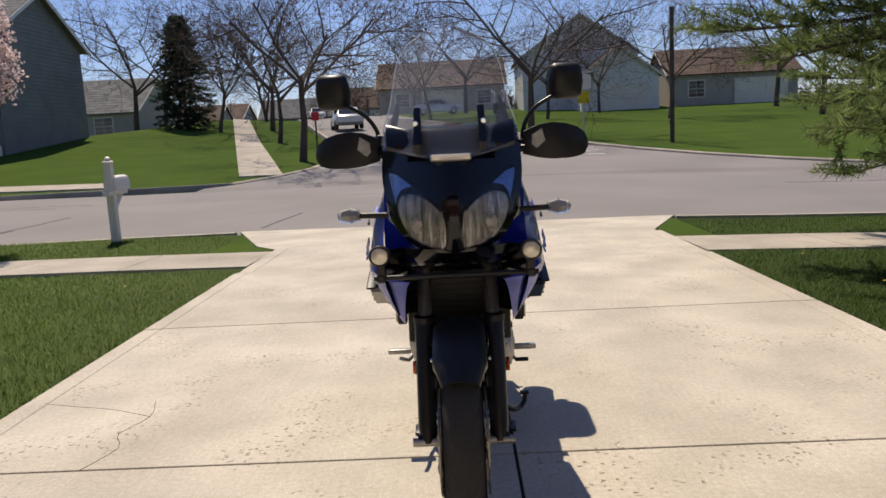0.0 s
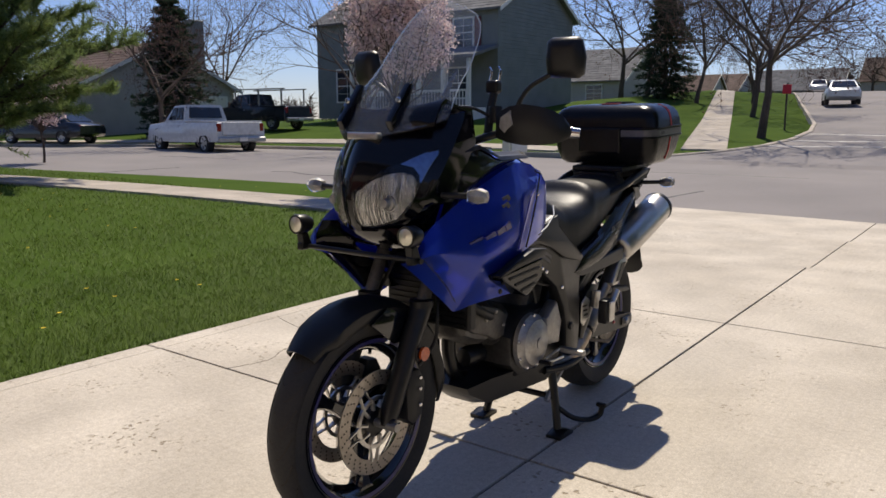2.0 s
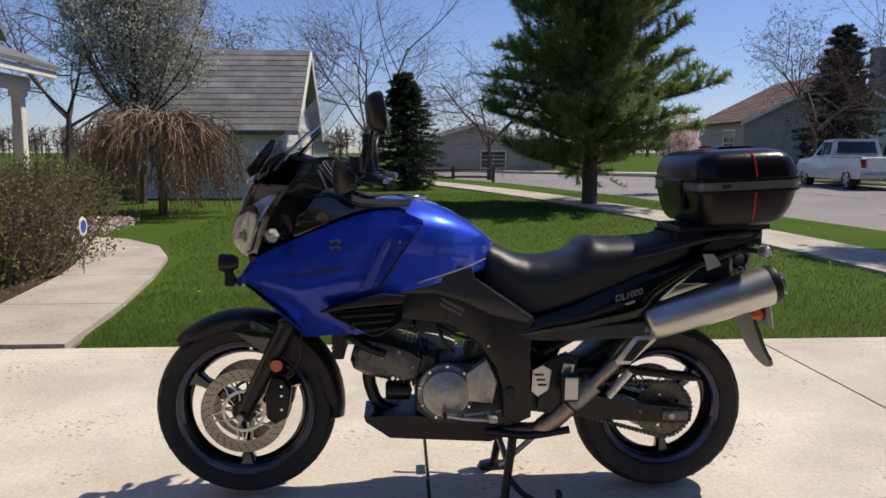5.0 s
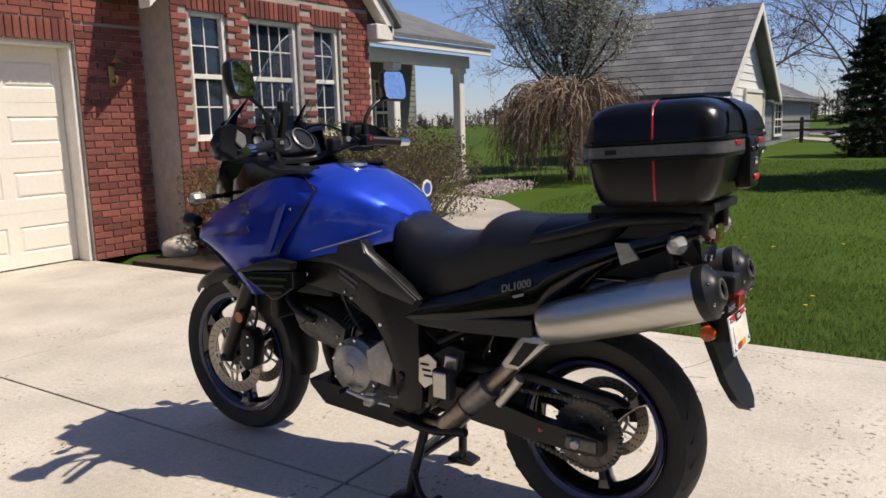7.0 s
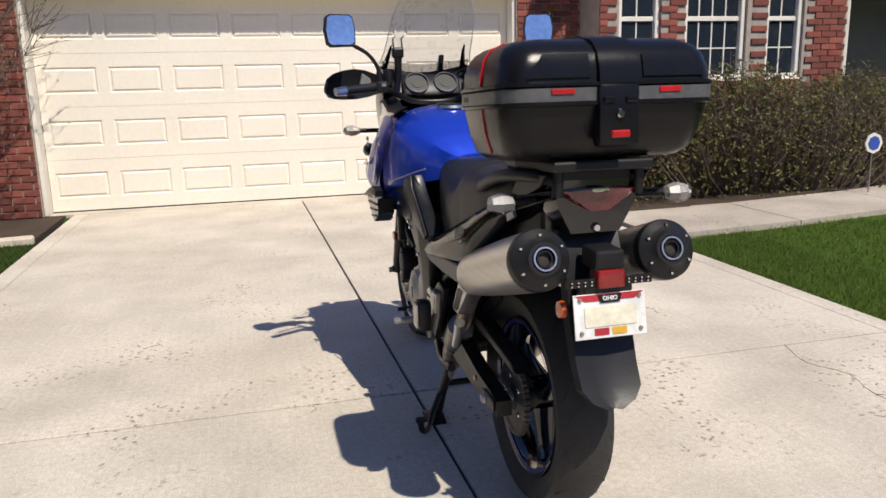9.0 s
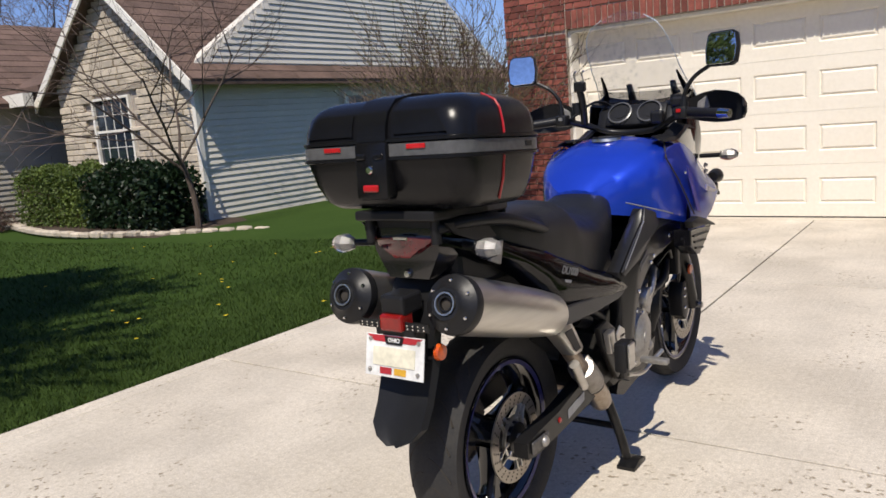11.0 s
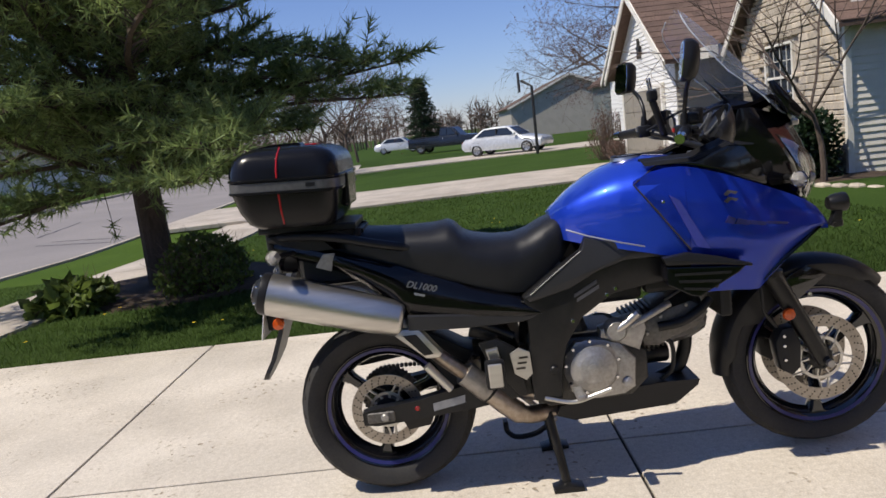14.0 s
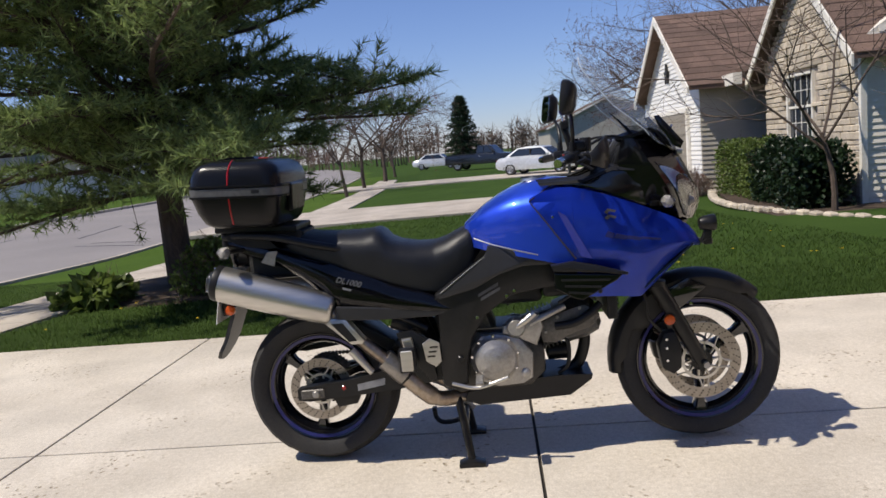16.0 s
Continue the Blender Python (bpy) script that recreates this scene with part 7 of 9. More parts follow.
def oval_tree(name, label, trunk_h, centre_z, rx, rz, trunk_r, seed, bloom, clumps, per, size, clump_r):
    """A young upright tree with an egg-shaped crown of blossom clumps on rising limbs."""
    rng_ = random.Random(seed)
    root = tagged(new(name), label, "tree")
    wood, twigs, flowers = Builder(), Builder(), Builder()
    top = centre_z + rz
    stem = [Vector((0.03 * math.sin(3 * k), 0.03 * math.cos(2 * k), -0.1 + (top * 0.9 + 0.1) * k / 8)) for k in range(9)]
    wood.tube(stem, [trunk_r * (1 - 0.88 * k / 8) for k in range(9)], 8)
    spots = []
    for k in range(clumps):
        d = unit(rng_)
        r = rng_.random() ** 0.42
        lump = 0.82 + 0.3 * noise.noise(d * 2.1 + Vector((seed, 0, 0)))
        spots.append(Vector((d.x * rx * r * lump, d.y * rx * r * lump, centre_z + d.z * rz * r * lump)))
    held = [s_ for s_ in stem[3:]]
    for k, c in enumerate(spots):
        limb = k < 34
        if limb:
            z0 = min(max(trunk_h + 0.25 * rng_.random(), c.z - 0.6 * rz - 0.9 * math.hypot(c.x, c.y)), top * 0.8)
            f = Vector((0, 0, z0))
        else:
            f = min(held, key=lambda q: (q - c).length + (0.6 if q.z > c.z else 0.0))
        mid = f.lerp(c, 0.5) + (Vector((c.x * 0.14, c.y * 0.14, -0.10)) if limb else Vector()) + unit(rng_) * 0.04
        (wood if limb else twigs).tube([f, mid, c], [0.34 * trunk_r, 0.2 * trunk_r, 0.004] if limb else [0.006, 0.005, 0.002], 4)
        held += [f.lerp(mid, 0.6), mid, mid.lerp(c, 0.5), c] if limb else [mid]
        for _ in range(3):
            twigs.tube([mid.lerp(c, rng_.random()), c + unit(rng_) * clump_r * 1.3], [0.004, 0.002], 3)
        for _ in range(int(per * rng_.uniform(0.5, 1.4))):
            flowers.leaf(c + unit(rng_) * clump_r * rng_.uniform(0.2, 1.1), unit(rng_), unit(rng_), size * rng_.uniform(0.7, 1.3), size * 0.42)
    wood.done("trunk", "bark", root), twigs.done("branch_work", "twig", root)
    tagged(flowers.done("blossom", bloom, root), kind="stuff")
    return root


# blossom trees
place(oval_tree("blossom_tree", "young flowering tree with pale pink blossom in the verge", 1.3, 2.85, 1.12, 1.35, 0.06, 4, "blossom", 620, 26, 0.052, 0.13), 6.95, -7.6)
place(oval_tree("pear_tree", "tall pear tree with whitish blossom behind the porch", 1.6, 4.3, 2.05, 3.0, 0.13, 9, "pear", 2300, 15, 0.055, 0.22), 14.8, 6.0)
place(oval_tree("blossom_tree", "small pink blossom tree across the street", 1.2, 2.5, 1.2, 1.2, 0.06, 14, "blossom", 240, 16, 0.09, 0.18), 21.5, -8.7, 0, 0.72)

# bare street trees
t1 = place(bare_tree("street_tree", "leafless street tree with reddish buds", 8.5, 2.3, 0.16, 0.85, 21, "street trees", bloom="redbud", bloom_n=5000, bloom_size=0.07), 5.8, -25.9)
t2 = place(bare_tree("street_tree", "leafless spreading street tree", 9.5, 2.2, 0.19, 0.95, 33, "street trees", bloom="redbud", bloom_n=1500, bloom_size=0.06), -3.6, -34.0)
t3 = place(bare_tree("street_tree", "bare grey street tree with upright limbs", 9.0, 2.0, 0.15, 0.6, 47, "street trees", lift=0.9), 15.0, -46.0)
for k, (x, y, rz, s) in enumerate(((9.4, -38, 30, 0.9), (12.6, -50, 100, 1.0), (15.9, -62, 200, 1.1), (21.5, -54, 20, 1.1), (24.5, -56, 75, 1.2), (2, -60, 140, 1.1), (-6.5, -52, 60, 0.9),
                                   (-1.0, -70, 10, 1.2), (17.5, -18.3, 110, 0.75), (27.5, -16.5, 10, 0.8), (33, -4, 60, 0.7), (36, 2, 140, 1.0), (42, 8, 20, 1.1), (30, 14, 200, 0.9), (-30, -6.4, 40, 0.62),
                                   (-36, -6.6, 170, 0.72), (-46, -6.9, 90, 0.8), (-56, -7.5, 20, 0.8), (-50, 12, 60, 1.2), (-44, 14, 160, 1.3), (-35, 16, 10, 1.25), (-28, 20, 130, 1.3),
                                   (48, -10, 30, 1.2), (40, -30, 220, 1.1), (-14, -48, 15, 1.0), (-22, -44, 115, 1.0), (-30, -30, 65, 0.9), (-42, -26, 10, 0.9), (-25, -58, 20, 1.2), (19.2, -75, 20, 1.1), (22.8, -90, 160, 1.1), (4, -72, 120, 0.9), (-12, -62, 70, 1.0), (16, -122, 130, 1.1))):
    again((t1, t2, t3)[k % 3], x, y, rz, s)

# twiggy far woods
rng = random.Random(77)
wd = Builder()
for k in range(3600):
    a = rng.uniform(0, 2 * math.pi)
    R = rng.uniform(120, 175)
    x, y = R * math.cos(a), R * math.sin(a)
    base = Vector((x, y, height(x, y) - 0.5))
    tall = rng.uniform(4, 8) * (0.8 + 0.5 * noise.noise(Vector((a * 9, 1.5, 0))))
    wd.needle(base, Vector((rng.uniform(-0.05, 0.05), rng.uniform(-0.05, 0.05), 1)).normalized(), tall, 0.14, rng)
    for _ in range(26):
        s = base + Vector((0, 0, tall * rng.uniform(0.3, 0.85)))
        d = (unit(rng) + Vector((0, 0, 0.45))).normalized()
        wd.needle(s, d, tall * rng.uniform(0.2, 0.42), rng.uniform(0.05, 0.11), rng)
tagged(wd.done("far_woods", "twig"), "brown leafless woods on the horizon", "woods", kind="stuff")

# shrubs
shrub("twiggy_hedge", "loose twiggy hedge with first green buds below the brick wall", (2.72, 3.55, 0), (6.7, 4.78, 1.36), 5, 900, 17000, "bud", 0.036, fuzz=0.07)


def vase_bush(name, label, x, y, tall, wide, seed, stems, buds):
    """A leafless many-stemmed bush that spreads upward from one foot."""
    rng_ = random.Random(seed)
    root = tagged(new(name), label, "shrub")
    wood, leaf = Builder(), Builder()
    for _ in range(stems):
        a, r = rng_.uniform(0, 6.283), rng_.random() ** 0.6
        foot = Vector((0.25 * r * math.cos(a), 0.25 * r * math.sin(a), -0.05))
        top = Vector((wide * r * math.cos(a), wide * r * math.sin(a), tall * rng_.uniform(0.65, 1.05) * (1 - 0.25 * r)))
        pts = [foot]
        for k in range(1, 6):
            u = k / 5
            pts.append(Vector((foot.x + (top.x - foot.x) * u ** 1.4, foot.y + (top.y - foot.y) * u ** 1.4, top.z * u)) + unit(rng_) * 0.05)
        wood.tube(pts, [0.009, 0.007, 0.0055, 0.0045, 0.003, 0.0015], 4)
        for _ in range(18):
            k = rng_.randrange(1, 5)
            s0 = pts[k].lerp(pts[k + 1], rng_.random())
            d = (unit(rng_) * 0.8 + (pts[k + 1] - pts[k]).normalized() + Vector((0, 0, 0.2))).normalized()
            e = s0 + d * rng_.uniform(0.2, 0.55)
            wood.tube([s0, s0.lerp(e, 0.5) + unit(rng_) * 0.02, e], [0.004, 0.003, 0.0015], 3)
            for _ in range(buds):
                leaf.leaf(s0.lerp(e, rng_.random()), unit(rng_), unit(rng_), 0.022, 0.008)
    wood.done("stem_work", "twig", root)
    tagged(leaf.done("bud_mass", "bud", root), kind="stuff")
    return place(root, x, y)


vase_bush("bare_bush", "tall leafless vase-shaped bush beside the garage", -3.8, 4.95, 2.75, 1.5, 6, 150, 4)
shrub("clipped_hedge", "clipped green box hedge below the stone wall", (-15.2, 5.15, -0.27), (-12.5, 5.9, 1.12), 7, 60, 17000, "hedge", 0.06, dome=0.06)
shrub("dark_shrub", "dark evergreen shrub with a few pale flowers", (-12.5, 5.05, -0.27), (-10.1, 6.0, 1.10), 8, 80, 10000, "leaf_dark", 0.10, dome=0.3)
shrub("round_shrub", "brown rounded shrub at the garage corner", (-16.4, 4.3, -0.27), (-14.9, 5.1, 0.35), 9, 160, 900, "redbud", 0.04, dome=0.5)
shrub("round_shrub", "brown rounded shrub beside a garage door", (-22.8, 4.5, -0.27), (-21.0, 5.3, 0.5), 10, 160, 900, "redbud", 0.04, dome=0.5)
shrub("bare_bush", "bare rounded bush in front of a gable", (-24.0, 4.2, -0.27), (-22.4, 5.6, 1.7), 13, 200, 1100, "redbud", 0.05, dome=0.7)
shrub("evergreen_shrub", "low dark shrub under the pine", (-5.6, -3.5, -0.08), (-4.7, -2.75, 0.55), 12, 90, 3200, "hedge", 0.05, dome=0.6)
shrub("spiky_plant", "clump of green blades under the pine", (-5.0, -4.6, -0.08), (-4.4, -4.05, 0.22), 15, 10, 700, "hedge", 0.16, dome=0.5, category="plant")


def weeping_tree(name, label, x, y, tall, wide, seed):
    """A small grafted tree with limbs that arch over and hang down."""
    rng_ = random.Random(seed)
    root = tagged(new(name), label, "tree")
    wood, twigs, leaf = Builder(), Builder(), Builder()
    wood.tube([Vector((0, 0, -0.1)), Vector((0.03, 0, tall * 0.35)), Vector((0, 0.03, tall * 0.68))], [0.09, 0.075, 0.06], 8)
    for k in range(300):
        a, r = rng_.uniform(0, 6.283), rng_.uniform(0.35, 1.0)
        o = Vector((math.cos(a), math.sin(a), 0))
        s0 = Vector((0, 0, tall * rng_.uniform(0.55, 0.68)))
        top = s0 + o * wide * r * 0.5 + Vector((0, 0, tall * rng_.uniform(0.18, 0.34) * (1.15 - 0.5 * r)))
        out_ = s0 + o * wide * r * 0.85 + Vector((0, 0, tall * rng_.uniform(0.0, 0.16)))
        low = s0 + o * wide * r + Vector((0, 0, -tall * rng_.uniform(0.15, 0.62)))
        pts = bend([s0, top, out_, low], 4)
        pts = [q + unit(rng_) * 0.04 for q in pts]
        twigs.tube(pts, [0.018 * (1 - 0.9 * i / (len(pts) - 1)) + 0.002 for i in range(len(pts))], 4)
        for _ in range(13):
            i = rng_.randrange(3, len(pts) - 1)
            s1 = pts[i]
            e = s1 + o * rng_.uniform(0, 0.2) + unit(rng_) * 0.22 + Vector((0, 0, -rng_.uniform(0.2, 0.6)))
            twigs.tube([s1, s1.lerp(e, 0.5) + Vector((0, 0, 0.05)), e], [0.005, 0.004, 0.002], 3)
            for _ in range(4):
                leaf.leaf(s1.lerp(e, rng_.random()), unit(rng_), unit(rng_), 0.04, 0.014)
    wood.done("trunk", "bark", root), twigs.done("branch_work", "pale_twig", root)
    tagged(leaf.done("bud_mass", "weep_bud", root), kind="stuff")
    return place(root, x, y)


weeping_tree("weeping_tree", "brown weeping tree arching over a flower bed", 12.0, 4.7, 2.1, 1.75, 17)
shrub("foundation_shrub", "dark shrub along the porch", (7.0, 6.2, 0), (9.0, 7.2, 0.9), 18, 60, 2200, "leaf_dark", 0.06)
shrub("flower_clump", "low clump of lilac and pink flowers", (8.6, 4.6, 0), (10.3, 5.4, 0.26), 19, 20, 1500, "blossom", 0.05, category="flowers")
place(bare_tree("small_tree", "small bare tree in the neighbour's bed", 4.6, 1.0, 0.06, 0.6, 61, lift=0.85, depth=4), -9.7, 5.5)
structure(part("mulch_bed_1", plate([(2.3, 3.45), (6.4, 3.5), (7.0, 4.2), (6.6, 4.9), (2.3, 4.95)], -0.05, 0.02, axis="z"), "soil"), "dark mulch bed under the hedge", "bed")
structure(part("mulch_bed_2", plate([(-2.5, 4.05), (-3.4, 4.3), (-4.3, 4.8), (-4.5, 6.4), (-2.5, 6.4)], -0.09, -0.005, axis="z"), "soil"), "dark mulch bed at the garage corner", "bed")
structure(part("mulch_bed_3", plate([(-15, 5.2), (-12, 4.6), (-8.6, 4.5), (-8.2, 5.6), (-10, 6.7), (-15, 6.7)], -0.32, -0.225, axis="z"), "soil"), "dark mulch bed before the stone house", "bed")
structure(part("mulch_bed_4", lathe([(0.001, 0.0), (1.15, 0.0), (1.3, -0.05), (0.001, -0.05)], "z", (-5.6, -3.6, -0.055), 28), "soil"), "dark mulch ring around the pine", "bed")
rng = random.Random(23)
for k in range(26):
    u = k / 25
    x, y = -15.2 + 7.2 * u, 5.1 - 0.75 * math.sin(math.pi * u) + 0.3 * u
    bm = box((x - 0.13, y - 0.08, -0.27), (x + 0.13, y + 0.07, -0.16 + rng.uniform(-0.015, 0.02)), 0.025, 1)
    tagged(part("edging_stone", bm, "stone"), "pale edging stone of a garden bed", "stone", "edging stones")
for k, (x, y, rz) in enumerate(((-2.62, 4.08, 10), (-2.95, 4.18, 16), (-3.3, 4.30, 22))):
    bm = box((-0.15, -0.06, -0.03), (0.15, 0.06, 0.045), 0.015, 1)
    ob = part("paver", bm, "stone")
    ob.matrix_world = pose(x, y, 0, 0, 0, rz)
    tagged(ob, "reddish edging paver beside the drive", "stone", "edging pavers")
bm = bmesh.new()
bmesh.ops.create_icosphere(bm, subdivisions=3, radius=0.17)
for v in bm.verts:
    v.co *= 1 + 0.25 * noise.noise(v.co * 9)
bmesh.ops.scale(bm, vec=(1.1, 0.8, 0.75), verts=bm.verts[:])
ob = part("rock", bm, "stone", smooth=True)
ob.location = (2.72, 4.75, 0.10)
tagged(ob, "pale rough rock at the corner of the hedge", "rock")

# ---- own house ----
WALL_Y, X0, X1, DOOR_H = 5.40, -2.68, 2.21, 2.10
own = tagged(new("house"), "red brick house with a cream double garage door", "house")
part("garage_wall", plate([(-3.45, 0), (X0, 0), (X0, DOOR_H), (X1, DOOR_H), (X1, 0), (2.95, 0), (2.95, 2.75), (-3.45, 2.75)], WALL_Y + 0.012, WALL_Y + 0.22, axis="y"), "mortar", own, "brick garage front")
part("side_wall", box((-3.45, WALL_Y + 0.225, 0), (-2.95, 12, 2.75)), "siding_tan", own)
part("garage_ceiling_wall", box((-2.9, 11.8, 0), (2.9, 12, 2.7)), "dark_int", own)
part("upper_wall", box((-3.45, WALL_Y + 0.03, 2.755), (2.95, WALL_Y + 0.2, 4.4)), "mortar", own)
trim = part("door_frame", box((X0, WALL_Y + 0.05, 0), (X0 + 0.035, WALL_Y + 0.30, DOOR_H), 0.004, 1), "white", own, "white door frame")
part("frame_post", box((X1 - 0.035, WALL_Y + 0.05, 0), (X1, WALL_Y + 0.30, DOOR_H), 0.004, 1), "white", trim)
part("frame_head", box((X0 + 0.037, WALL_Y + 0.05, DOOR_H - 0.035), (X1 - 0.037, WALL_Y + 0.30, DOOR_H), 0.004, 1), "white", trim)
DY = WALL_Y + 0.235
door = part("garage_door", box((X0 + 0.037, DY + 0.024, 0.012), (X1 - 0.037, DY + 0.06, DOOR_H - 0.037)), "door_white", own, "cream sectional garage door with grooved panels")
dw, dh = (X1 - X0 - 0.08), (DOOR_H - 0.037 - 0.012)
for r in range(4):
    z0, z1 = 0.012 + dh * r / 4 + 0.001, 0.012 + dh * (r + 1) / 4 - 0.001
    za, zb = z0 + dh / 16, z1 - dh / 16
    cols_ = [(X0 + 0.04 + dw * c / 8 + 0.055, X0 + 0.04 + dw * (c + 1) / 8 - 0.055) for c in range(8)]
    bm = bmesh.new()
    add_box(bm, (X0 + 0.04, DY, z0), (X1 - 0.04, DY + 0.022, za)), add_box(bm, (X0 + 0.04, DY, zb), (X1 - 0.04, DY + 0.022, z1))
    ends = [X0 + 0.04, *[v for q in cols_ for v in q], X1 - 0.04]
    for xa, xb in zip(ends[::2], ends[1::2]):
        add_box(bm, (xa, DY, za), (xb, DY + 0.022, zb))
    sec = part("door_section", bm, "door_white", door)
    for xa, xb in cols_:
        bm = bmesh.new()
        rings = [[bm.verts.new(q) for q in ((xa + i, DY + o, za + i), (xb - i, DY + o, za + i), (xb - i, DY + o, zb - i), (xa + i, DY + o, zb - i))] for i, o in ((0.0, 0.0), (0.014, 0.014), (0.036, 0.0005))]
        for p, q in zip(rings, rings[1:]):
            for k in range(4):
                bm.faces.new((p[k], p[(k + 1) % 4], q[(k + 1) % 4], q[k]))
        bm.faces.new(rings[-1])
        part("panel", bm, "door_white", sec)
part("door_seal", box((X0 + 0.04, DY + 0.005, 0.0), (X1 - 0.04, DY + 0.03, 0.011)), "joint", door)
structure(part("garage_sill", box((X0, 5.468, -0.2), (X1, 5.75, -0.001)), "concrete"), "pale concrete sill under the garage door", "floor")
# projecting bay with three windows
BX0, BX1, BY, BTOP = 2.95, 6.05, 4.92, 2.72
WINS = ((3.18, 3.68), (3.97, 4.74), (5.0, 5.48))
WZ0, WZ1 = 1.10, 2.46
bay_out = [(BX0, 0), (BX1, 0), (BX1, BTOP), (BX0, BTOP)]
cols = [BX0, *[v for w in WINS for v in w], BX1]
for i, (a, b) in enumerate(zip(cols, cols[1:])):
    if i % 2 == 0:
        part("bay_wall", box((a, BY + 0.012, 0), (b, BY + 0.2, BTOP)), "mortar", own, "brick bay wall")
    else:
        part("wall_apron", box((a, BY + 0.012, 0), (b, BY + 0.2, WZ0)), "mortar", own), part("wall_head", box((a, BY + 0.012, WZ1), (b, BY + 0.2, BTOP)), "mortar", own)
part("bay_side", box((BX0 + 0.001, BY + 0.201, 0), (BX0 + 0.18, WALL_Y + 0.01, BTOP)), "mortar", own)
part("bay_side", box((BX1 - 0.18, BY + 0.201, 0), (BX1 - 0.001, 9.0, BTOP)), "mortar", own)
part("room_back", box((BX0 + 0.2, 8.2, 0), (BX1 - 0.2, 8.3, BTOP)), "dark_int", own)


def sash_window(parent, x0, x1, y, z0, z1, cols, rows, mat_frame="white", deep=0.09):
    """A double-hung window: frame, rail, muntins and panes, facing -y."""
    w = part("window", box((x0, y - 0.012, z0), (x0 + 0.05, y + deep, z1), 0.004, 1), mat_frame, parent, "white double-hung window")
    for lo, hi in (((x1 - 0.05, y - 0.012, z0), (x1, y + deep, z1)), ((x0 + 0.051, y - 0.012, z1 - 0.05), (x1 - 0.051, y + deep, z1)), ((x0 + 0.051, y - 0.012, z0), (x1 - 0.051, y + deep, z0 + 0.05)),
                   ((x0 + 0.051, y + 0.02, (z0 + z1) / 2 - 0.025), (x1 - 0.051, y + deep, (z0 + z1) / 2 + 0.025))):
        part("frame", box(lo, hi, 0.004, 1), mat_frame, w)
    part("sill", box((x0 - 0.03, y - 0.04, z0 - 0.045), (x1 + 0.03, y + 0.03, z0 - 0.002), 0.006, 1), mat_frame, w)
    for half in (0, 1):
        za = z0 + 0.05 if half == 0 else (z0 + z1) / 2 + 0.025
        zb = (z0 + z1) / 2 - 0.025 if half == 0 else z1 - 0.05
        for c in range(cols):
            for r in range(rows):
                a, b = x0 + 0.05 + (x1 - x0 - 0.1) * c / cols, x0 + 0.05 + (x1 - x0 - 0.1) * (c + 1) / cols
                e, f = za + (zb - za) * r / rows, za + (zb - za) * (r + 1) / rows
                part("pane", box((a + 0.007, y + 0.045, e + 0.007), (b - 0.007, y + 0.052, f - 0.007)), "window", w)
        for c in range(1, cols):
            a = x0 + 0.05 + (x1 - x0 - 0.1) * c / cols
            part("muntin", box((a - 0.007, y + 0.036, za), (a + 0.007, y + 0.056, zb)), mat_frame, w)
        for r in range(1, rows):
            e = za + (zb - za) * r / rows
            part("muntin", box((x0 + 0.05, y + 0.037, e - 0.007), (x1 - 0.05, y + 0.055, e + 0.007)), mat_frame, w)
    return w


for n, (a, b) in enumerate(WINS):
    sash_window(own, a + 0.002, b - 0.002, BY + 0.06, WZ0 + 0.05, WZ1 - 0.002, 4 if n == 1 else 2, 2)
# gable over the bay, eave and roof
part("bay_gable", plate([(BX0 - 0.05, 2.725), (BX1, 2.725), (BX1, 2.74), (4.5, 4.35), (BX0 - 0.05, 2.9)], BY + 0.03, BY + 0.18, axis="y"), "mortar", own)
for xa, za, xb, zb in ((4.5, 4.45, BX1 + 0.32, 2.62), (4.5, 4.45, 2.6, 2.6)):
    part("rake_board", loft([[(xa, BY - 0.18, za), (xa, BY - 0.02, za), (xa, BY - 0.02, za - 0.2), (xa, BY - 0.18, za - 0.2)], [(xb, BY - 0.18, zb), (xb, BY - 0.02, zb), (xb, BY - 0.02, zb - 0.2), (xb, BY - 0.18, zb - 0.2)]]), "white", own, "white rake board")
    part("roof", loft([[(xa, y, za + 0.09), (xa, y, za + 0.003), (xb + (0.1 if xb > xa else -0.1), y, zb - 0.09), (xb + (0.1 if xb > xa else -0.1), y, zb)] for y in (BY - 0.24, 10)]), "shingle_gray", own, "grey shingle roof")
part("eave_return", box((BX1 - 0.04, BY - 0.18, 2.36), (BX1 + 0.30, BY + 0.15, 2.56), 0.01, 1), "white", own)
part("downspout", tube([(BX1 + 0.06, BY + 0.08, 2.4), (BX1 + 0.06, BY + 0.08, 0.1)], 0.035, 8), "white", own)
part("garage_roof", loft([[(-3.7, y, z), (BX0 + 0.3, y, z), (BX0 + 0.3, y, z + 0.1), (-3.7, y, z + 0.1)] for y, z in ((WALL_Y - 0.35, 4.45), (12, 6.5))]), "shingle_gray", own)
# porch
part("porch_wall", box((6.06, 8.6, 0), (12.2, 8.75, 2.75)), "siding_gray", own, "grey siding porch wall")
for k in range(23):
    part("siding_board", plate([(8.565, 0.02 + k * 0.117), (8.59, 0.02 + k * 0.117), (8.59, 0.135 + k * 0.117), (8.58, 0.135 + k * 0.117)], 6.06, 12.2), "siding_gray", own)
part("porch_floor", box((6.2, 6.9, -0.05), (12.0, 8.55, 0.12)), "walk", own)
part("porch_beam", box((6.1, 6.95, 2.38), (11.9, 7.15, 2.62), 0.01, 1), "white", own)
part("porch_fascia", box((6.0, 6.6, 2.62), (12.2, 6.66, 2.76), 0.01, 1), "white", own)
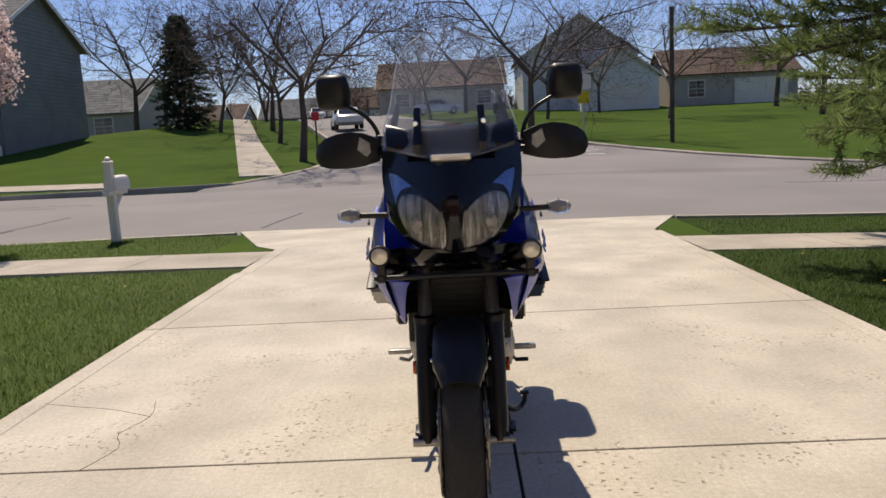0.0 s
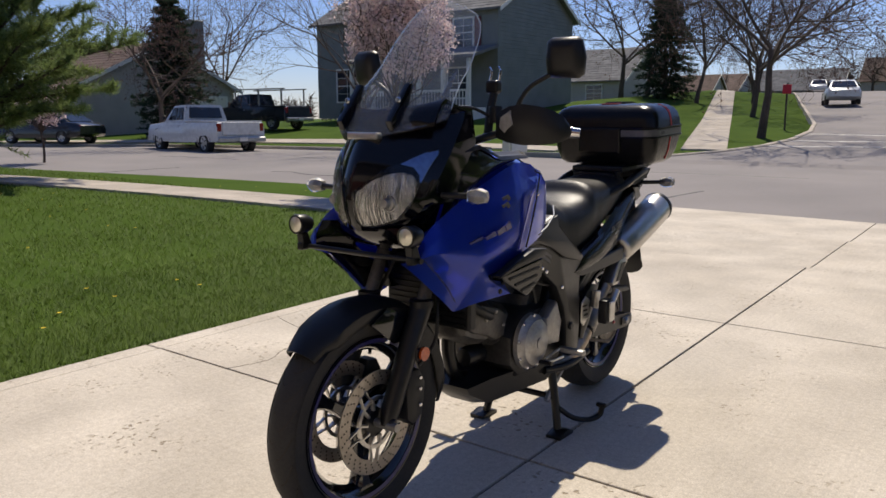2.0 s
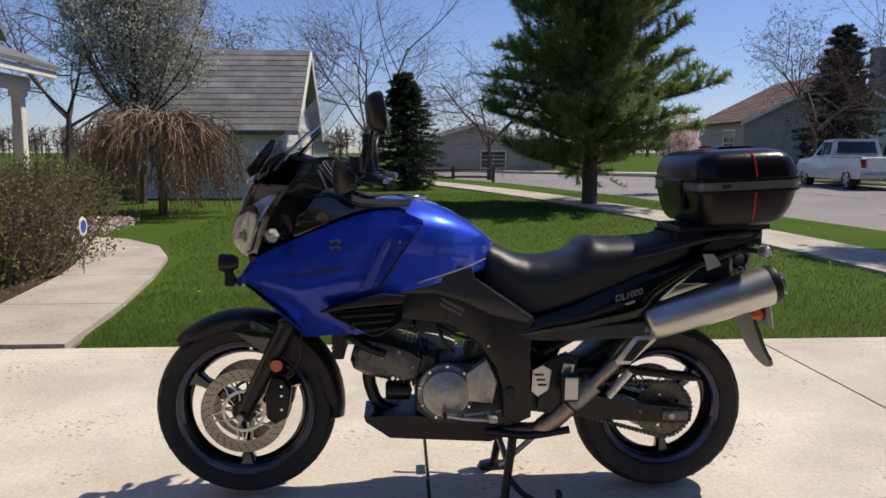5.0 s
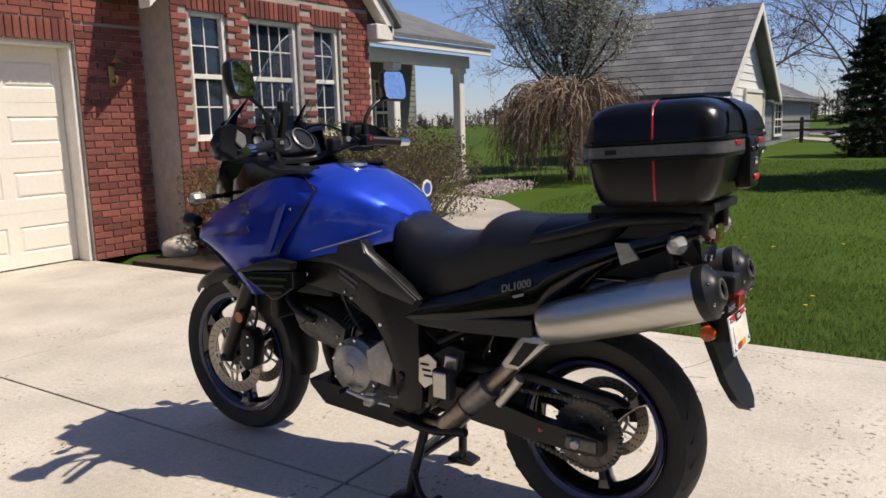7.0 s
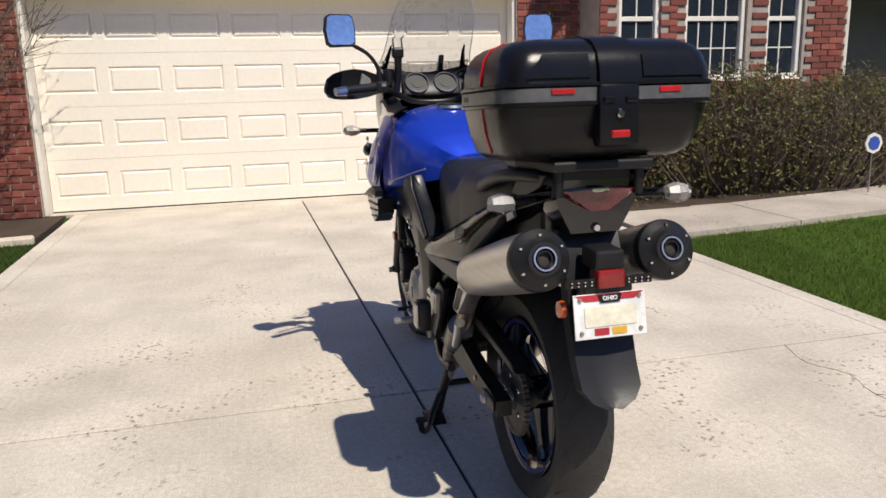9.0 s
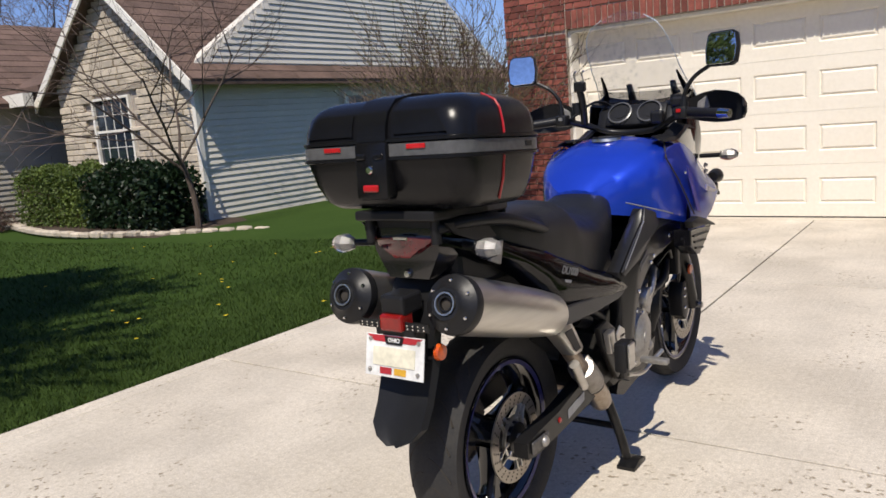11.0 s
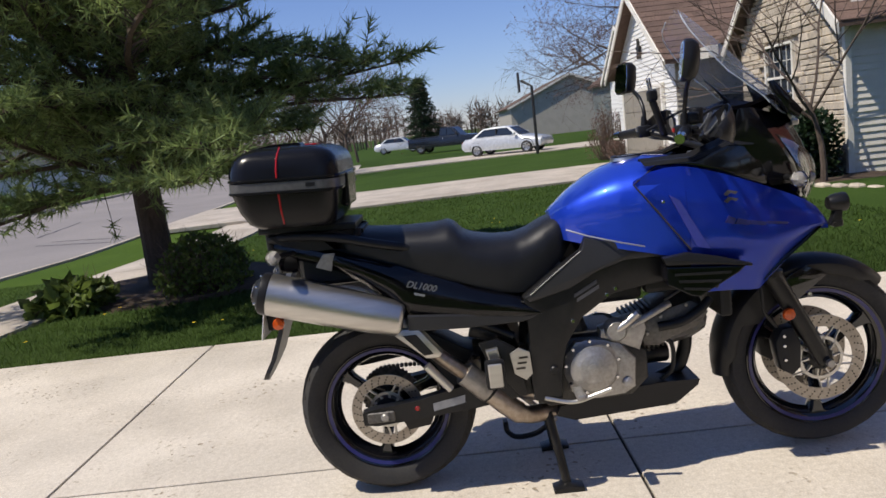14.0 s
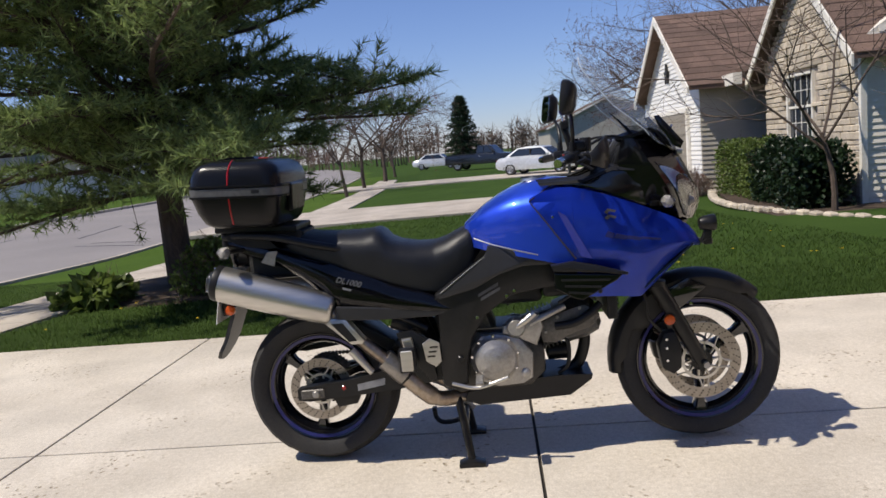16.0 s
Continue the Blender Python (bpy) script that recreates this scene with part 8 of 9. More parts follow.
part("porch_roof", loft([[(6.0, y, z), (12.3, y, z), (12.3, y, z + 0.08), (6.0, y, z + 0.08)] for y, z in ((6.55, 2.765), (10.5, 4.3))]), "shingle_gray", own)
for x in (9.35, 11.6):
    post = part("porch_post", box((x - 0.09, 6.96, 0.12), (x + 0.09, 7.14, 2.38), 0.012, 1), "white", own, "white porch post")
    part("post_base", box((x - 0.12, 6.93, 0.12), (x + 0.12, 7.17, 0.30), 0.01, 1), "white", post)
    part("post_cap", box((x - 0.12, 6.93, 2.26), (x + 0.12, 7.17, 2.375), 0.01, 1), "white", post)
sash_window(own, 8.0, 8.9, 8.5, 0.85, 2.2, 2, 2), sash_window(own, 10.6, 11.3, 8.5, 0.85, 2.2, 2, 2)

# bricks: single pieces on the garage piers and the bay, the rest joined
brick = box((-0.0965, -0.05, -0.029), (0.0965, 0.045, 0.029), 0.004, 1)
brick_me = bpy.data.meshes.new("brick")
brick.to_mesh(brick_me)
brick.free()
brick_me.materials.append(M["brick"])
cut = box((-0.0455, -0.05, -0.029), (0.0455, 0.045, 0.029), 0.004, 1)
half_me = bpy.data.meshes.new("half_brick")
cut.to_mesh(half_me)
cut.free()
half_me.materials.append(M["brick"])
garage_front, bay_front = bpy.data.objects["garage_wall"], bpy.data.objects["bay_wall"]
rest = bmesh.new()
rng = random.Random(2)


def lay(x0, x1, z0, z1, y, parent, single, skip=()):
    """Courses of stretcher-bond bricks on a wall that faces -y."""
    row, z = 0, z0 + 0.034
    while z < z1 - 0.02:
        x = x0 + (0.0 if row % 2 else -0.1025)
        while x < x1 - 0.03:
            a, b = max(x, x0), min(x + 0.205, x1)
            c, w = (a + b) / 2, b - a - 0.012
            hit = any(p - 0.02 < c < q + 0.02 and r - 0.02 < z < t + 0.02 for p, q, r, t in skip)
            if w > 0.03 and not hit:
                m = Matrix.Translation((c + rng.uniform(-0.002, 0.002), y + rng.uniform(-0.003, 0.002), z + rng.uniform(-0.0015, 0.0015)))
                if single:
                    o = new("brick", brick_me if w > 0.12 else half_me)
                    o.parent = parent
                    o.matrix_world = m @ Matrix.Diagonal((w / (0.193 if w > 0.12 else 0.091), 1, 1, 1))
                else:
                    add_box(rest, (-w / 2, -0.05, -0.029), (w / 2, 0.045, 0.029), m)
            x += 0.205
        row += 1
        z += 0.069


lay(X1 + 0.004, 2.945, 0, 2.3, WALL_Y + 0.045, garage_front, True)
lay(-3.45, X0 - 0.004, 0, 2.1, WALL_Y + 0.045, garage_front, True)
holes = [(a - 0.05, b + 0.05, WZ0 - 0.02, WZ1 + 0.2) for a, b in WINS]
lay(BX0, BX1, 0.9, BTOP, BY + 0.045, bay_front, False, holes)
lay(BX0, BX1, 0, 0.9, BY + 0.045, bay_front, False)
lay(-3.45, X0 - 0.004, 2.1, 2.75, WALL_Y + 0.045, own, False), lay(X1 + 0.004, 2.945, 2.3, 2.75, WALL_Y + 0.045, own, False)
lay(X0, X1, DOOR_H + 0.215, 2.75, WALL_Y + 0.045, own, False)
lay(BX0, BX1, 2.74, 4.2, BY + 0.06, own, False)
tagged(part("brickwork", rest, "brick_rest", own), kind="stuff")
# upright soldier courses over the openings
for a, b, z, y in ((X0, X1, DOOR_H + 0.105, WALL_Y + 0.045), *[(p - 0.04, q + 0.04, WZ1 + 0.1, BY + 0.045) for p, q in WINS]):
    n = int((b - a) / 0.07)
    for k in range(n):
        o = new("soldier_brick", brick_me)
        o.parent = garage_front if y > 5 else bay_front
        o.matrix_world = Matrix.Translation((a + (k + 0.5) * (b - a) / n, y - 0.004, z)) @ Matrix.Rotation(radians(90), 4, "Y")
for p, q in WINS:
    n = int((q - p) / 0.07)
    for k in range(n):
        o = new("sill_brick", half_me)
        o.parent = bay_front
        o.matrix_world = Matrix.Translation((p + (k + 0.5) * (q - p) / n, BY + 0.03, WZ0 - 0.01)) @ Matrix.Rotation(radians(90), 4, "Y")
# coach lamp on the pier
lampw = tagged(new("wall_lantern"), "small brass coach lantern on the brick pier", "lamp")
LX, LY, LZ = 2.56, WALL_Y - 0.005, 1.86
part("backplate", box((LX - 0.03, LY - 0.02, LZ - 0.16), (LX + 0.03, LY, LZ + 0.04), 0.006, 1), "brass", lampw)
part("arm", tube(bend([(LX, LY - 0.01, LZ - 0.10), (LX, LY - 0.08, LZ - 0.13), (LX, LY - 0.11, LZ - 0.06)], 5), 0.008, 8), "brass", lampw, smooth=True)
part("cage", lathe([(0.03, -0.06), (0.055, 0.05), (0.05, 0.06), (0.025, -0.06)], "z", (LX, LY - 0.11, LZ), 6), "clear", lampw)
part("roof", lathe([(0.06, 0.06), (0.03, 0.10), (0.008, 0.12), (0.006, 0.14), (0.001, 0.145)], "z", (LX, LY - 0.11, LZ), 6), "brass", lampw)
part("finial", lathe([(0.001, -0.10), (0.012, -0.085), (0.03, -0.062), (0.001, -0.06)], "z", (LX, LY - 0.11, LZ), 6), "brass", lampw)


# ---- other houses ----
def lap_wall(parent, a, b, z0, z1, board, material, out, gable=None, single=True):
    """Lap siding on an upright wall from a to b (plan points); out: the plan direction it faces. gable: (peak fraction, height)."""
    a, b, out = Vector((*a, 0)), Vector((*b, 0)), Vector((*out, 0)).normalized()
    L = (b - a).length
    along = (b - a).normalized()
    wall = bmesh.new()
    outline = [(0, z0), (L, z0), (L, z1)] + ([(L * gable[0], z1 + gable[1])] if gable else []) + [(0, z1)]
    front = [wall.verts.new(a + along * s + Vector((0, 0, z)) - out * 0.004) for s, z in outline]
    back = [wall.verts.new(a + along * s + Vector((0, 0, z)) - out * 0.2) for s, z in outline]
    wall.faces.new(front), wall.faces.new(back[::-1])
    for k in range(len(front)):
        wall.faces.new((front[k], front[(k + 1) % len(front)], back[(k + 1) % len(front)], back[k]))
    bmesh.ops.recalc_face_normals(wall, faces=wall.faces[:])
    w = part("wall", wall, material, parent)
    top = z1 + (gable[1] if gable else 0)
    n = int((top - z0) / board)
    join = bmesh.new()
    for k in range(n):
        za, zb = z0 + k * board, z0 + (k + 1) * board
        s0, s1 = 0.0, L
        if gable and zb > z1:
            u = min(1, (zb - z1) / gable[1])
            s0, s1 = L * gable[0] * u, L - L * (1 - gable[0]) * u
        if s1 - s0 < 0.1:
            continue
        bm = bmesh.new() if single else join
        p = [a + along * s + out * o + Vector((0, 0, z)) for s in (s0, s1) for o, z in ((0.022, za + 0.001), (0.004, zb), (0.0, zb), (0.0, za + 0.001))]
        v = [bm.verts.new(q) for q in p]
        for f in ((0, 4, 5, 1), (0, 3, 7, 4), (1, 5, 6, 2), (0, 1, 2, 3), (4, 7, 6, 5)):
            bm.faces.new([v[i] for i in f])
        bmesh.ops.recalc_face_normals(bm, faces=bm.faces[:])
        if single:
            part("siding_board", bm, material, w)
    if not single:
        tagged(part("siding", join, material, w), kind="stuff")
    else:
        join.free()
    return w


def gable_roof(parent, x0, x1, y0, y1, z, rise, axis, material, over=0.35, label="shingle roof"):
    """Two sloping slabs with courses of shingles, and rake boards. axis: the direction of the ridge."""
    r = None
    for s in (-1, 1):
        if axis == "x":
            c = (y0 + y1) / 2
            half = (y1 - y0) / 2 + over
            P = lambda u, v: (x0 - over + (x1 - x0 + 2 * over) * u, c + s * half * v, z + rise - (rise * half / ((y1 - y0) / 2)) * v)  # noqa: E731
            long = x1 - x0
        else:
            c = (x0 + x1) / 2
            half = (x1 - x0) / 2 + over
            P = lambda u, v: (c + s * half * v, y0 - over + (y1 - y0 + 2 * over) * u, z + rise - (rise * half / ((x1 - x0) / 2)) * v)  # noqa: E731
            long = y1 - y0
        sec = [[P(u, 0), P(u, 1), (P(u, 1)[0], P(u, 1)[1], P(u, 1)[2] + 0.10), (P(u, 0)[0], P(u, 0)[1], P(u, 0)[2] + 0.10)] for u in (0, 1)]
        r = part("roof", loft(sec), material, parent, label)
        rows = 14
        verts, faces = [], []
        cols = max(6, int(long / 0.9))
        rng = random.Random(int(x0 * 7 + y0))
        for k in range(rows):
            off = rng.random()
            for c2 in range(cols + 1):
                ua, ub = max(0, (c2 - off) / cols), min(1, (c2 + 1 - off) / cols)
                if ub - ua < 0.01:
                    continue
                va, vb = k / rows, (k + 1) / rows + 0.004
                i = len(verts)
                for uu, vv, dz in ((ua + 0.002, va, 0.104), (ub - 0.002, va, 0.104), (ub - 0.002, vb, 0.122), (ua + 0.002, vb, 0.122), (ub - 0.002, vb, 0.105), (ua + 0.002, vb, 0.105)):
                    q = P(uu, vv)
                    verts.append((q[0], q[1], q[2] + dz))
                faces += [(i, i + 1, i + 2, i + 3), (i + 3, i + 2, i + 4, i + 5)]
        tagged(raw("shingles", verts, faces, material, r), kind="stuff")
        for u in (0, 1):
            e = 0.02 if u else -0.02
            a, b = Vector(P(u, 0)), Vector(P(u, 1))
            d = Vector((0.04 if axis == "x" else 0, 0.04 if axis == "y" else 0, 0)) * (1 if u else -1)
            part("rake_board", loft([[q + d * 0.05, q + d, q + d + Vector((0, 0, -0.2)), q + d * 0.05 + Vector((0, 0, -0.2))] for q in (a + Vector((0, 0, 0.08)), b + Vector((0, 0, 0.08)))]), "white", r)
    return r


def plain_window(parent, a, b, z0, z1, out, cols=2, shutters=False, trim_w=0.09):
    """A framed window on an upright wall between two plan points."""
    a, b, out = Vector((*a, 0)), Vector((*b, 0)), Vector((*out, 0)).normalized()
    along = (b - a).normalized()
    L = (b - a).length

    def slab(s0, s1, za, zb, o0, o1):
        bm = bmesh.new()
        v = [bm.verts.new(a + along * s + out * o + Vector((0, 0, z))) for s in (s0, s1) for o in (o0, o1) for z in (za, zb)]
        for f in ((0, 1, 3, 2), (4, 6, 7, 5), (0, 4, 5, 1), (2, 3, 7, 6), (0, 2, 6, 4), (1, 5, 7, 3)):
            bm.faces.new([v[i] for i in f])
        bmesh.ops.recalc_face_normals(bm, faces=bm.faces[:])
        return bm
    w = part("window", slab(0, L, z0, z1, 0.0, 0.03), "window", parent)
    for s0, s1, za, zb in ((-trim_w, 0, z0 - trim_w, z1 + trim_w), (L, L + trim_w, z0 - trim_w, z1 + trim_w), (0, L, z1, z1 + trim_w), (0, L, z0 - trim_w, z0), (0, L, (z0 + z1) / 2 - 0.025, (z0 + z1) / 2 + 0.025)):
        part("frame", slab(s0, s1, za, zb, 0.0, 0.06), "white", w)
    for c in range(1, cols):
        part("muntin", slab(L * c / cols - 0.012, L * c / cols + 0.012, z0, z1, 0.03, 0.045), "white", w)
    for r in (0.25, 0.75):
        if cols > 1:
            part("muntin", slab(0, L, z0 + (z1 - z0) * r - 0.012, z0 + (z1 - z0) * r + 0.012, 0.03, 0.044), "white", w)
    if shutters:
        for s0, s1 in ((-0.5, -0.11), (L + 0.11, L + 0.5)):
            part("shutter", slab(s0, s1, z0 - 0.05, z1 + 0.05, 0.0, 0.05), "red_shutter", w, "dark red shutter")
    return w


def block_house(name, label, x0, x1, y0, y1, zg, eave, rise, axis, wall, roof, windows=(), rz=0.0, garage=None, chimney=None):
    """A plain house: four lap-sided walls, gable roof, windows, perhaps a garage door and a chimney."""
    h = tagged(new(name), label, "house")
    g = (0.5, rise)
    lap_wall(h, (x0, y1), (x1, y1), zg - 0.3, eave, 0.2, wall, (0, 1), g if axis == "y" else None, False)
    lap_wall(h, (x1, y0), (x0, y0), zg - 0.3, eave, 0.2, wall, (0, -1), g if axis == "y" else None, False)
    lap_wall(h, (x0, y0), (x0, y1), zg - 0.3, eave, 0.2, wall, (-1, 0), g if axis == "x" else None, False)
    lap_wall(h, (x1, y1), (x1, y0), zg - 0.3, eave, 0.2, wall, (1, 0), g if axis == "x" else None, False)
    gable_roof(h, x0, x1, y0, y1, eave, rise, axis, roof)
    for a, b, za, zb, out, sh in windows:
        plain_window(h, a, b, za, zb, out, 2, sh)
    if garage:
        a, b, z0, z1, out = garage
        d = plain_window(h, a, b, z0, z1, out, 1)
        d.name = "garage_door"
        d.data.materials[0] = M["door_white"]
    if chimney:
        cx, cy, cz = chimney
        part("chimney", box((cx - 0.5, cy - 0.4, eave - 1), (cx + 0.5, cy + 0.4, cz), 0.03, 1), "siding_gray", h, "boxed chimney")
    return h


# stone-fronted neighbour
nb = tagged(new("house"), "stone and white siding house with a brown shingle roof", "house")
GZ = -0.30
lap_wall(nb, (-11.0, 6.6), (-11.0, 17.5), GZ + 0.25, 2.75, 0.115, "siding_warm", (1, 0), (0.5, 3.6))
part("foundation", box((-11.2, 6.65, GZ - 0.2), (-11.015, 17.5, GZ + 0.24)), "walk", nb, "bare concrete foundation")
plain_window(nb, (-10.978, 10.6), (-10.978, 11.5), 0.85, 2.15, (1, 0), 1)
part("utility_meter", box((-10.99, 9.5, 0.3), (-10.85, 9.75, 0.62), 0.02, 1), "siding_gray", nb, "grey meter box")
part("meter_pipe", tube([(-10.93, 9.62, 0.3), (-10.93, 9.62, -0.3)], 0.03, 8), "siding_gray", nb)
stone_wall = part("stone_wall", plate([(-14.75, GZ), (-11.0, GZ), (-11.0, 2.75), (-12.9, 4.75), (-14.75, 2.8)], 6.66, 6.85, axis="y"), "mortar", nb, "coursed stone gable wall")
lap_wall(nb, (-15.6, 5.4), (-15.6, 7.6), GZ, 2.65, 0.115, "siding_tan", (1, 0))
part("entry_back", box((-15.6, 7.6, GZ), (-14.7, 7.7, 2.7)), "siding_tan", nb)
lap_wall(nb, (-20.7, 5.4), (-15.6, 5.4), GZ, 2.65, 0.115, "siding", (0, -1), (0.5, 1.95))
gable_roof(nb, -20.7, -15.6, 5.35, 12, 2.62, 1.95, "y", "shingle_brown", 0.28)
gable_roof(nb, -14.8, -11.0, 6.62, 17.4, 2.7, 1.95, "y", "shingle_brown", 0.3)
part("porch_beam", box((-15.6, 5.9, 2.42), (-14.8, 6.1, 2.68)), "white", nb)
part("main_roof", loft([[(x, 6.3, 2.72), (x, 12, 5.4), (x, 12, 5.5), (x, 6.3, 2.84)] for x in (-16.0, -14.9)]), "shingle_brown", nb)
gd = part("garage_door", box((-19.9, 5.33, GZ), (-16.5, 5.372, 1.92)), "tan_door", nb, "tan garage door")
for r in range(4):
    part("door_section", box((-19.88, 5.315, GZ + 0.01 + 0.553 * r), (-16.52, 5.329, GZ + 0.54 + 0.553 * r), 0.004, 1), "tan_door", gd)
for lo, hi in (((-20.02, 5.30, GZ), (-19.9, 5.376, 2.04)), ((-16.5, 5.30, GZ), (-16.38, 5.376, 2.04)), ((-19.9, 5.30, 1.925), (-16.5, 5.376, 2.04))):
    part("door_trim", box(lo, hi), "white", nb)
star = []
for k in range(10):
    a = math.pi / 2 + math.pi * k / 5
    r = 0.30 if k % 2 == 0 else 0.12
    star.append((-19.03 + r * 0.75 * math.cos(a), 2.85 + r * math.sin(a)))
tagged(part("star_ornament", plate(star, 5.0, 5.075, 0.01, "y"), "tar"), "dark metal star hung on a gable", "ornament")
sash_window(nb, -13.75, -12.65, 6.60, 1.08, 2.42, 4, 2)
part("corner_board", box((-11.03, 6.56, GZ), (-10.95, 6.66, 2.75)), "white", nb)
# stones: single pieces of uneven length
rng = random.Random(12)
z = GZ
count = 0
while z < 4.6:
    ht = rng.choice((0.09, 0.12, 0.15))
    lim = 1.0 if z < 2.75 else max(0, 1 - (z + ht - 2.75) / 1.95)
    xl, xr = -12.9 - 1.85 * lim, -12.9 + 1.9 * lim
    x = xl
    while x < xr - 0.05:
        w = min(rng.uniform(0.16, 0.42), xr - x)
        if not (-13.85 < x + w / 2 < -12.55 and 0.95 < z + ht / 2 < 2.5):
            part("stone", box((x + 0.008, 6.60 - rng.uniform(0, 0.025), z + 0.008), (x + w - 0.004, 6.662, z + ht - 0.004), 0.012, 1), "stone", stone_wall)
        x += w
    z += ht

nb.matrix_world = Matrix.Translation((2.75, -0.3, -0.2)) @ Matrix.Diagonal((1.2, 1, 1, 1))
block_house("house", "grey-sided house with a white gable and attached garage", 16.4, 21.6, 3.0, 6.6, -0.15, 1.95, 2.0, "y", "siding", "shingle_gray",
            garage=((18.9, 2.97), (21.0, 2.97), -0.15, 1.85, (0, -1)))
block_house("house", "low grey-green house with a shallow roof", 24.6, 34, 3.6, 10, -0.1, 1.9, 1.5, "x", "siding_gray", "shingle_gray", [((26, 3.57), (27.2, 3.57), 0.6, 1.6, (0, -1), False)])
GX, GY = 20.2, -31.2
block_house("house", "large two-storey grey house with red shutters and a white porch", GX, GX + 13, GY - 8, GY, 1.5, 6.8, 2.3, "x", "siding_gray", "shingle_gray",
            [((GX + a, GY + 0.03), (GX + b, GY + 0.03), za, zb, (0, 1), sh) for a, b, za, zb, sh in ((1.5, 2.7, 4.9, 6.3, True), (4.7, 5.9, 4.9, 6.3, True), (8.1, 9.3, 4.9, 6.3, True), (1.7, 3.1, 2.3, 3.8, False), (9.7, 11.3, 2.2, 4.0, False))])
porch = tagged(new("porch"), "white front porch with railing and posts", "porch")
part("deck", box((GX + 0.1, GY + 0.1, 1.0), (GX + 8.5, GY + 2.1, 1.75)), "white", porch)
part("roof", loft([[(GX - 0.1, GY + y, z), (GX + 8.7, GY + y, z), (GX + 8.7, GY + y, z + 0.15), (GX - 0.1, GY + y, z + 0.15)] for y, z in ((2.3, 4.15), (0.08, 4.75))]), "shingle_gray", porch)
for k in range(6):
    part("post", box((GX + 0.3 + 1.58 * k, GY + 1.88, 1.75), (GX + 0.5 + 1.58 * k, GY + 2.08, 4.15), 0.02, 1), "white", porch)
part("rail", box((GX + 0.4, GY + 1.94, 2.55), (GX + 8.3, GY + 2.02, 2.65)), "white", porch)
for k in range(40):
    part("baluster", box((GX + 0.55 + 0.195 * k, GY + 1.96, 1.75), (GX + 0.6 + 0.195 * k, GY + 2.0, 2.55)), "white", porch)
block_house("house", "tan house with a brown roof, dormer gable and chimney", 36, 42, -27, -17.5, 0.2, 2.9, 2.3, "x", "siding_tan", "shingle_brown",
            [((37, -17.47), (38.3, -17.47), 1.1, 2.4, (0, 1), False)], garage=((35.97, -26.4), (35.97, -23.4), 0.2, 2.4, (-1, 0)), chimney=(38.2, -26.0, 6.9))
block_house("house", "brown-roofed house behind the trees", 46, 60, -9.5, 0.5, -0.4, 1.5, 1.5, "x", "siding_tan", "shingle_brown", [((45.97, -6.5), (45.97, -5), 0.3, 1.3, (-1, 0), False)])
def far_house(label, x0, x1, y0, y1, eave, rise, axis, wall, roof, wins=(), garage=None):
    """A house that stands on the slope along the side street; heights are given above its ground."""
    g = height((x0 + x1) / 2, y1) - 0.15
    block_house("house", label, x0, x1, y0, y1, g, g + eave, rise, axis, wall, roof, [((x0 + a_, y1 + 0.03), (x0 + b_, y1 + 0.03), g + za, g + zb, (0, 1), False) for a_, b_, za, zb in wins],
                garage=garage and ((x0 + garage[0], y1 + 0.03), (x0 + garage[1], y1 + 0.03), g, g + 2.3, (0, 1)))


far_house("white two-storey house with a brown gabled roof", -17.6, -6.6, -82, -72, 5.4, 3.6, "y", "siding", "shingle_brown", ((6.9, 8.2, 3.4, 4.8), (2.6, 3.9, 3.4, 4.8), (0.8, 2.2, 0.9, 2.4)))
far_house("white gabled garage wing of a two-storey house", -18.0, -11.2, -71.6, -66, 3.2, 2.5, "y", "siding", "shingle_brown", (), (1.0, 4.8))
far_house("tan house with a double garage at the corner", -31, -19.5, -76, -68, 3.0, 2.4, "x", "siding_tan", "shingle_brown", ((8.4, 9.8, 0.9, 2.3),), (1.0, 5.6))
far_house("tan low house with a broad roof up the side street", -5.2, 8.0, -89, -79, 2.9, 2.9, "x", "siding_tan", "shingle_brown", ((1.4, 2.8, 0.9, 2.2), (10.0, 11.4, 0.9, 2.2)), (4.4, 8.6))
far_house("grey house far up the side street", 27, 37, -72, -62, 2.7, 3.0, "x", "siding_tan", "shingle_gray", ((2, 3.5, 0.8, 2.2),))
far_house("tan house behind the street trees", 33, 45, -112, -103, 3.0, 3.0, "x", "siding_tan", "shingle_brown", ((2, 3.5, 0.8, 2.2), (8, 9.5, 0.8, 2.2)))
far_house("grey house at the end of the side street", 21, 33, -136, -127, 3.0, 3.2, "x", "siding_gray", "shingle_gray", ((2, 3.5, 0.8, 2.2), (8, 9.5, 0.8, 2.2)))
far_house("tan house with a brick-brown roof at the street's end", 5, 18, -134, -125, 3.0, 3.4, "x", "siding_tan", "shingle_brown", ((2, 3.5, 0.8, 2.2),), (5, 9.5))
far_house("brown-roofed house at the end of the side street", 37, 50, -140, -130, 5.2, 2.8, "x", "siding_tan", "shingle_brown", ((2, 3.5, 3.5, 4.8), (8, 9.5, 3.5, 4.8)))
block_house("house", "house with a green roof and white gable", -34.5, -28, 7.5, 16, -0.3, 2.8, 2.0, "y", "siding", "shingle_gray")
block_house("house", "grey-sided house with a steep brown roof", -52, -40, 10, 20, -0.3, 3.2, 3.4, "x", "siding_gray", "shingle_brown")
block_house("house", "brick-red low house with broad gables", -92, -74, 6, 18, -0.3, 2.8, 2.6, "x", "siding_tan", "shingle_brown")
block_house("house", "tan house across the street behind a white fence", -48, -36, -42, -32, 1.3, 5.2, 2.6, "x", "siding_tan", "shingle_brown", [((-44, -31.97), (-42.6, -31.97), 2.4, 3.8, (0, 1), False)])
